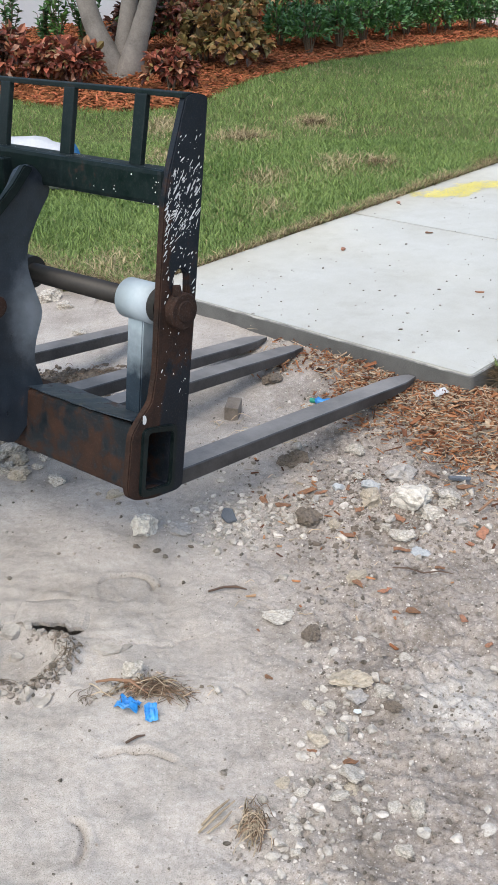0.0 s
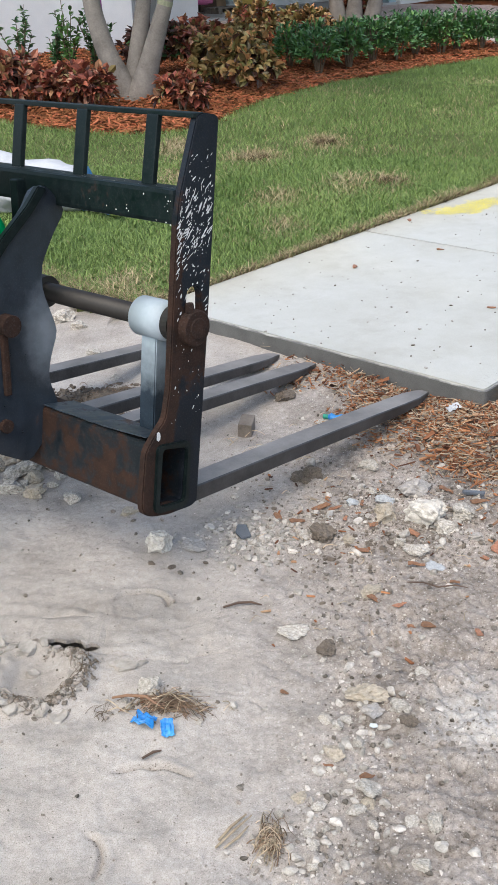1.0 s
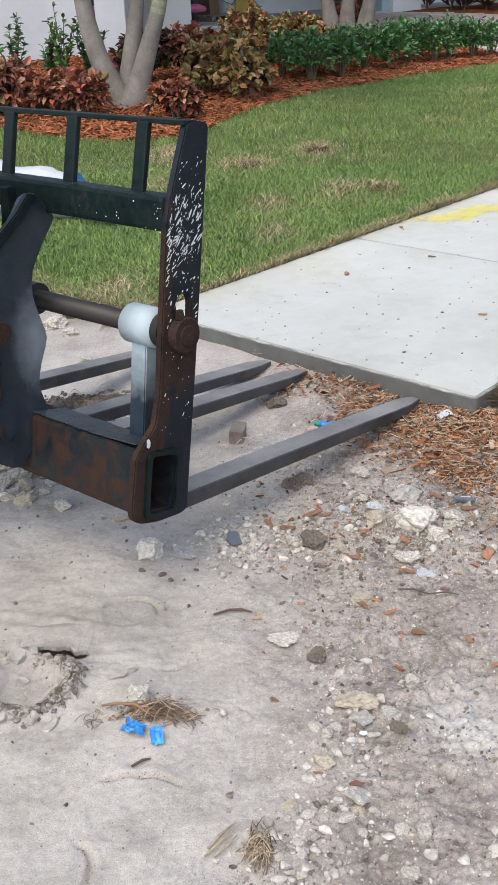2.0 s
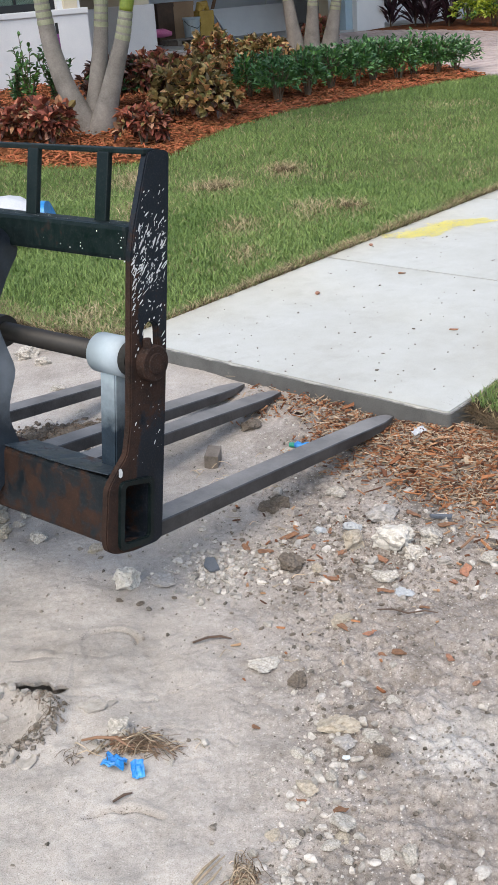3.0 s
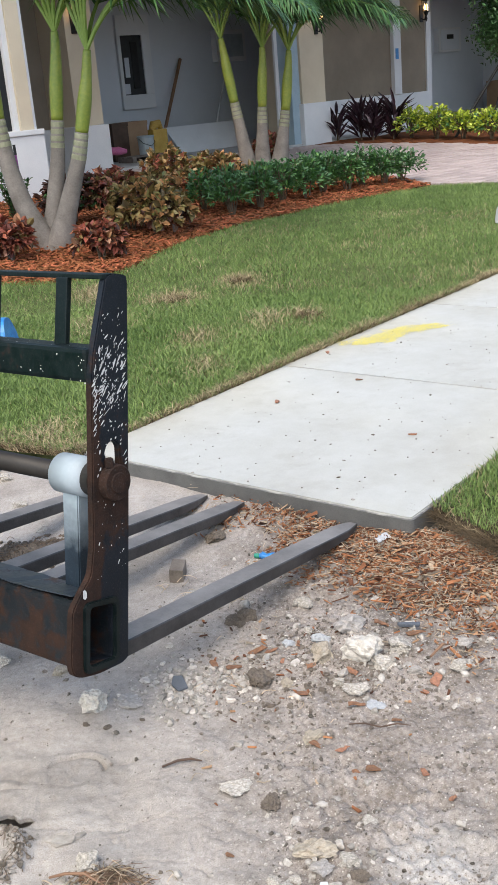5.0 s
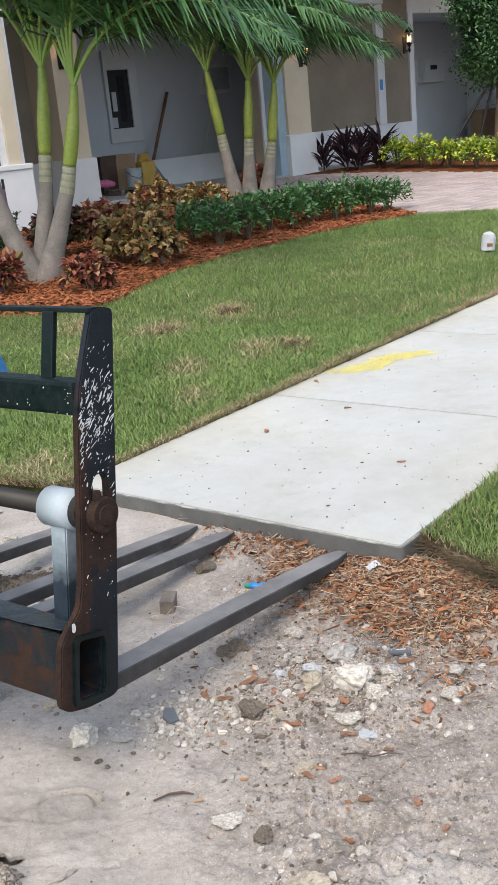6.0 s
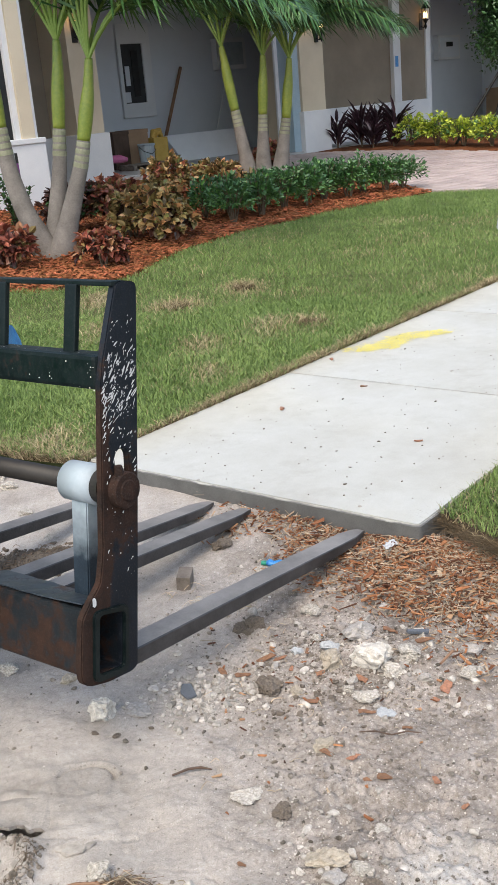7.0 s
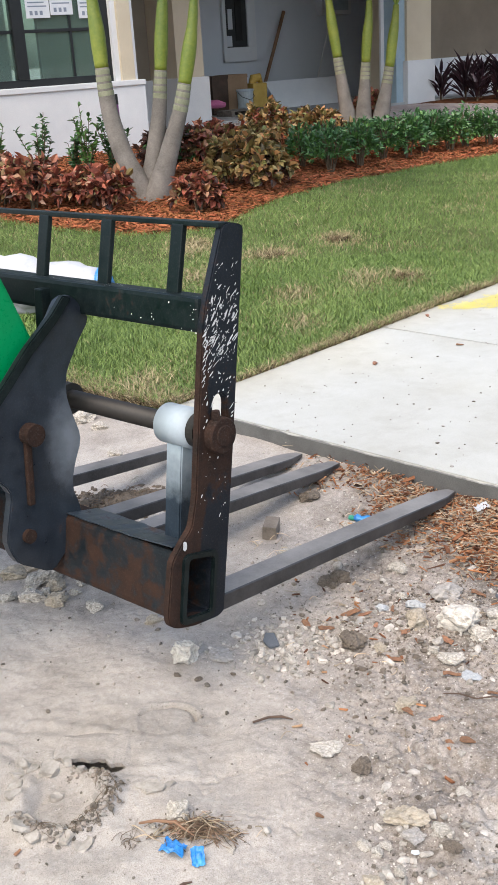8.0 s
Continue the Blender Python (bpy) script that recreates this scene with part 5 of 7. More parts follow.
        root = thing("strap_leaf_plant", pose(x, y, float(yard_z(x, y))), "dark purple strap-leaved plant in red mulch by the wall", "plant", "purple plants by the wall")
        a = rng.uniform(0, math.tau, n)
        at = np.stack([0.05 * np.cos(a), 0.05 * np.sin(a), rng.uniform(0.02, h * 0.55, n)], 1)
        al = np.stack([np.cos(a), np.sin(a), rng.uniform(0.5, 2.2, n)], 1)
        ln = h * rng.uniform(0.35, 0.6, n)
        leaf_mesh("foliage", at, al, np.stack([-np.cos(a), -np.sin(a), np.full(n, 0.6)], 1), ln, np.full(n, 0.075), M_TI, root, 0.3, 0.12)
        part("stem", tube([(0, 0, -0.05), (0, 0, h * 0.6)], [0.02, 0.012], 7), M_STEM, root)


build_shrubs()


def palm(x, y, trunks, label, seed):
    """A clump of ringed trunks with green crownshafts and feather fronds."""
    rng = np.random.default_rng(seed)
    z = float(yard_z(x, y))
    root = thing("palm_tree", pose(x, y, z), label, "palm tree", "palms in the bed")
    for path, r0, green in trunks:
        path = [np.array(p) - [x, y, z] for p in path]
        fine = []
        for i in range(len(path) - 1):
            for t in np.linspace(0, 1, 8, endpoint=False):
                p0, p1, p2, p3 = path[max(i - 1, 0)], path[i], path[i + 1], path[min(i + 2, len(path) - 1)]
                fine.append(0.5 * (2 * p1 + (p2 - p0) * t + (2 * p0 - 5 * p1 + 4 * p2 - p3) * t * t + (3 * p1 - p0 - 3 * p2 + p3) * t**3))
        fine.append(path[-1])
        fine = np.array(fine)
        g = int(np.argmin(np.abs(fine[:, 2] + z - green)))
        n = len(fine)
        hgt = fine[:, 2] + z
        rad = list(r0 * np.interp(hgt, [hgt[0], hgt[0] + 0.12, hgt[0] + 0.40, green - 0.25, green, hgt[-1]], [2.05, 1.75, 1.32, 1.02, 0.90, 0.62]))
        low, lr = [], []
        for i in range(g):
            for s, b in ((0, 1.0), (0.45, 0.998), (0.5, 1.003), (0.6, 0.998)):
                low.append(fine[i] * (1 - s) + fine[i + 1] * s)
                lr.append((rad[i] * (1 - s) + rad[i + 1] * s) * b)
        low.append(fine[g])
        lr.append(rad[g])
        trunk = shade_smooth(part("trunk", tube(low, lr, 16), M_TRUNK, root, "grey ringed trunk"))
        run = np.concatenate([[0], np.cumsum(np.linalg.norm(np.diff(fine, axis=0), axis=1))])
        for k in range(4):
            a, b = (np.array([np.interp(run[g] - d, run, fine[:, c]) for c in range(3)]) for d in (0.012 + 0.062 * k + 0.045, 0.012 + 0.062 * k))
            a, b = Vector(a), Vector(b)
            r = np.interp(run[g] - 0.04 - 0.062 * k, run, rad)
            part("leaf_scar", tube([a, a * 0.8 + b * 0.2, b * 0.8 + a * 0.2, b], [r, r * 1.03, r * 1.03, r], 16), M_RING, trunk, "pale leaf scar ring")
        top = fine[g:]
        m = len(top)
        if m < 3:
            continue
        shaft = shade_smooth(part("crownshaft", tube(list(top), [rad[g] * (0.96 + 0.16 * math.sin(math.pi * min(1.0, 1.6 * j / m)) - 0.40 * (j / (m - 1)) ** 2) for j in range(m)], 16), M_SHAFTGREEN, root, "smooth yellow-green crownshaft"))
        crown = fine[-1]
        for f in range(10):
            az = f * math.tau / 10 + rng.uniform(-0.25, 0.25)
            frond(root, crown, az, rng.uniform(1.0, 1.42), rng.uniform(2.0, 2.7), rng)
    return root


def frond(root, base, az, lift, length, rng):
    steps = 13
    p, d = np.array(base, float), np.array([math.cos(az) * math.cos(lift), math.sin(az) * math.cos(lift), math.sin(lift)])
    wind = np.array([0.085, -0.03, -0.02])
    pts, dirs = [p.copy()], []
    for i in range(steps):
        d = d + np.array([0, 0, -0.142]) + wind * (0.4 + i / steps)
        d /= np.linalg.norm(d)
        p = p + d * length / steps
        pts.append(p.copy())
        dirs.append(d.copy())
    dirs.append(d.copy())
    stalk = part("frond", tube(pts, [0.018 * (1 - i / (steps + 1)) + 0.003 for i in range(steps + 1)], 6), M_RACHIS, root, "arching feather frond")
    pts, dirs = np.array(pts), np.array(dirs)
    n = 66
    t = np.repeat(np.linspace(0.20, 0.99, n), 2)
    side = np.tile([1.0, -1.0], n)
    f = t * steps
    i0 = np.minimum(f.astype(int), steps - 1)
    k = (f - i0)[:, None]
    at = pts[i0] * (1 - k) + pts[i0 + 1] * k
    dd = dirs[i0]
    across = np.cross(dd, [0, 0, 1.0])
    across /= np.linalg.norm(across, axis=1, keepdims=True) + 1e-9
    up = np.cross(across, dd)
    ln = (0.20 + 0.52 * np.sin(np.pi * np.clip(t, 0, 1) ** 0.8)) * rng.uniform(0.85, 1.15, 2 * n)
    out = across * side[:, None] * 0.75 + dd * 0.62 + up * 0.18 + rng.normal(size=(2 * n, 3)) * 0.15 + wind * 1.8
    out /= np.linalg.norm(out, axis=1, keepdims=True)
    hang = np.array([0.10, 0, -1.0])
    w = 0.5 * rng.uniform(0.022, 0.034, 2 * n)[:, None]
    wide = np.cross(out, up)
    wide /= np.linalg.norm(wide, axis=1, keepdims=True) + 1e-9
    L = ln[:, None]
    a0, a1 = at - wide * w * 0.6, at + wide * w * 0.6
    m = at + out * L * 0.5 + hang * L * 0.09
    b0, b1 = m - wide * w, m + wide * w
    tip = at + out * L * 0.9 + hang * L * 0.56
    verts = np.stack([a0, a1, b1, b0, tip], 1).reshape(-1, 3)
    o = np.arange(2 * n) * 5
    faces = [[q, q + 1, q + 2, q + 3] for q in o] + [[q + 3, q + 2, q + 4] for q in o]
    tagged(raw("leaflet_fringe", verts, faces, M_FROND, stalk), kind="stuff")


palm(-1.36, 10.00, [
    ([(-1.36, 9.95, 0.12), (-1.40, 9.95, 0.29), (-1.51, 9.95, 0.55), (-1.58, 9.95, 0.80), (-1.62, 9.95, 1.03), (-1.645, 9.95, 1.36), (-1.655, 9.95, 1.65), (-1.67, 9.95, 1.93), (-1.68, 9.95, 2.28)], 0.072, 1.36),
    ([(-1.34, 10.02, 0.12), (-1.285, 10.02, 0.40), (-1.235, 10.02, 0.64), (-1.17, 10.02, 0.95), (-1.125, 10.02, 1.31), (-1.095, 10.02, 1.58), (-1.055, 10.02, 1.9), (-1.045, 10.02, 2.06)], 0.064, 1.30),
    ([(-1.26, 9.9, 0.12), (-1.217, 9.9, 0.26), (-1.12, 9.9, 0.52), (-1.03, 9.9, 0.77), (-0.955, 9.9, 0.98), (-0.91, 9.9, 1.16), (-0.85, 9.9, 1.42), (-0.80, 9.9, 1.65), (-0.765, 9.9, 1.88)], 0.068, 1.18),
], "clump of three ringed palm trunks with green crownshafts in red mulch", 301)
palm(1.08, 16.9, [
    ([(0.86, 16.9, 0.20), (0.76, 16.9, 0.87), (0.70, 16.9, 1.26), (0.63, 16.9, 1.73), (0.60, 16.9, 1.98), (0.57, 16.9, 2.2)], 0.080, 1.26),
    ([(1.06, 16.9, 0.20), (1.12, 16.9, 1.09), (1.15, 16.9, 1.5), (1.18, 16.9, 1.80), (1.19, 16.9, 2.03)], 0.080, 1.15),
    ([(1.32, 16.9, 0.20), (1.47, 16.9, 1.01), (1.53, 16.9, 1.45), (1.57, 16.9, 1.72), (1.59, 16.9, 1.95)], 0.080, 1.10),
], "clump of three green-shafted palms with drooping fronds by the driveway", 302)


def build_tree():
    rng = np.random.default_rng(77)
    x, y = 6.0, 20.2
    z = float(yard_z(x, y))
    root = thing("young_tree", pose(x, y, z), "staked young tree with dense dark green crown", "tree")
    part("trunk", tube([(0, 0, -0.1), (0.0, 0, 0.6), (0.04, 0, 1.2), (0.10, 0, 2.0), (0.18, 0, 2.9)], [0.05, 0.042, 0.038, 0.03, 0.012], 9), M_STEM, root, "slim brown trunk")
    at = []
    for k in range(34):
        a, h = rng.uniform(0, math.tau), rng.uniform(1.5, 3.3)
        r = rng.uniform(0.32, 0.72) * (1 - 0.2 * abs(h - 2.1))
        tip = np.array([0.14 + r * math.cos(a), r * math.sin(a), h + 0.25])
        part("limb", tube([(0.06, 0, h - 0.3), tuple(tip * [0.5, 0.5, 1] + [0, 0, -0.12]), tuple(tip)], [0.018, 0.012, 0.005], 6), M_STEM, root)
        c = rng.normal(size=(1100, 3)) * [0.18, 0.18, 0.20] + tip + [-0.06, 0, 0]
        at.append(c)
    at = np.concatenate(at)
    d = rng.normal(size=at.shape)
    ln = rng.uniform(0.055, 0.095, len(at))
    leaf_mesh("crown", at, d + [0, 0, 0.2], rng.normal(size=at.shape) * 0.5 + [0, 0, 1], ln, ln * 0.55, M_TREELEAF, root)
    for ax, ay in ((-1.10, 0.1), (-0.44, 0.1), (0.6, 0.3)):
        part("stake", tube([(ax, ay, -0.05), (0.01, 0, 1.62)], 0.026, 8), M_IRON, root, "black staking pole")


build_tree()


# ---- lawn ----
def grass(name, poly, count, tall, wide, material, label, seed, keep=None, z_lift=-0.015, flat=0.8, simple=False):
    rng = np.random.default_rng(seed)
    xs, ys = [p[0] for p in poly], [p[1] for p in poly]
    px, py = [], []
    while sum(map(len, px)) < count:
        x, y = rng.uniform(min(xs), max(xs), count), rng.uniform(min(ys), max(ys), count)
        ok = inside(x, y, poly)
        if keep is not None:
            ok &= keep(x, y, rng)
        px.append(x[ok])
        py.append(y[ok])
    x, y = np.concatenate(px)[:count], np.concatenate(py)[:count]
    dist = np.hypot(x - 0.2, y)
    z = yard_z(x, y) + z_lift
    patch = 0.75 + 0.6 * vnoise(x * 2.2, y * 2.2, 31)
    h = tall * rng.uniform(0.45, 1.2, count) * patch
    w = wide * (0.7 + 0.10 * dist) * rng.uniform(0.7, 1.3, count)
    a, b = rng.uniform(0, math.tau, count), rng.uniform(0, math.tau, count)
    lean = h * flat * rng.uniform(0.2, 1.5, count)
    ux, uy, dx, dy = np.cos(a), np.sin(a), np.cos(b), np.sin(b)
    base = np.stack([x, y, z], 1)
    s = np.stack([ux * w / 2, uy * w / 2, 0 * w], 1)
    mid = base + np.stack([dx * lean * 0.35, dy * lean * 0.35, h * 0.6], 1)
    tip = base + np.stack([dx * lean, dy * lean, h * rng.uniform(0.7, 1.0, count)], 1)
    if simple:
        verts = np.stack([base - s, base + s, tip], 1).reshape(-1, 3)
        return tagged(raw(name, verts, np.arange(3 * count).reshape(-1, 3), material), label, "grass", kind="stuff")
    verts = np.stack([base - s, base + s, mid + s * 0.8, mid - s * 0.8, tip], 1).reshape(-1, 3)
    o = np.arange(count) * 5
    me = bpy.data.meshes.new(name)
    loops = np.stack([o, o + 1, o + 2, o + 3, o + 3, o + 2, o + 4], 1).reshape(-1)
    me.vertices.add(len(verts))
    me.vertices.foreach_set("co", verts.reshape(-1))
    me.loops.add(len(loops))
    me.loops.foreach_set("vertex_index", loops)
    me.polygons.add(2 * count)
    me.polygons.foreach_set("loop_start", np.stack([np.arange(count) * 7, np.arange(count) * 7 + 4], 1).reshape(-1))
    me.materials.append(material)
    me.update(calc_edges=True)
    me.validate()
    return tagged(new(name, me), label, "grass", kind="stuff")


TUFTS = ((-0.1, 7.09, 0.15), (0.37, 7.64, 0.13), (0.72, 6.28, 0.13), (0.49, 6.23, 0.15), (0.1, 5.26, 0.10), (-0.68, 7.55, 0.15), (0.06, 5.93, 0.14), (-0.55, 6.52, 0.17), (-0.56, 4.35, 0.14))


def seen_lawn(near, far):
    def keep(x, y, rng):
        d = np.hypot(x, y)
        cone = (x > -0.36 * y - 0.2) & (x < 0.48 * y + 0.3)
        return (d >= near) & (d < far) & cone
    return keep


def dry_patches(x, y, rng):
    d = np.hypot(x, y)
    edge = away(x, y, LAWN)
    spots = sum(np.exp(-(((x - cx) / r) ** 2 + ((y - cy) / (1.6 * r)) ** 2)) for cx, cy, r in TUFTS)
    p = 0.035 + 0.8 * np.exp(-((edge / 0.05) ** 2)) * (d < 8) + 2.2 * spots + 0.12 * (vnoise(x * 1.5, y * 1.5, 44) > 0.62)
    return (rng.random(len(x)) < p) & (d < 11) & (x > -0.36 * y - 0.2) & (x < 0.48 * y + 0.3)


grass("grass", LAWN, 120000, 0.040, 0.0032, M_GRASS, "thick green lawn grass", 1, seen_lawn(3.6, 7.0))
grass("grass", LAWN, 150000, 0.040, 0.0030, M_GRASS, "thick green lawn grass", 2, seen_lawn(7.0, 14.5), simple=True)
grass("dry_grass", LAWN, 24000, 0.036, 0.0028, M_DRYGRASS, "dry tan grass along the lawn edge and in worn patches", 3, dry_patches, flat=1.0)
grass("dry_grass", LAWN, 9000, 0.042, 0.0030, M_DRYGRASS, "brown dead grass fringe along the concrete walk", 6, lambda x, y, r: (away(x, y, [on_walk(0), on_walk(9.2), on_walk(9.2, 0.01), on_walk(0, 0.01)]) < (0.03 + 0.07 * vnoise(x * 5, y * 5, 47)) * r.random(len(x)) ** 0.7 + 0.004) & (y < 10), -0.012, 1.2)
grass("dead_grass", LAWN, 7000, 0.036, 0.0034, M_DEADGRASS, "dark brown dead thatch along the concrete walk", 9, lambda x, y, r: (away(x, y, [on_walk(0), on_walk(9.2), on_walk(9.2, 0.01), on_walk(0, 0.01)]) < 0.10 * vnoise(x * 6, y * 6, 48) * r.random(len(x)) + 0.006) & (y < 10), -0.012, 1.6)
grass("dry_grass", LAWN, 6000, 0.050, 0.0034, M_DRYGRASS, "brown dead grass fringe where the lawn meets dirt", 7, lambda x, y, r: (away(x, y, [(-0.40, 4.06), (-0.73, 4.25), (-1.03, 4.56), (-1.5, 4.95), (-1.52, 4.96), (-1.03, 4.57), (-0.73, 4.26)]) < 0.16 * r.random(len(x))) & (y < 5.3), -0.03, 1.2)
grass("dead_grass", LAWN, 3500, 0.045, 0.0034, M_DEADGRASS, "dark brown thatch where the lawn meets dirt", 10, lambda x, y, r: (away(x, y, [(-0.40, 4.06), (-0.73, 4.25), (-1.03, 4.56), (-1.5, 4.95), (-1.52, 4.96), (-1.03, 4.57), (-0.73, 4.26)]) < 0.12 * r.random(len(x))) & (y < 5.3), -0.03, 1.6)
grass("dry_grass", LAWN, 1900, 0.052, 0.0036, M_DRYGRASS, "loose brown dry tufts in the lawn", 8, lambda x, y, r: r.random(len(x)) < sum(np.exp(-(((x - cx) / (0.6 * q)) ** 2 + ((y - cy) / q) ** 2)) for cx, cy, q in TUFTS), -0.005, 1.3)
grass("dead_grass", LAWN, 1100, 0.040, 0.0036, M_DEADGRASS, "dark dead clumps in the lawn", 11, lambda x, y, r: r.random(len(x)) < sum(np.exp(-(((x - cx) / (0.5 * q)) ** 2 + ((y - cy + 0.04) / (0.5 * q)) ** 2)) for cx, cy, q in TUFTS[:3]), -0.005, 1.5)
grass("grass", VERGE, 56000, 0.038, 0.0030, M_GRASS, "thick green sod grass beside the walk", 4, lambda x, y, r: (x < 2.3) & (y < 5.0) & (away(x, y, SOD_CUT) > 0.020 * r.random(len(x))), -0.003, 0.65)
grass("dry_grass", VERGE, 8500, 0.040, 0.0026, M_DRYGRASS, "dry tan roots along the cut sod edge", 5, lambda x, y, r: (r.random(len(x)) < np.exp(-((away(x, y, VERGE) / 0.035) ** 2)) + 0.22) & (x < 2.4) & (y < 5.2), -0.012, 1.3)
grass("dead_grass", VERGE, 11000, 0.060, 0.0020, M_DEADGRASS, "dark roots hanging over the cut sod edge", 12, lambda x, y, r: (away(x, y, SOD_CUT) < 0.05 * r.random(len(x))) & (x < 2.4), -0.045, 1.9)


# ---- bark and chips ----
def chips(name, x, y, z, length, wide, thick, material, seed, tilt=0.25):
    """Loose slivers: six-sided tapered blocks, joined."""
    rng = np.random.default_rng(seed)
    n = len(x)
    a = rng.uniform(0, math.tau, n)
    e = rng.normal(0, tilt, n)
    d = np.stack([np.cos(a) * np.cos(e), np.sin(a) * np.cos(e), np.sin(e)], 1)
    s = np.stack([-np.sin(a), np.cos(a), rng.normal(0, 0.3, n)], 1)
    s /= np.linalg.norm(s, axis=1, keepdims=True)
    u = np.cross(d, s)
    c = np.stack([x, y, z], 1)
    L, W, T = (np.asarray(v)[:, None] / 2 for v in (length, wide, thick))
    k = rng.uniform(0.3, 0.9, n)[:, None]
    rows = [c + i * L * d * (0.8 if j > 0 else 1.0) + j * W * s * (k if i > 0 else 1) + m * T * u for i in (-1, 1) for j in (-1, 1) for m in (-1, 1)]
    verts = np.stack(rows, 1).reshape(-1, 3)
    q = np.array([(0, 1, 3, 2), (4, 6, 7, 5), (0, 4, 5, 1), (2, 3, 7, 6), (0, 2, 6, 4), (1, 5, 7, 3)])
    faces = (np.arange(n)[:, None, None] * 8 + q[None]).reshape(-1, 4)
    return raw(name, verts, faces, material)


def bark_litter():
    rng = np.random.default_rng(8)
    x, y = rng.uniform(-3.2, 3.2, 60000), rng.uniform(8.0, 15.5, 60000)
    ok = inside(x, y, BED) & (x > -0.36 * y) & (rng.random(60000) < 1.15 - 0.07 * (y - 8))
    x, y = x[ok][:15000], y[ok][:15000]
    n = len(x)
    ob = chips("bark_mulch", x, y, yard_z(x, y) + 0.03 * fbm(x * 3, y * 3, 4, 21) + rng.uniform(-0.008, 0.018, n), rng.uniform(0.03, 0.10, n), rng.uniform(0.010, 0.028, n), rng.uniform(0.004, 0.010, n), M_REDCHIP, 9)
    tagged(ob, "red-brown shredded bark mulch over the bed", "mulch", kind="stuff")


bark_litter()


def pile_density(x, y):
    """Orange chips spilled in front of the walk."""
    along = (x - WALK_B.x) * 0.768 - (y - WALK_B.y) * 0.641  # across the slab's end, growing to the right
    off = (x - WALK_B.x) * 0.641 + (y - WALK_B.y) * 0.768  # negative in front of the slab
    ragged = 0.30 * fbm(x * 4, y * 4, 3, 81)
    d = sstep(along, -0.85, -0.35) * (1 - sstep(-off + ragged, 0.06, 0.36)) * (off < 0.0)
    d2 = sstep(along, -0.34, 0.02) * (1 - sstep(-off + ragged, 0.10, 0.42)) * (off < 0.05)
    verge = inside(x, y, VERGE)
    return np.maximum(d * 0.55, d2) * (~verge)


def chip_litter():
    rng = np.random.default_rng(12)
    x, y = rng.uniform(-0.1, 1.5, 80000), rng.uniform(2.0, 3.9, 80000)
    ok = rng.random(80000) < pile_density(x, y)
    x, y = x[ok][:13500], y[ok][:13500]
    big = np.arange(len(x)) % 45 == 0
    pile = thing("wood_chip_pile", pose(0.8, 2.9, 0), "orange-brown shredded bark and needles spilled on dirt by the walk", "wood chips")
    meshes = []
    for j in range(14):
        ln = rng.uniform(0.022, 0.065)
        ob = chips("chip", np.zeros(1), np.zeros(1), np.zeros(1), [ln], [min(0.4 * ln, rng.uniform(0.004, 0.014))], [rng.uniform(0.002, 0.005)], M_CHIP, 500 + j)
        meshes.append(ob.data)
        bpy.data.objects.remove(ob)
    bx, by = x[big][:290], y[big][:290]
    bz = dirt_z(bx, by) + rng.uniform(0.006, 0.024, len(bx))
    for j in range(len(bx)):
        ob = new("chip", meshes[j % 14])
        ob.parent = pile
        ob.matrix_parent_inverse = pose(-0.8, -2.9, 0)
        ob.matrix_basis = pose(bx[j], by[j], bz[j], rng.normal(0, 14), rng.normal(0, 14), rng.uniform(0, 360))
    sx, sy = x[~big], y[~big]
    n = len(sx)
    ln = np.clip(0.0135 * np.exp(rng.normal(0, 0.60, n)), 0.005, 0.06)
    ob = chips("chip_litter", sx, sy, dirt_z(sx, sy) + rng.uniform(0.0, 0.02, n), ln, np.minimum(ln * 0.45, rng.uniform(0.0015, 0.0075, n)), rng.uniform(0.0010, 0.0035, n), M_CHIPS, 13, 0.30)
    ob.parent = pile
    ob.matrix_parent_inverse = pose(-0.8, -2.9, 0)
    tagged(ob, kind="stuff")
    # dry needles through the pile and under the tines
    k = 1700
    nx, ny = rng.uniform(0.0, 1.6, 30000), rng.uniform(2.3, 3.7, 30000)
    ok = rng.random(30000) < pile_density(nx, ny) * 0.8 + 0.004
    nx, ny = nx[ok][:k], ny[ok][:k]
    n = len(nx)
    ob = chips("pine_needles", nx, ny, dirt_z(nx, ny) + rng.uniform(0.004, 0.024, n), rng.uniform(0.010, 0.055, n), np.full(n, 0.0016), np.full(n, 0.0013), M_STRAW, 14, 0.2)
    ob.parent = pile
    ob.matrix_parent_inverse = pose(-0.8, -2.9, 0)
    tagged(ob, kind="stuff")
    # strays over the gravel
    nx, ny = rng.uniform(0.05, 1.1, 4000), rng.uniform(1.9, 2.75, 4000)
    ok = rng.random(4000) < 0.035 + 0.13 * sstep(ny, 2.2, 2.6)
    nx, ny = nx[ok][:170], ny[ok][:170]
    n = len(nx)
    ob = chips("stray_chips", nx, ny, dirt_z(nx, ny) + 0.004, rng.uniform(0.006, 0.026, n), rng.uniform(0.003, 0.008, n), rng.uniform(0.002, 0.004, n), M_CHIPS, 15, 0.1)
    tagged(ob, "scattered orange wood chips on gravelly dirt", "wood chips", kind="stuff")


chip_litter()


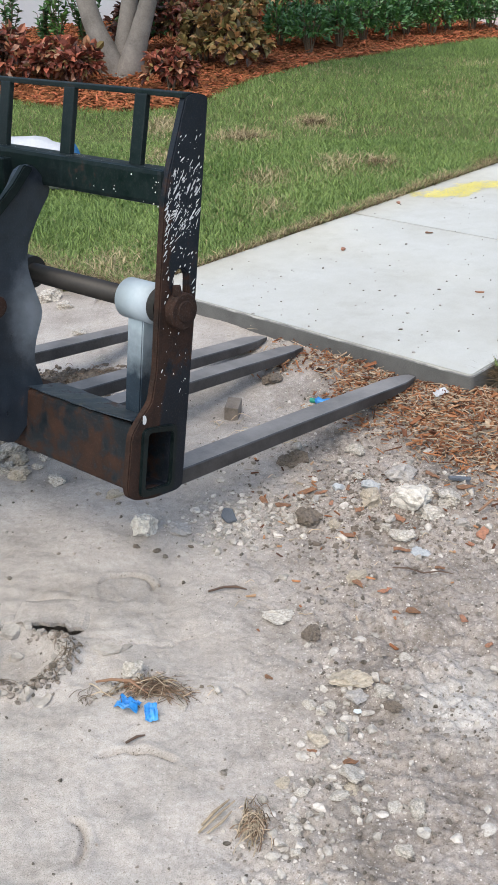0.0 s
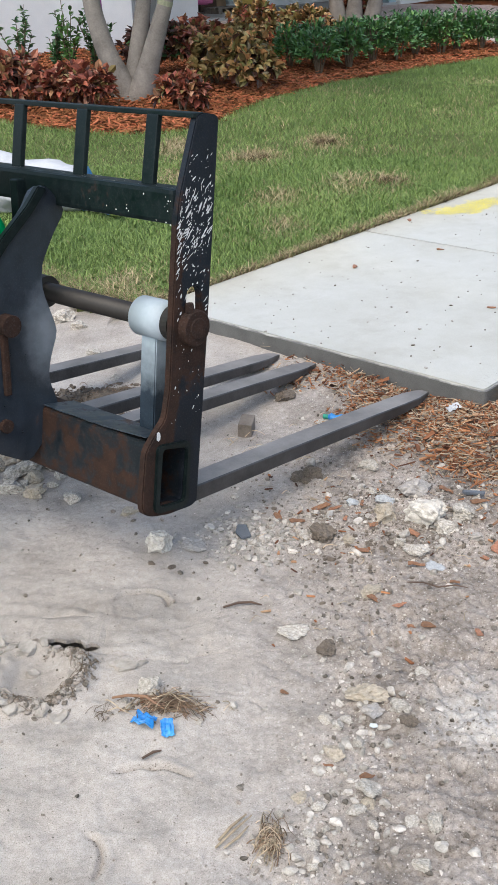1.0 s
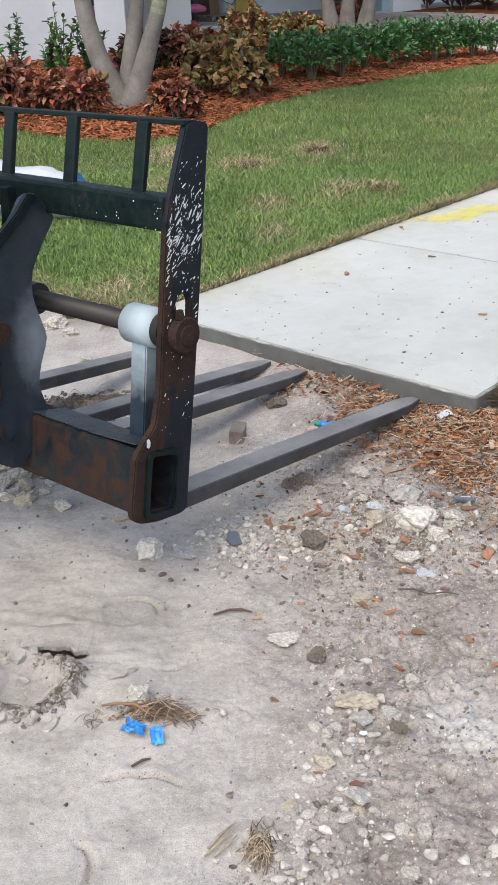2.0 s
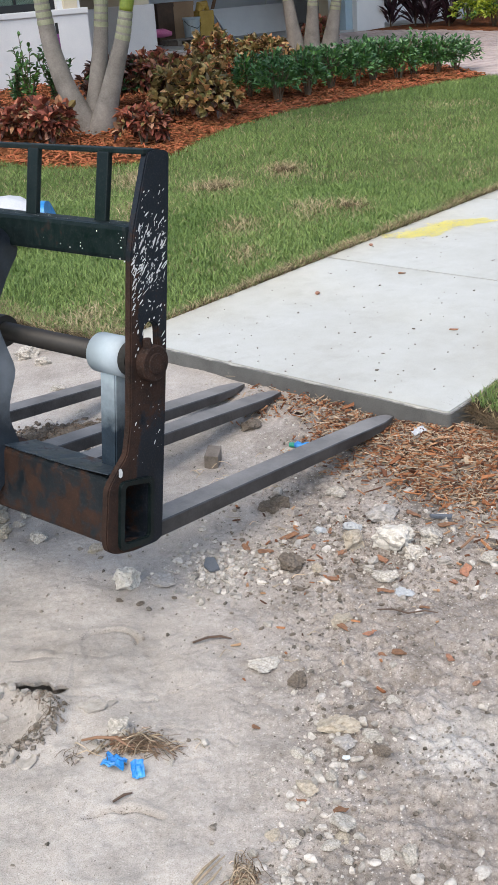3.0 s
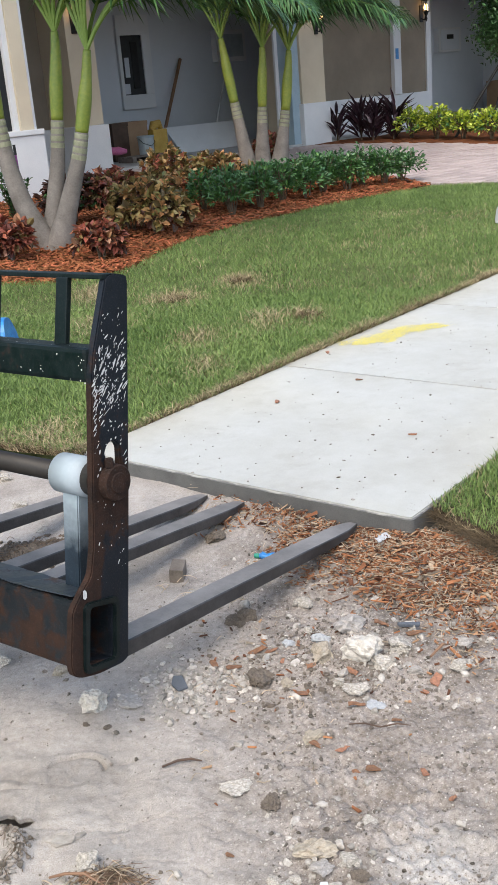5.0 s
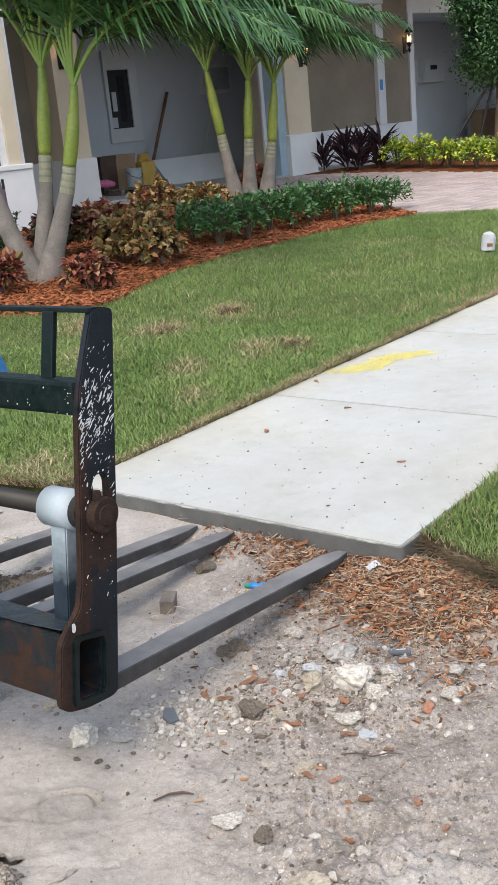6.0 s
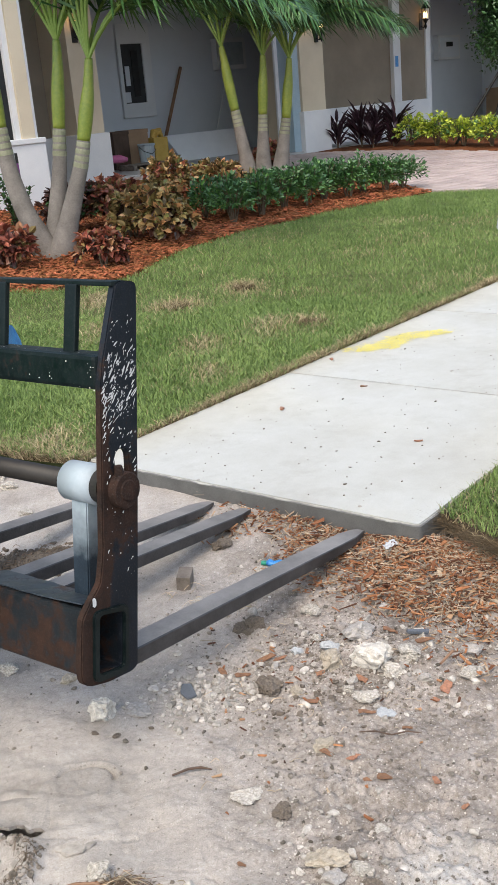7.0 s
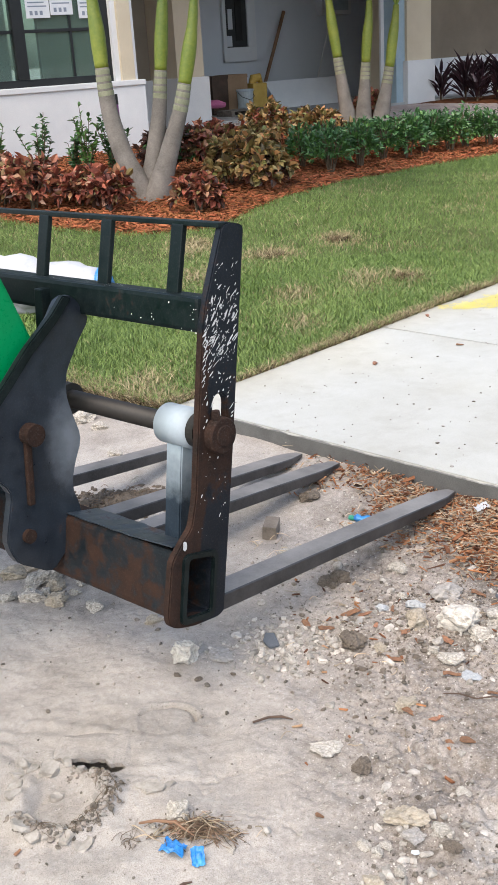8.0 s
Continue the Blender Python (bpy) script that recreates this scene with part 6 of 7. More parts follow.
# ---- stones ----
def pebbles(name, x, y, size, material, seed, label, sink=0.25):
    rng = np.random.default_rng(seed)
    bm = bmesh.new()
    bmesh.ops.create_icosphere(bm, subdivisions=2 if len(x) < 2500 else 1, radius=0.5)
    base = np.array([v.co[:] for v in bm.verts])
    tri = np.array([[v.index for v in f.verts] for f in bm.faces])
    bm.free()
    n = len(x)
    # each stone is dented by three random waves
    bump = 1 + rng.uniform(-0.10, 0.10, (n, len(base), 1))
    for _ in range(3):
        k = rng.normal(size=(n, 1, 3)) * 2.6
        bump += 0.15 * np.sin((base[None] * k * 2).sum(-1, keepdims=True) + rng.uniform(0, 6, (n, 1, 1)))
    sc = rng.uniform(0.6, 1.3, (n, 1, 3)) * [1, 1, 0.7]
    a = rng.uniform(0, math.tau, n)
    body = base[None] * bump
    for _ in range(5):
        k = rng.normal(size=(n, 1, 3))
        k /= np.linalg.norm(k, axis=-1, keepdims=True)
        over = np.clip((body * k).sum(-1, keepdims=True) - rng.uniform(0.24, 0.40, (n, 1, 1)), 0, None)
        body = body - k * over * 0.92
    p = body * 1.15 * sc * np.asarray(size)[:, None, None]
    c, s = np.cos(a)[:, None], np.sin(a)[:, None]
    verts = np.stack([p[..., 0] * c - p[..., 1] * s + x[:, None], p[..., 0] * s + p[..., 1] * c + y[:, None], p[..., 2] + (dirt_z(x, y) + np.asarray(size) * (0.36 - sink))[:, None]], -1).reshape(-1, 3)
    faces = (np.arange(n)[:, None, None] * len(base) + tri[None]).reshape(-1, 3)
    return tagged(raw(name, verts, faces, material), label, "pebbles", kind="stuff")


def scatter_pebbles():
    rng = np.random.default_rng(21)
    x, y = rng.uniform(-1.0, 1.25, 130000), rng.uniform(1.0, 3.9, 130000)
    gravel = sstep(x + 0.35 * fbm(x * 1.7, y * 1.7, 3, 5), 0.02, 0.22)
    lane = np.exp(-(((x - 0.22 - 0.10 * (y - 1.5)) / 0.10) ** 2))  # the ridge between track and gravel
    heap = np.exp(-(((x - 0.45) / 0.30) ** 2 + ((y - 2.50) / 0.16) ** 2)) + 0.8 * np.exp(-(((x - 0.08) / 0.14) ** 2 + ((y - 2.42) / 0.08) ** 2))
    p = 0.006 + 0.050 * gravel + 0.16 * lane * sstep(y, 1.1, 1.3) * (1 - sstep(y, 1.9, 2.1)) + 0.36 * heap
    ok = rng.random(130000) < p * (~inside(x, y, LAWN))
    x, y = x[ok], y[ok]
    u = rng.random(len(x))
    size = np.minimum(0.0028 * (1 - u) ** -0.46, 0.024)
    big = size > 0.0085
    pebbles("pebbles", x[~big], y[~big], size[~big], M_PEBBLE, 22, "pale limestone pebbles and grit on sandy dirt")
    pebbles("pebbles", x[big][:2400], y[big][:2400], size[big][:2400], M_PEBBLE, 24, "pale irregular limestone pebbles on sandy dirt")
    n = 60000
    x, y = rng.uniform(-0.8, 1.2, n), rng.uniform(1.1, 3.2, n)
    gravel = sstep(x + 0.35 * fbm(x * 1.7, y * 1.7, 3, 5), 0.0, 0.25)
    patch = sstep(fbm(x * 3.5, y * 3.5, 3, 71), 0.02, 0.25)
    heap = np.exp(-(((x - 0.35) / 0.30) ** 2 + ((y - 2.45) / 0.18) ** 2))
    ok = rng.random(n) < 0.025 + 0.24 * gravel * (0.30 + patch) + 0.30 * heap
    x, y = x[ok], y[ok]
    size = 0.0029 * (1 - rng.random(len(x))) ** -0.42
    n = 40000
    hx, hy = rng.uniform(-0.15, 1.15, n), rng.uniform(1.15, 2.95, n)
    clot = sstep(fbm(hx * 6, hy * 6, 3, 73), 0.04, 0.22) * sstep(hx + 0.35 * fbm(hx * 1.7, hy * 1.7, 3, 5), 0.0, 0.25)
    ok = rng.random(n) < 0.08 * clot + 0.42 * clot * np.exp(-(((hx - 0.45) / 0.45) ** 2 + ((hy - 2.45) / 0.22) ** 2)) + 0.16 * clot * np.exp(-(((hx - 0.35) / 0.25) ** 2 + ((hy - 1.62) / 0.2) ** 2))
    hx, hy = hx[ok], hy[ok]
    pebbles("soil_crumbs", hx, hy, np.minimum(0.0030 * (1 - rng.random(len(hx))) ** -0.40, 0.013), M_GRITDARK, 33, "dark damp soil crumbs in the loose dirt", 0.12)
    pebbles("soil_crumbs", x, y, np.minimum(size, 0.014), M_GRITDARK, 23, "fine brown-grey soil crumbs on sandy dirt", 0.15)


scatter_pebbles()


def stone_mesh(seed, squash=0.75, pitted=1.0):
    """A broken, pitted stone one unit across."""
    rng = random.Random(seed)
    bm = bmesh.new()
    bmesh.ops.create_icosphere(bm, subdivisions=4, radius=0.5)
    off = Vector((rng.uniform(0, 90), rng.uniform(0, 90), rng.uniform(0, 90)))
    planes = [(Vector((rng.gauss(0, 1), rng.gauss(0, 1), rng.gauss(0, 0.7))).normalized(), rng.uniform(0.24, 0.40)) for _ in range(10)]
    for v in bm.verts:
        p = v.co.copy()
        for nrm, d in planes:
            k = p.dot(nrm) - d
            if k > 0:
                p -= nrm * k * 0.9
        n1, n2, n3 = (noise.noise(v.co * f + off) for f in (3.0, 8.0, 19.0))
        p += v.co.normalized() * (0.12 * n1 + pitted * (0.075 * n2 - 0.05 * abs(n3) + 0.03 * n3))
        p.z *= squash
        v.co = p
    me = bpy.data.meshes.new("rock")
    bm.to_mesh(me)
    bm.free()
    return me


ROCK_SHAPES = {}


def rocks(spots, where, pitted=1.0, sink=0.22):
    """Stones laid out as x, y, width, height factor, material, words."""
    rng = random.Random(len(spots) * 7 + 5)
    for i, (x, y, w, k, m, words) in enumerate(spots):
        clod = m is M_CLOD
        key = (i % 8, k > 0.55, m.name)
        if key not in ROCK_SHAPES:
            ROCK_SHAPES[key] = stone_mesh(len(ROCK_SHAPES) * 7 + 3, 0.75 if k > 0.55 else 0.6, 1.5 if clod else pitted)
            ROCK_SHAPES[key].materials.append(m)
        ob = new("soil_clod" if clod else "rock", ROCK_SHAPES[key])
        high = k * (0.75 if k > 0.55 else 0.6)
        ob.matrix_world = pose(x, y, float(dirt_z(x, y)) + w * high * sink, rng.gauss(0, 6), rng.gauss(0, 6), rng.uniform(0, 360)) @ Matrix.Diagonal((w * 1.18, w * rng.uniform(0.85, 1.05), w * k * 1.15, 1))
        tagged(ob, words + " " + where, "soil clod" if clod else "rock", "soil clods on the dirt" if clod else "rocks on the dirt")


# the heap of rubble in front of the walk
rocks([
    (0.500, 2.455, 0.108, 1.0, M_ROCKWHITE, "large pale pitted limestone rock"),
    (0.540, 2.412, 0.066, 0.9, M_ROCK, "pale limestone lump"),
    (0.392, 2.478, 0.088, 0.7, M_ROCKTAN, "tan pitted limestone rock"),
    (0.397, 2.560, 0.056, 0.8, M_ROCKBLUE, "blue-grey broken stone"),
    (0.480, 2.595, 0.098, 0.7, M_ROCKGREY, "grey dusty rock"),
    (0.597, 2.480, 0.084, 0.6, M_ROCK, "pale limestone rock"),
    (0.368, 2.815, 0.058, 0.9, M_ROCK, "pale rock near the fork tine"),
    (0.366, 2.624, 0.040, 0.7, M_ROCK, "small pale stone"),
    (0.312, 2.572, 0.042, 0.7, M_ROCKBLUE, "small blue-grey stone"),
    (0.619, 2.381, 0.045, 0.7, M_ROCKGREY, "grey stone"),
    (0.735, 2.375, 0.060, 0.7, M_ROCK, "pale stone"),
    (0.770, 2.500, 0.055, 0.7, M_ROCKGREY, "grey stone"),
    (0.457, 2.323, 0.075, 0.5, M_ROCK, "pale limestone rock half sunk"),
    (0.420, 2.355, 0.036, 0.6, M_ROCK, "small pale stone"),
    (0.495, 2.261, 0.046, 0.5, M_ROCKBLUE, "flat blue-grey stone"),
    (0.331, 2.157, 0.064, 0.5, M_ROCKTAN, "tan limestone rock half sunk"),
    (0.293, 2.380, 0.036, 0.7, M_ROCKTAN, "small tan stone"),
    (0.645, 2.60, 0.045, 0.6, M_ROCK, "pale stone"),
    (0.225, 2.414, 0.080, 0.7, M_CLOD, "dark crumbly soil clod"),
    (0.165, 2.735, 0.046, 0.9, M_CLOD, "dark soil clod near the tine"),
    (0.205, 2.742, 0.062, 0.9, M_CLOD, "cracked dark soil clod"),
    (0.185, 2.712, 0.032, 0.8, M_CLOD, "small dark soil clod"),
    (0.215, 2.765, 0.055, 0.8, M_ROCKGREY, "dark grey clod near the tine"),
], "on gravelly dirt before the walk")
# the low ridge between the packed track and the gravel
rocks([
    (0.298, 1.778, 0.078, 0.5, M_ROCKTAN, "tan weathered rock sunk"),
    (0.361, 1.738, 0.044, 0.6, M_ROCK, "pale stone"),
    (0.308, 1.728, 0.058, 0.4, M_ROCKGREY, "grey flat stone"),
    (0.378, 1.693, 0.040, 0.7, M_CLOD, "dark soil clod"),
    (0.212, 1.710, 0.034, 0.8, M_ROCK, "pale stone"),
    (0.236, 1.690, 0.032, 0.7, M_ROCK, "pale stone"),
    (0.252, 1.712, 0.026, 0.7, M_ROCK, "pale stone"),
    (0.274, 1.646, 0.032, 0.6, M_ROCK, "pale stone"),
    (0.223, 1.618, 0.046, 0.5, M_ROCKTAN, "cream stone"),
    (0.285, 1.530, 0.062, 0.4, M_ROCK, "long flat pale stone"),
    (0.195, 1.478, 0.026, 0.7, M_ROCK, "pale stone"),
    (0.177, 1.421, 0.024, 0.7, M_ROCK, "white stone"),
    (0.206, 1.433, 0.018, 0.7, M_ROCK, "white stone"),
    (0.260, 1.470, 0.036, 0.5, M_ROCK, "pale oval stone"),
    (0.285, 1.492, 0.030, 0.6, M_ROCKTAN, "tan brown stone"),
    (0.358, 1.446, 0.030, 0.5, M_ROCK, "pale round stone"),
    (0.395, 1.437, 0.042, 0.7, M_ROCK, "pale rounded stone"),
    (0.364, 1.348, 0.036, 0.7, M_ROCK, "pale oval stone"),
    (0.287, 1.441, 0.024, 0.6, M_ROCK, "pale stone"),
    (0.159, 1.507, 0.030, 0.5, M_ROCKTAN, "tan flat stone"),
    (0.184, 1.394, 0.026, 0.6, M_ROCK, "pale stone"),
    (0.181, 1.349, 0.026, 0.7, M_ROCK, "pale stone"),
    (0.123, 1.468, 0.020, 0.8, M_ROCK, "small white stone beside dry roots"),
], "on the gravel ridge")
# single stones on the packed track
rocks([
    (-0.198, 2.363, 0.070, 1.35, M_ROCKWHITE, "white angular rock standing"),
    (-0.108, 2.385, 0.075, 0.35, M_ROCKGREY, "low grey clod of sand"),
    (0.153, 2.013, 0.072, 0.35, M_ROCK, "flat pale stone sunk"),
    (0.219, 1.947, 0.050, 0.7, M_CLOD, "dark soil clod"),
    (0.213, 1.915, 0.020, 0.7, M_ROCK, "small white stone"),
    (-0.150, 1.790, 0.064, 0.8, M_ROCK, "pale rock beside dry straw"),
    (-0.200, 1.772, 0.020, 0.8, M_ROCK, "small white stone beside dry straw"),
    (-0.188, 1.748, 0.020, 0.7, M_ROCK, "small white stone beside dry straw"),
    (-0.040, 1.706, 0.020, 0.5, M_ROCK, "small pale stone beside blue plastic"),
    (0.420, 1.849, 0.034, 0.4, M_ROCK, "flat pale stone"),
    (-0.210, 2.300, 0.018, 0.7, M_CLOD, "small dark clod"),
    (-0.155, 2.285, 0.022, 0.6, M_CLOD, "small dark clod"),
], "on packed sand")
# rubble behind and under the carriage
rocks([
    (-0.72, 2.935, 0.11, 0.6, M_ROCKTAN, "tan limestone rubble"),
    (-0.63, 2.900, 0.10, 0.6, M_ROCKTAN, "tan limestone rubble"),
    (-0.57, 2.86, 0.09, 0.6, M_ROCK, "pale limestone rubble"),
    (-0.66, 2.84, 0.10, 0.6, M_ROCK, "pale limestone rubble"),
    (-0.79, 2.89, 0.09, 0.3, M_ROCK, "flat pale slab of stone"),
    (-0.77, 2.86, 0.090, 0.6, M_ROCKTAN, "tan limestone rubble"),
    (-0.686, 2.795, 0.077, 0.7, M_ROCK, "pale limestone rubble"),
    (-0.615, 2.775, 0.068, 0.7, M_ROCKTAN, "tan limestone rubble"),
    (-0.672, 2.705, 0.075, 0.7, M_ROCK, "pale limestone rubble"),
    (-0.593, 2.680, 0.073, 0.7, M_ROCKTAN, "tan limestone rubble"),
    (-0.547, 2.786, 0.042, 0.7, M_ROCK, "small pale limestone rubble"),
    (-0.301, 2.556, 0.046, 0.7, M_ROCKTAN, "small tan limestone rubble"),
    (-0.555, 2.735, 0.041, 0.7, M_ROCK, "small pale limestone rubble"),
    (-0.640, 2.735, 0.042, 0.7, M_ROCK, "small pale limestone rubble"),
    (-0.64, 2.83, 0.060, 0.6, M_ROCKTAN, "tan limestone rubble"),
    (-0.48, 2.64, 0.060, 0.6, M_ROCK, "pale limestone rubble"),
    (-0.740, 2.70, 0.064, 0.6, M_ROCK, "pale limestone rubble"),
    (-0.40, 2.765, 0.060, 0.7, M_ROCK, "pale rock"),
    (-0.20, 2.66, 0.06, 0.4, M_ROCK, "flat pale stone"),
    (0.245, 3.10, 0.055, 0.4, M_ROCK, "flat pale stone beside wood chips"),
    (0.12, 3.28, 0.075, 0.6, M_CLOD, "brown soil clod"),
    (0.05, 2.93, 0.05, 0.5, M_ROCK, "pale stone"),
    (0.11, 2.92, 0.05, 0.5, M_ROCK, "pale stone"),
    (-0.80, 4.15, 0.10, 0.7, M_ROCK, "white rock near the lawn edge"),
    (-0.72, 4.05, 0.07, 0.6, M_ROCK, "pale rock near the lawn edge"),
    (-0.62, 3.78, 0.06, 0.5, M_ROCK, "pale stone"),
    (-0.50, 3.55, 0.05, 0.5, M_ROCK, "pale stone"),
], "on sandy dirt under the carriage")


def chips_and_bits():
    rng = random.Random(5)
    for x, y, w, rot, m, nm, lab in ((0.016, 2.430, 0.055, 20, M_SLATE, "slate_chip", "dark slate chip on gravelly dirt"), (0.640, 2.590, 0.070, 100, M_SLATE, "slate_chip", "long dark blue slate sliver on gravelly dirt"), (0.306, 1.690, 0.017, 100, M_CLEARPLASTIC, "plastic_shard", "small pale blue plastic shard on the gravel ridge")):
        bm = bmesh.new()
        add_plate(bm, rounded([(-0.5, -0.28), (0.35, -0.32), (0.55, 0.05), (0.1, 0.34), (-0.45, 0.2)] if w < 0.06 else [(-0.5, -0.10), (0.5, -0.06), (0.45, 0.12), (-0.4, 0.14)], 0.05, 1), 0, 0.12, 0.02)
        ob = solid(nm, bm, m)
        ob.matrix_world = pose(x, y, float(dirt_z(x, y)) + 0.010, 12, -8, rot) @ Matrix.Scale(w, 4) @ pose(0, 0, 0, 0, -90, 0)
        tagged(ob, lab, nm.replace("_", " "), "slate chips on the dirt" if m is M_SLATE else "")
    # orange bark splinters over the rubble
    for x, y, w, rot in (
        (0.106, 2.520, 0.040, 120), (0.225, 2.551, 0.055, 15), (0.262, 2.548, 0.040, -10), (0.335, 2.549, 0.036, 80), (0.287, 2.475, 0.026, 70), (0.458, 2.397, 0.045, 130),
        (0.322, 2.329, 0.042, 0), (0.395, 2.094, 0.034, 30), (0.623, 2.284, 0.026, 120), (0.569, 2.609, 0.050, -15), (0.647, 2.536, 0.055, 0), (0.534, 2.187, 0.030, -20),
        (0.452, 2.017, 0.042, -25), (0.561, 1.999, 0.036, 100), (0.450, 2.255, 0.050, -5), (0.358, 2.428, 0.030, 20), (0.338, 2.124, 0.036, -30), (0.415, 2.020, 0.030, 110),
        (0.215, 1.585, 0.026, 5), (0.285, 1.555, 0.034, -35), (0.660, 2.33, 0.055, 60), (0.16, 2.49, 0.05, 10), (0.60, 1.90, 0.028, 40), (0.13, 1.80, 0.022, -10), (-0.15, 1.765, 0.040, 30), (-0.135, 1.755, 0.034, -25), (-0.45, 1.70, 0.02, 60),
    ):
        bm = bmesh.new()
        wide = 0.13 + 0.16 * abs(math.sin(x * 91 + y * 57))
        add_box(bm, (-0.5, -wide, -0.035), (0.5, wide, 0.035), 0.012)
        bmesh.ops.subdivide_edges(bm, edges=[e for e in bm.edges if abs(e.verts[0].co.x - e.verts[1].co.x) > 0.5], cuts=3)
        for v in bm.verts:
            v.co.y = v.co.y * (1 - 0.7 * max(0.0, v.co.x) + 0.7 * noise.noise(Vector((v.co.x * 3 + x * 40, y * 40, 0)))) + 0.10 * noise.noise(Vector((v.co.x * 2 + x * 31, y * 23, 5)))
            v.co.x += 0.5 * v.co.y * math.sin(x * 77)
            v.co.z += 0.08 * noise.noise(Vector((v.co.x * 4 + y * 40, x * 40, 3)))
        ob = solid("bark_splinter", bm, M_BRICKBIT)
        ob.matrix_world = pose(x, y, float(dirt_z(x, y)) + 0.10 * w + 0.003, rng.gauss(0, 8), rng.gauss(0, 8), rot) @ Matrix.Scale(w * 0.82, 4)
        tagged(ob, "orange-brown bark splinter on gravelly dirt", "bark splinter", "bark splinters on the dirt")


chips_and_bits()


def ridge_gravel():
    rng = np.random.default_rng(26)
    n = 150
    y = rng.uniform(1.25, 1.78, n)
    x = 0.17 + 0.28 * (y - 1.35) + rng.normal(0, 0.055, n) + 0.05 * (rng.random(n) < 0.3)
    pebbles("pebbles", x, y, 0.006 + 0.014 * rng.random(n) ** 2.2, M_PEBBLE, 27, "pale broken limestone gravel along the ridge")
    n = 130
    x = np.concatenate([rng.normal(0.03, 0.05, n // 2), rng.normal(0.50, 0.13, n // 2)])
    y = np.concatenate([rng.normal(2.36, 0.045, n // 2), rng.normal(2.50, 0.08, n // 2)])
    pebbles("pebbles", x, y, 0.006 + 0.018 * rng.random(len(x)) ** 2, M_PEBBLE, 28, "pale broken limestone gravel in the rubble")
    n = 420
    x, y = rng.normal(0.07, 0.085, n), rng.normal(2.44, 0.055, n)
    pebbles("pebbles", x, y, 0.004 + 0.018 * rng.random(n) ** 2.4, M_PEBBLE, 29, "pale broken limestone gravel near the fork tine")
    n = 500
    x, y = rng.normal(0.36, 0.17, n), rng.normal(2.40, 0.13, n)
    pebbles("soil_crumbs", x, y, 0.003 + 0.012 * rng.random(n) ** 2.4, M_CLOD, 30, "brown soil crumbs among the limestone rubble")


ridge_gravel()


def print_rim_shade():
    """Dark crumbs added along the cut rims of the heel prints, in place of groove shadow."""
    rng = np.random.default_rng(29)
    xs, ys = [], []
    for cx, cy, r, a0, a1, n in ((-0.217, 2.115, 0.068, 0.0, 2.9, 90), (-0.120, 1.500, 0.096, 0.6, 2.4, 80), (-0.27, 1.36, 0.09, -0.5, 0.9, 40)):
        a = rng.uniform(a0, a1, n)
        d = r + rng.normal(0, 0.004, n)
        xs.append(cx + d * np.cos(a))
        ys.append(cy + d * np.sin(a) / 1.1)
    pebbles("soil_crumbs", np.concatenate(xs), np.concatenate(ys), rng.uniform(0.0012, 0.0028, 210), M_CLOD, 30, "dark crumbs added as groove shade along the heel prints", 0.3)


print_rim_shade()


def mud_crust():
    rng = random.Random(31)
    root = thing("mud_crust", pose(-0.40, 1.85, 0), "broken plates of dried mud crust lifted over a hollow", "mud crust")
    spots = [(-0.441, 1.936, 0.024, 0.014, 8), (-0.478, 1.945, 0.018, 0.012, -10), (-0.417, 1.868, 0.017, 0.012, 20), (-0.512, 1.965, 0.017, 0.013, 5), (-0.508, 1.930, 0.019, 0.011, -6), (-0.504, 1.892, 0.020, 0.012, 9), (-0.499, 1.855, 0.018, 0.012, 0),
             (-0.453, 1.758, 0.031, 0.008, -4), (-0.425, 1.730, 0.016, 0.009, 14), (-0.328, 1.728, 0.028, 0.008, 6), (-0.362, 1.735, 0.018, 0.009, -12), (-0.212, 1.880, 0.026, 0.006, 4), (-0.184, 1.893, 0.017, 0.006, -9), (-0.239, 1.887, 0.013, 0.005, 6),
             (-0.318, 1.845, 0.015, 0.010, 15), (-0.306, 1.875, 0.012, 0.008, -18), (-0.375, 1.940, 0.014, 0.010, 12), (-0.405, 1.950, 0.013, 0.009, -8)]
    for k in range(46):
        a, r = rng.uniform(-2.2, 2.2), rng.gauss(1.0, 0.10)
        spots.append((-0.40 + 0.098 * r * math.cos(a), 1.843 + 0.098 * r * math.sin(a), rng.uniform(0.004, 0.010), rng.uniform(0.004, 0.007), rng.gauss(0, 20)))
    for x, y, s, thick, tip in spots:
        n = rng.randint(8, 12)
        pts = [(s * rng.uniform(0.75, 1.25) * math.cos(j * math.tau / n), s * rng.uniform(0.55, 1.0) * math.sin(j * math.tau / n)) for j in range(n)]
        bm = bmesh.new()
        add_plate(bm, pts, 0, thick, 0.0015)
        for v in bm.verts:
            v.co += Vector((0.35, 0.2, 0.2)) * s * noise.noise(v.co * 70 + Vector((x * 50, y * 50, 0)))
        ob = part("crust_plate", bm, M_CRUST, root)
        ob.matrix_parent_inverse = pose(0.40, -1.85, 0)
        ob.matrix_basis = pose(x, y, float(dirt_z(x, y)) - 0.3 * thick, tip, rng.gauss(0, 8), rng.uniform(0, 360)) @ pose(0, 0, 0, 0, -90, 0)


mud_crust()


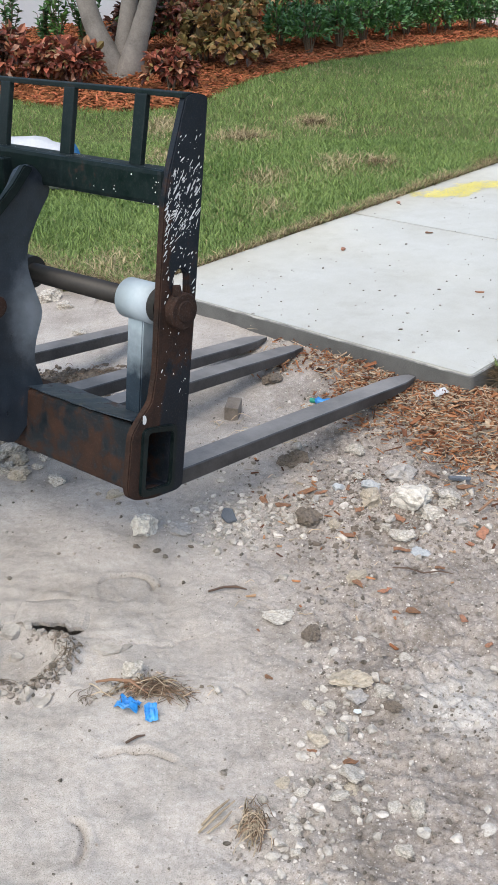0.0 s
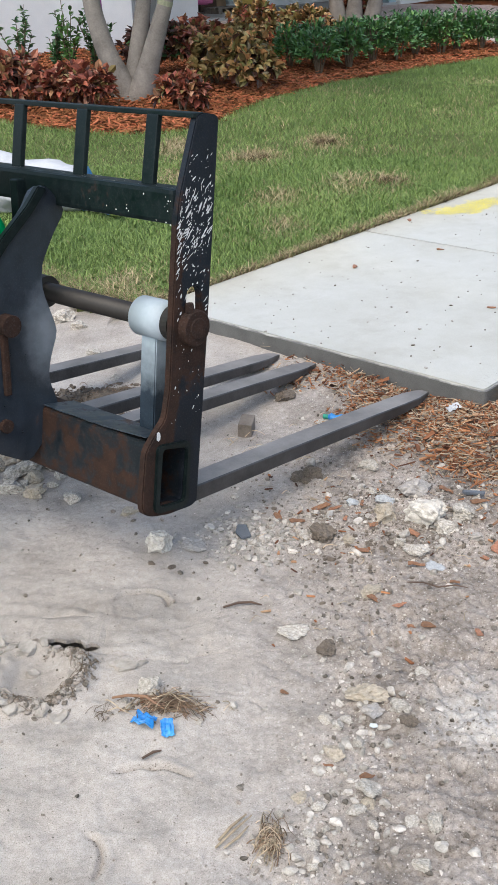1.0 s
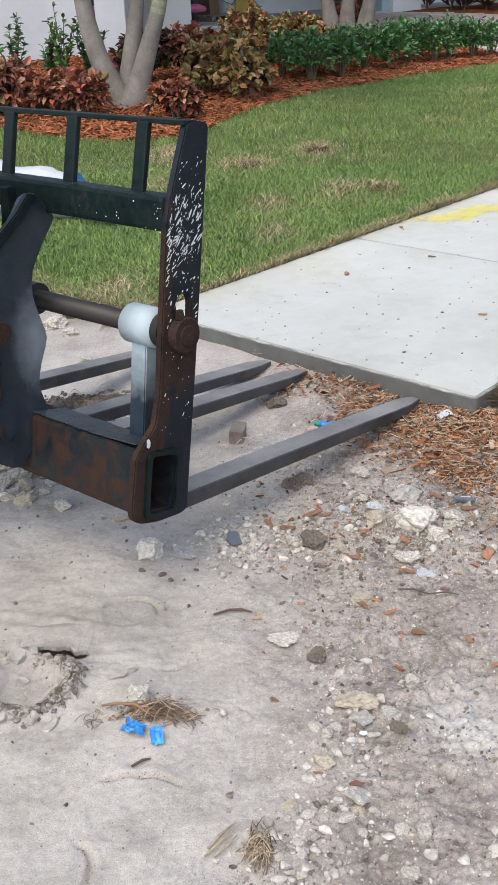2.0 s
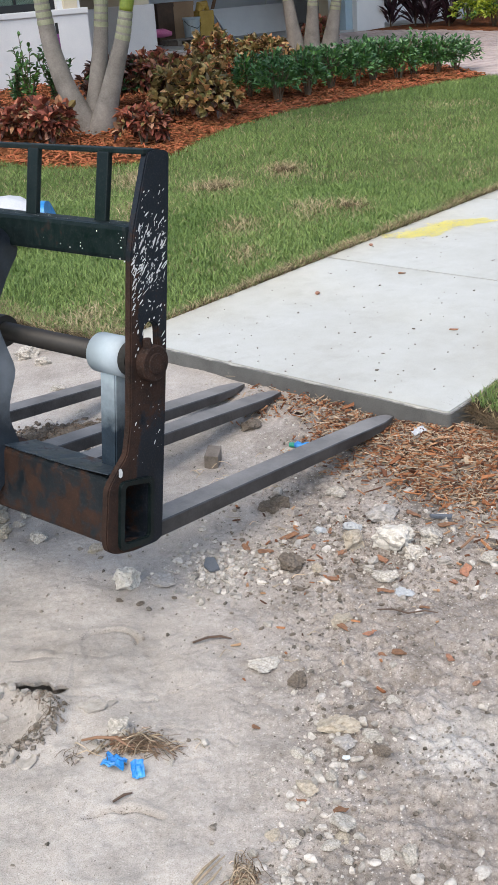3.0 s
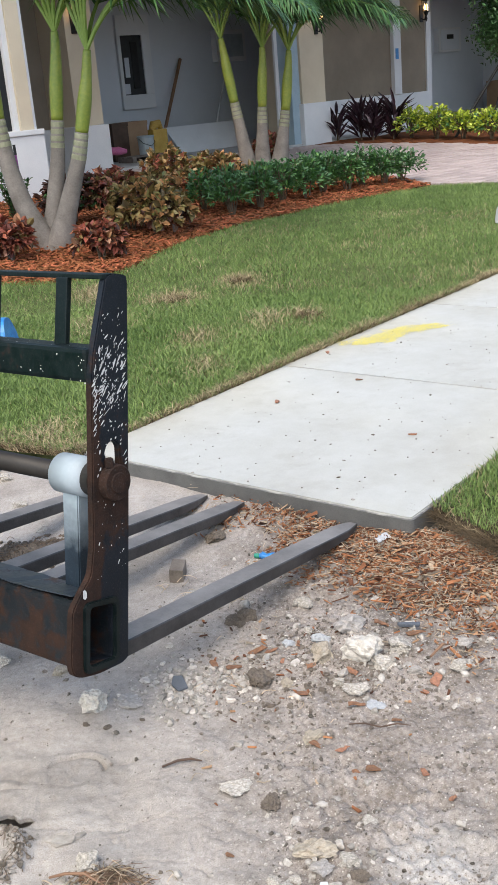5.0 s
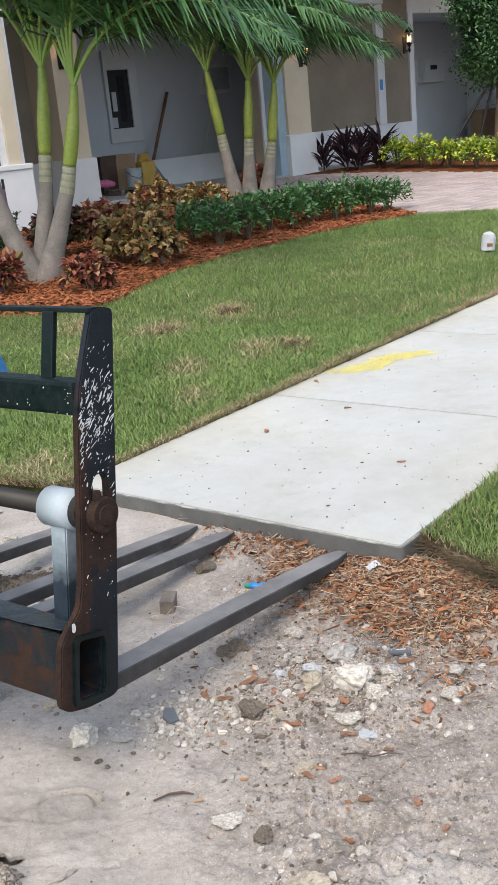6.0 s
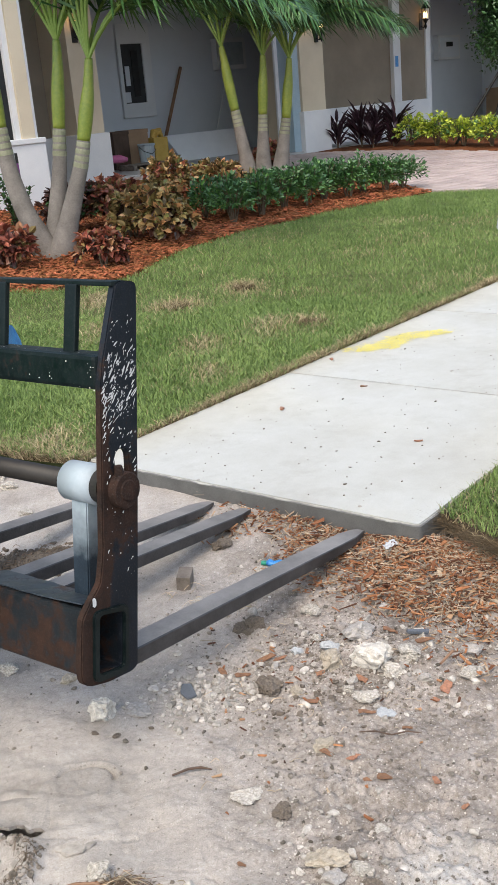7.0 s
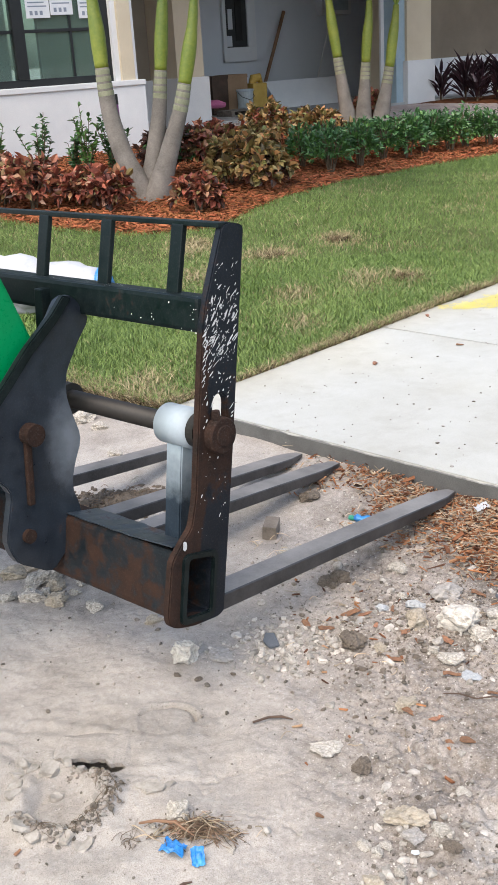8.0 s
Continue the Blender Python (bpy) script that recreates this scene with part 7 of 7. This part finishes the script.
def crust_lip():
    """A thin shelf of crust left standing over the hollow."""
    bm = bmesh.new()
    nx, ny = 40, 12
    rows = []
    for j in range(ny):
        row = []
        for i in range(nx):
            x = -0.460 + 0.195 * i / (nx - 1)
            front = 1.972 - 0.15 * (x + 0.362) + 0.020 * noise.noise(Vector((x * 28, 3, 0))) + 0.008 * noise.noise(Vector((x * 90, 7, 0)))
            y = front + (2.075 - front) * j / (ny - 1)
            edge = max(0.0, 1 - min(i, nx - 1 - i, 2 * (ny - 1 - j)) / 5)
            row.append(bm.verts.new((x, y, float(dirt_z(x, y) + hollow(x, y)) + 0.0015 - 0.008 * edge)))
        rows.append(row)
    faces = [bm.faces.new((rows[j][i], rows[j][i + 1], rows[j + 1][i + 1], rows[j + 1][i])) for j in range(ny - 1) for i in range(nx - 1)]
    ext = bmesh.ops.extrude_face_region(bm, geom=faces)
    bmesh.ops.translate(bm, verts=[v for v in ext["geom"] if isinstance(v, bmesh.types.BMVert)], vec=(0, 0, -0.010))
    bmesh.ops.recalc_face_normals(bm, faces=bm.faces)
    ob = part("crust_shelf", bm, M_DIRT, bpy.data.objects["mud_crust"])
    ob.matrix_parent_inverse = pose(0.40, -1.85, 0)


crust_lip()


def strands(name, x, y, length, heading, thin, material, label, seed, lift=0.02, curl=1.0, category="straw"):
    """Curved dry stalks: three-sided tubes through six points each."""
    rng = np.random.default_rng(seed)
    n, k = len(x), 6
    a = heading.copy()
    pts = [np.stack([x, y], 1)]
    for j in range(k - 1):
        a = a + rng.normal(0, 0.30 * curl, n)
        pts.append(pts[-1] + np.stack([np.cos(a), np.sin(a)], 1) * (length / (k - 1))[:, None])
    p = np.stack(pts, 1)
    p -= p.mean(1, keepdims=True) - np.stack([x, y], 1)[:, None]
    t = np.linspace(0, 1, k)
    rise = rng.uniform(0.15, 1.0, n)[:, None] * lift * np.sin(np.pi * (0.12 + 0.8 * t))[None] + thin
    z = dirt_z(p[..., 0], p[..., 1]) + rise
    d = np.stack([np.cos(heading), np.sin(heading)], 1)
    side = np.stack([-d[:, 1], d[:, 0]], 1)[:, None]
    w = (thin * rng.uniform(0.6, 1.5, n))[:, None] * (1 - 0.55 * t)[None]
    rows = []
    for s, h in ((-1, -0.4), (1, -0.4), (0, 1.0)):
        rows.append(np.concatenate([p + side * (w * s)[..., None], (z + w * h)[..., None]], -1))
    verts = np.stack(rows, 2).reshape(-1, 3)
    quads = []
    for j in range(k - 1):
        for s in range(3):
            quads.append((3 * j + s, 3 * j + (s + 1) % 3, 3 * j + 3 + (s + 1) % 3, 3 * j + 3 + s))
    faces = (np.arange(n)[:, None, None] * 3 * k + np.array(quads)[None]).reshape(-1, 4)
    return tagged(raw(name, verts, faces, material), label, category, kind="stuff")


def straw():
    rng = np.random.default_rng(40)
    n = 150
    strands("straw_clump", rng.normal(-0.100, 0.036, n), rng.normal(1.745, 0.013, n), rng.uniform(0.015, 0.07, n), rng.normal(0.0, 0.55, n) + np.pi * rng.integers(0, 2, n), 0.0011, M_ROOT, "tangle of brown dry straw and roots on sand", 41, 0.020)
    n = 36
    strands("straw_clump", rng.normal(-0.100, 0.040, n), rng.normal(1.752, 0.015, n), rng.uniform(0.03, 0.08, n), rng.normal(0.2, 0.8, n), 0.0012, M_STRAW, "pale dry stalks over the brown straw tangle", 42, 0.024)
    n = 90
    strands("straw_clump", rng.normal(0.108, 0.011, n), rng.normal(1.400, 0.022, n), rng.uniform(0.012, 0.05, n), rng.normal(1.25, 0.8, n), 0.0009, M_STRAW, "tuft of dry tan straw on dirt", 43, 0.03, 1.3)
    n = 70
    strands("straw_clump", rng.normal(0.112, 0.012, n), rng.normal(1.398, 0.022, n), rng.uniform(0.012, 0.04, n), rng.normal(1.2, 0.9, n), 0.0010, M_ROOT, "brown rootlets in the tuft of straw", 44, 0.025, 1.4)
    n = 110
    strands("straw_clump", rng.normal(-0.50, 0.10, n), rng.normal(3.36, 0.05, n), rng.uniform(0.015, 0.05, n), rng.uniform(0, 6.3, n), 0.0012, M_ROOT, "brown dry straw and soil heaped under the tines", 45, 0.015)
    n = 70
    a = rng.uniform(-2.0, 0.5, n)
    strands("root_fringe", -0.40 + 0.098 * np.cos(a) + rng.normal(0, 0.011, n), 1.843 + 0.096 * np.sin(a) + rng.normal(0, 0.011, n), rng.uniform(0.012, 0.05, n), a + np.pi / 2 + rng.normal(0, 0.9, n), 0.0007, M_STEM, "fine dark roots fringing the mud crust", 47, 0.016, 1.5, "roots")
    n = 46
    strands("straw_clump", rng.normal(0.10, 0.09, n), rng.normal(2.92, 0.07, n), rng.uniform(0.03, 0.08, n), rng.uniform(0, 6.3, n), 0.0013, M_STRAW, "few dry straws between the tines", 49, 0.02)
    n = 60
    strands("stray_rootlets", rng.uniform(0.05, 0.85, n), rng.uniform(2.0, 2.72, n), rng.uniform(0.012, 0.045, n), rng.uniform(0, 6.3, n), 0.0012, M_STRAW, "pale curled rootlets scattered over the gravel", 50, 0.012, 1.8, "roots")
    n = 14
    strands("stray_rootlets", rng.normal(-0.235, 0.012, n), rng.normal(1.735, 0.022, n), rng.uniform(0.02, 0.06, n), rng.normal(1.6, 0.5, n), 0.0007, M_STEM, "thin dark rootlets beside the straw", 51, 0.008, 1.6, "roots")


straw()


def soil_heap():
    rng = np.random.default_rng(52)
    n = 1300
    x, y = rng.normal(-0.50, 0.12, n), rng.normal(3.36, 0.045, n)
    pebbles("soil_crumbs", x, y, 0.004 + 0.020 * rng.random(n) ** 2, M_CLOD, 53, "dark crumbled soil heaped under the tines")
    n = 420
    a = rng.uniform(-2.4, 1.6, n)
    x, y = -0.40 + (0.102 + rng.normal(0, 0.014, n)) * np.cos(a), 1.843 + (0.10 + rng.normal(0, 0.012, n)) * np.sin(a)
    pebbles("soil_crumbs", x, y, 0.003 + 0.011 * rng.random(n) ** 2, M_GRITDARK, 54, "crumbled mud around the broken crust")
    n = 160
    x, y = rng.normal(-0.12, 0.045, n), rng.normal(1.755, 0.016, n)
    pebbles("soil_crumbs", x, y, rng.uniform(0.003, 0.009, n), M_CLOD, 55, "dark soil crumbs under dry straw")


soil_heap()


def twigs():
    for pts, r, m, lab in (
        ([(0.42, 2.175, 0.012), (0.455, 2.165, 0.02), (0.49, 2.15, 0.018), (0.53, 2.155, 0.012), (0.56, 2.15, 0.010)], 0.0020, M_DARKWOOD, "thin dark curved twig on gravelly dirt"),
        ([(-0.015, 2.095, 0.006), (0.02, 2.11, 0.010), (0.05, 2.115, 0.009), (0.075, 2.11, 0.006)], 0.0032, M_DARKWOOD, "short dark twig on packed sand"),
        ([(-0.225, 1.775, 0.01), (-0.19, 1.76, 0.022), (-0.15, 1.745, 0.026), (-0.11, 1.72, 0.015)], 0.0032, M_HANDLE, "brown stick in a straw tangle"),
        ([(0.02, 1.40, 0.006), (0.04, 1.425, 0.012), (0.065, 1.455, 0.010)], 0.0030, M_STRAW, "pale dry root on dirt"),
        ([(0.015, 1.385, 0.006), (0.045, 1.415, 0.014), (0.075, 1.45, 0.012)], 0.0026, M_STRAW, "pale dry root on dirt"),
        ([(0.03, 1.385, 0.005), (0.055, 1.405, 0.010), (0.07, 1.43, 0.008)], 0.0024, M_STRAW, "pale dry root on dirt"),
        ([(0.66, 2.40, 0.02), (0.70, 2.44, 0.03), (0.72, 2.47, 0.02)], 0.004, M_HANDLE, "short brown stick on gravelly dirt"),
        ([(-0.14, 1.60, 0.004), (-0.12, 1.615, 0.008), (-0.105, 1.62, 0.005)], 0.003, M_DARKWOOD, "short dark twig on packed sand"),
        ([(0.0, 3.42, 0.015), (0.05, 3.40, 0.03), (0.10, 3.41, 0.02)], 0.005, M_HANDLE, "brown stick by the end of the walk"),
    ):
        pts = [(x, y, z + float(dirt_z(x, y))) for x, y, z in pts]
        tagged(solid("twig", tube(pts, [r * 0.8] + [r] * (len(pts) - 2) + [r * 0.5], 7), m), lab, "twig", "twigs on the dirt")


twigs()


# ---- litter and small things ----
def crumpled(name, outline, m, material, label, category, seed, amp=0.3, group=""):
    """A creased scrap of film with real thickness."""
    rng = random.Random(seed)
    bm = bmesh.new()
    bmesh.ops.create_grid(bm, x_segments=10, y_segments=8, size=0.5)
    off = Vector((rng.uniform(0, 50), rng.uniform(0, 50), 0))
    for v in bm.verts:
        x, y = v.co.x, v.co.y
        v.co.x *= outline[0] * (1 + 0.25 * noise.noise(Vector((y * 3, 1, 0)) + off))
        v.co.y *= outline[1] * (1 + 0.25 * noise.noise(Vector((x * 3, 5, 0)) + off))
        v.co.z = outline[0] * amp * (0.5 + noise.noise(Vector((x * 4, y * 4, 2)) + off) * 0.8 + 0.35 * abs(noise.noise(Vector((x * 9, y * 9, 4)) + off)))
    ob = solid(name, bm, material)
    mod = ob.modifiers.new("thickness", "SOLIDIFY")
    mod.thickness = 0.0012
    ob.matrix_world = m
    return tagged(ob, label, category, group)


def litter():
    d = lambda x, y: float(dirt_z(x, y))
    blue = "blue plastic scraps on the dirt"
    crumpled("plastic_scrap", (0.050, 0.028), pose(-0.145, 1.693, d(-0.145, 1.693) + 0.006, 8, -5, -30), M_BLUE, "crumpled bright blue plastic scrap on sand", "plastic scrap", 1, 0.3, blue)
    crumpled("plastic_scrap", (0.026, 0.034), pose(-0.098, 1.668, d(-0.098, 1.668) + 0.012, 35, 0, 10), M_BLUE, "folded bright blue plastic scrap on sand", "plastic scrap", 2, 0.2, blue)
    crumpled("plastic_scrap", (0.022, 0.022), pose(-0.175, 2.945, d(-0.175, 2.945) + 0.01, 30, 0, 10), M_BLUE, "small blue plastic scrap between the tines", "plastic scrap", 3, 0.3, blue)
    crumpled("paper_scrap", (0.042, 0.026), pose(0.652, 3.070, d(0.652, 3.07) + 0.025, 10, -14, 20), M_WHITEFILM, "crumpled white paper scrap on wood chips", "paper scrap", 4, 0.3)
    # crushed bottle
    x, y = 0.285, 3.095
    b = thing("crushed_bottle", pose(x, y, d(x, y) + 0.020, 0, 0, -18) @ Matrix.Scale(0.56, 4), "crushed small plastic bottle with blue label and green cap", "bottle")
    bm = tube([(-0.045, 0, 0), (-0.03, 0.002, 0.002), (0.0, -0.003, 0.0), (0.03, 0.003, 0.003), (0.055, 0, 0)], [0.012, 0.022, 0.017, 0.023, 0.02], 14)
    for v in bm.verts:
        v.co += Vector((0, 1, 0.6)) * 0.006 * noise.noise(v.co * 60)
    part("label", bm, M_BLUE, b, "crumpled blue label")
    part("cap", tube([(-0.075, 0, 0.002), (-0.055, 0, 0.002), (-0.044, 0, 0)], [0.013, 0.015, 0.012], 14), M_GREENFILM, b, "green cap end")
    part("base", tube([(0.054, 0, 0), (0.075, 0.003, 0.002), (0.082, 0.003, 0.002)], [0.020, 0.019, 0.012], 14), M_CLEARPLASTIC, b, "cloudy clear bottle end")
    # wood block
    bl = solid("wood_block", box((-0.022, -0.034, 0), (0.022, 0.034, 0.054), 0.002), M_WOODBLOCK)
    bl.matrix_world = pose(0.0, 3.055, d(0, 3.055) - 0.004, 5, 4, -8)
    tagged(bl, "small weathered wooden block standing between the tines", "wood block")
    # tarp roll on the lawn
    t = thing("tarp_bag", pose(-1.35, 5.80, 0.115, 0, 0, -4), "crumpled white woven bag with bright blue edges on the lawn", "tarp bag")
    path = [(-0.85, 0.10, 0.14), (-0.70, 0.08, 0.19), (-0.45, 0.03, 0.20), (-0.20, 0.0, 0.17), (0.02, 0.0, 0.145), (0.20, 0.0, 0.125), (0.34, 0.0, 0.12), (0.365, 0.0, 0.12), (0.33, 0.0, 0.12)]
    bm = tube(path, [0.07, 0.16, 0.185, 0.165, 0.140, 0.125, 0.120, 0.112, 0.06], 30)
    bmesh.ops.subdivide_edges(bm, edges=bm.edges, cuts=2, use_grid_fill=True)
    for v in bm.verts:
        c = v.co * 5
        fold = abs(noise.noise(c * 1.7)) - 0.2
        v.co += Vector((0.3, 1, 0.8)) * (0.045 * noise.noise(c) + 0.030 * fold + 0.010 * noise.noise(c * 4)) * (1.0 if v.co.x < 0.22 else 0.45)
        v.co.z = max(0.0, v.co.z)
    shade_smooth(part("bag", bm, M_WHITEFILM, t, "crumpled white woven sheet"))
    bm = tube([(0.335, 0.0, 0.12), (0.35, 0.0, 0.12), (0.385, 0.0, 0.121), (0.375, 0.0, 0.121)], [0.118, 0.129, 0.127, 0.09], 30)
    for v in bm.verts:
        v.co += Vector((0.5, 1, 0.8)) * 0.022 * noise.noise(v.co * 6)
        v.co.z = max(0.0, v.co.z)
    part("blue_edge", bm, M_BLUE, t, "bright blue edge band")
    bm = box((-0.22, -0.178, 0.165), (0.06, -0.150, 0.190), 0.006)
    for v in bm.verts:
        v.co += Vector((0, 0.4, 1)) * 0.02 * noise.noise(v.co * 9)
    part("blue_strap", bm, M_BLUE, t, "blue strap")
    crumpled("plastic_scrap", (0.14, 0.10), pose(-0.91, 5.68, 0.135, 5, 8, 30), M_CLEARPLASTIC, "cloudy pale plastic scrap on the grass", "plastic scrap", 6, 0.35)
    # bottle on the lawn
    b = thing("plastic_bottle", pose(-0.84, 5.57, 0.165, 0, 0, -48), "clear plastic bottle with blue band and lime cap on the grass", "bottle")
    part("body", tube([(-0.10, 0, 0), (-0.095, 0, 0), (-0.02, 0, 0), (0.0, 0, 0), (0.05, 0, 0), (0.085, 0, 0), (0.10, 0, 0)], [0.025, 0.033, 0.033, 0.030, 0.033, 0.020, 0.014], 16), M_CLEARPLASTIC, b, "cloudy clear body")
    part("band", tube([(0.015, 0, 0), (0.035, 0, 0)], 0.0345, 16), M_BLUE, b, "blue band")
    part("cap", tube([(0.05, 0, 0.0), (0.09, 0, 0), (0.125, 0, 0), (0.135, 0, 0)], [0.034, 0.031, 0.026, 0.018], 16), M_LIME, b, "lime cap")
    # marker stake in the bed by the wall
    st = thing("marker_stake", pose(-1.70, 11.0, 0.20, 0, -1.5, 0), "thin purple marker stake with a dark tip by the white wall", "stake")
    part("rod", tube([(0, 0, -0.05), (0, 0, 0.80)], 0.012, 8), M_PURPLE, st)
    part("tip", tube([(0, 0, 0.80), (0, 0, 0.90)], 0.015, 8), M_IRON, st, "dark tip")
    # cup
    c = thing("foam_cup", pose(2.78, 9.37, 0.125, 4, 6, 0), "dented white foam cup with an orange mark upside down on grass", "cup")
    bm = tube([(0, 0, 0), (0, 0, 0.01), (0, 0, 0.11), (0, 0, 0.145), (0, 0, 0.158)], [0.064, 0.068, 0.064, 0.050, 0.022], 18)
    for v in bm.verts:
        v.co += Vector((1, 1, 0.4)) * 0.012 * noise.noise(v.co * 22)
    part("body", bm, M_WHITEFILM, c)
    part("print_mark", box((-0.03, -0.072, 0.04), (0.02, -0.062, 0.07), 0.004), M_BRICKBIT, c, "orange printed mark")


litter()


def walk_marks():
    rng = random.Random(62)
    # sprayed yellow mark
    root = thing("paint_mark", pose(1.16, 5.60, 0.1122, 0, 0, 27), "sprayed yellow utility mark on the concrete walk", "paint mark")
    bm = bmesh.new()
    step = 0.0045
    for i in range(-84, 85):
        for j in range(-36, 37):
            x, y = i * step, j * step
            u = x / 0.36
            body = 1 - (abs(y - 0.030 * math.sin(u * 4.5 + 0.8)) / (0.105 * (1 - 0.60 * max(0.0, u) - 0.30 * max(0.0, -u)))) ** 2 - max(0.0, abs(u) - 0.75) * 4
            thick = body + 1.5 * noise.noise(Vector((x * 11, y * 17, 4))) + 0.5 * noise.noise(Vector((x * 40, y * 40, 9)))
            if rng.random() > 1 / (1 + math.exp(-6 * (thick - 0.12))):
                continue
            q = step * rng.uniform(0.36, 0.50)
            bm.faces.new([bm.verts.new((x + a * q * rng.uniform(0.7, 1), y + b * q * rng.uniform(0.7, 1), 0)) for a, b in ((-1, -1), (1, -1), (1, 1), (-1, 1))])
    tagged(part("spray", bm, M_YELLOW, root), kind="stuff")
    # leaf litter on the slab
    spots = [(0.91, 3.90), (0.82, 4.74), (0.74, 5.31), (0.42, 4.50), (0.74, 3.76), (0.60, 4.26), (0.76, 3.94), (0.59, 3.30), (0.05, 3.70), (0.25, 3.56), (0.70, 4.57)]
    for k in range(210):
        u, w = 0.05 + 4.4 * rng.random() ** 1.4, rng.uniform(0.05, 0.95)
        spots.append(on_walk(u, w))
    for i, (x, y) in enumerate(spots):
        big = i in (0, 1, 2, 3)
        s = rng.uniform(0.020, 0.030) if big else rng.uniform(0.0018, 0.0045) if i > 30 else rng.uniform(0.004, 0.008)
        bm = bmesh.new()
        n = 7
        ring = [bm.verts.new((s * rng.uniform(0.7, 1.1) * math.cos(j * math.tau / n), s * (0.42 if big else 0.7) * rng.uniform(0.7, 1.1) * math.sin(j * math.tau / n), 0.004 * rng.random() * (s / 0.02))) for j in range(n)]
        f = bm.faces.new(ring)
        ext = bmesh.ops.extrude_face_region(bm, geom=[f])
        bmesh.ops.translate(bm, verts=[v for v in ext["geom"] if isinstance(v, bmesh.types.BMVert)], vec=(0, 0, 0.002 + 0.08 * s))
        ob = solid("dry_leaf" if big else "soil_crumb", bm, M_BRICKBIT if big else (M_CLOD if i % 5 < 2 else M_ROCKGREY))
        ob.matrix_world = pose(x, y, 0.1105, 0, 0, rng.uniform(0, 360))
        tagged(ob, "curled brown leaf bit on the concrete walk" if big else "small dirt crumb on the concrete walk", "leaf" if big else "dirt crumb", "leaf bits on the walk" if big else "dirt crumbs on the walk")


walk_marks()


# ---- driveway pavers, last ----
def pavers():
    drive = bpy.data.objects["driveway"]
    meshes = []
    for j in range(4):
        bm = box((-0.097, -0.097 if j < 2 else -0.047, -0.03), (0.097, 0.097 if j < 2 else 0.047, 0.0), 0.006)
        me = bpy.data.meshes.new("paver")
        bm.to_mesh(me)
        bm.free()
        me.materials.append(M_PAVER)
        meshes.append(me)
    rng = random.Random(71)
    c, s = math.cos(radians(40)), math.sin(radians(40))
    made, rest = 0, []
    for i in range(-10, 75):
        for j in range(-55, 35):
            u, v = 14 + i * 0.2 + (0.1 if j % 2 else 0) - 4, 12.0 + j * 0.2
            x, y = c * u - s * v, s * u + c * v
            rest.append((x, y))
    xs, ys = np.array(rest).T
    ok = inside(xs, ys, DRIVE) & (away(xs, ys, DRIVE) > 0.08) & (xs < 0.46 * ys) & (ys > 12.0)
    xs, ys = xs[ok], ys[ok]
    zs = yard_z(xs, ys)
    near = np.argsort(np.hypot(xs - 3.2, ys - 13.5))
    for k in near[:300]:
        ob = new("paver", meshes[k % 2])
        ob.parent = drive
        ob.matrix_basis = pose(xs[k], ys[k], zs[k] + rng.uniform(-0.002, 0.002) - 0.002, rng.gauss(0, 0.25), rng.gauss(0, 0.25), 40)
    verts, faces = [], []
    for k in near[300:]:
        b = len(verts)
        for dz, g in ((0, 0.092), (-0.03, 0.097)):
            for a, e in ((-1, -1), (1, -1), (1, 1), (-1, 1)):
                verts.append((xs[k] + c * a * g - s * e * g, ys[k] + s * a * g + c * e * g, zs[k] + dz - 0.002))
        faces += [[b, b + 1, b + 2, b + 3]] + [[b + q, b + 4 + q, b + 4 + (q + 1) % 4, b + (q + 1) % 4] for q in range(4)]
    ob = raw("pavers", verts, faces, M_PAVER, drive)
    tagged(ob, kind="stuff")


pavers()
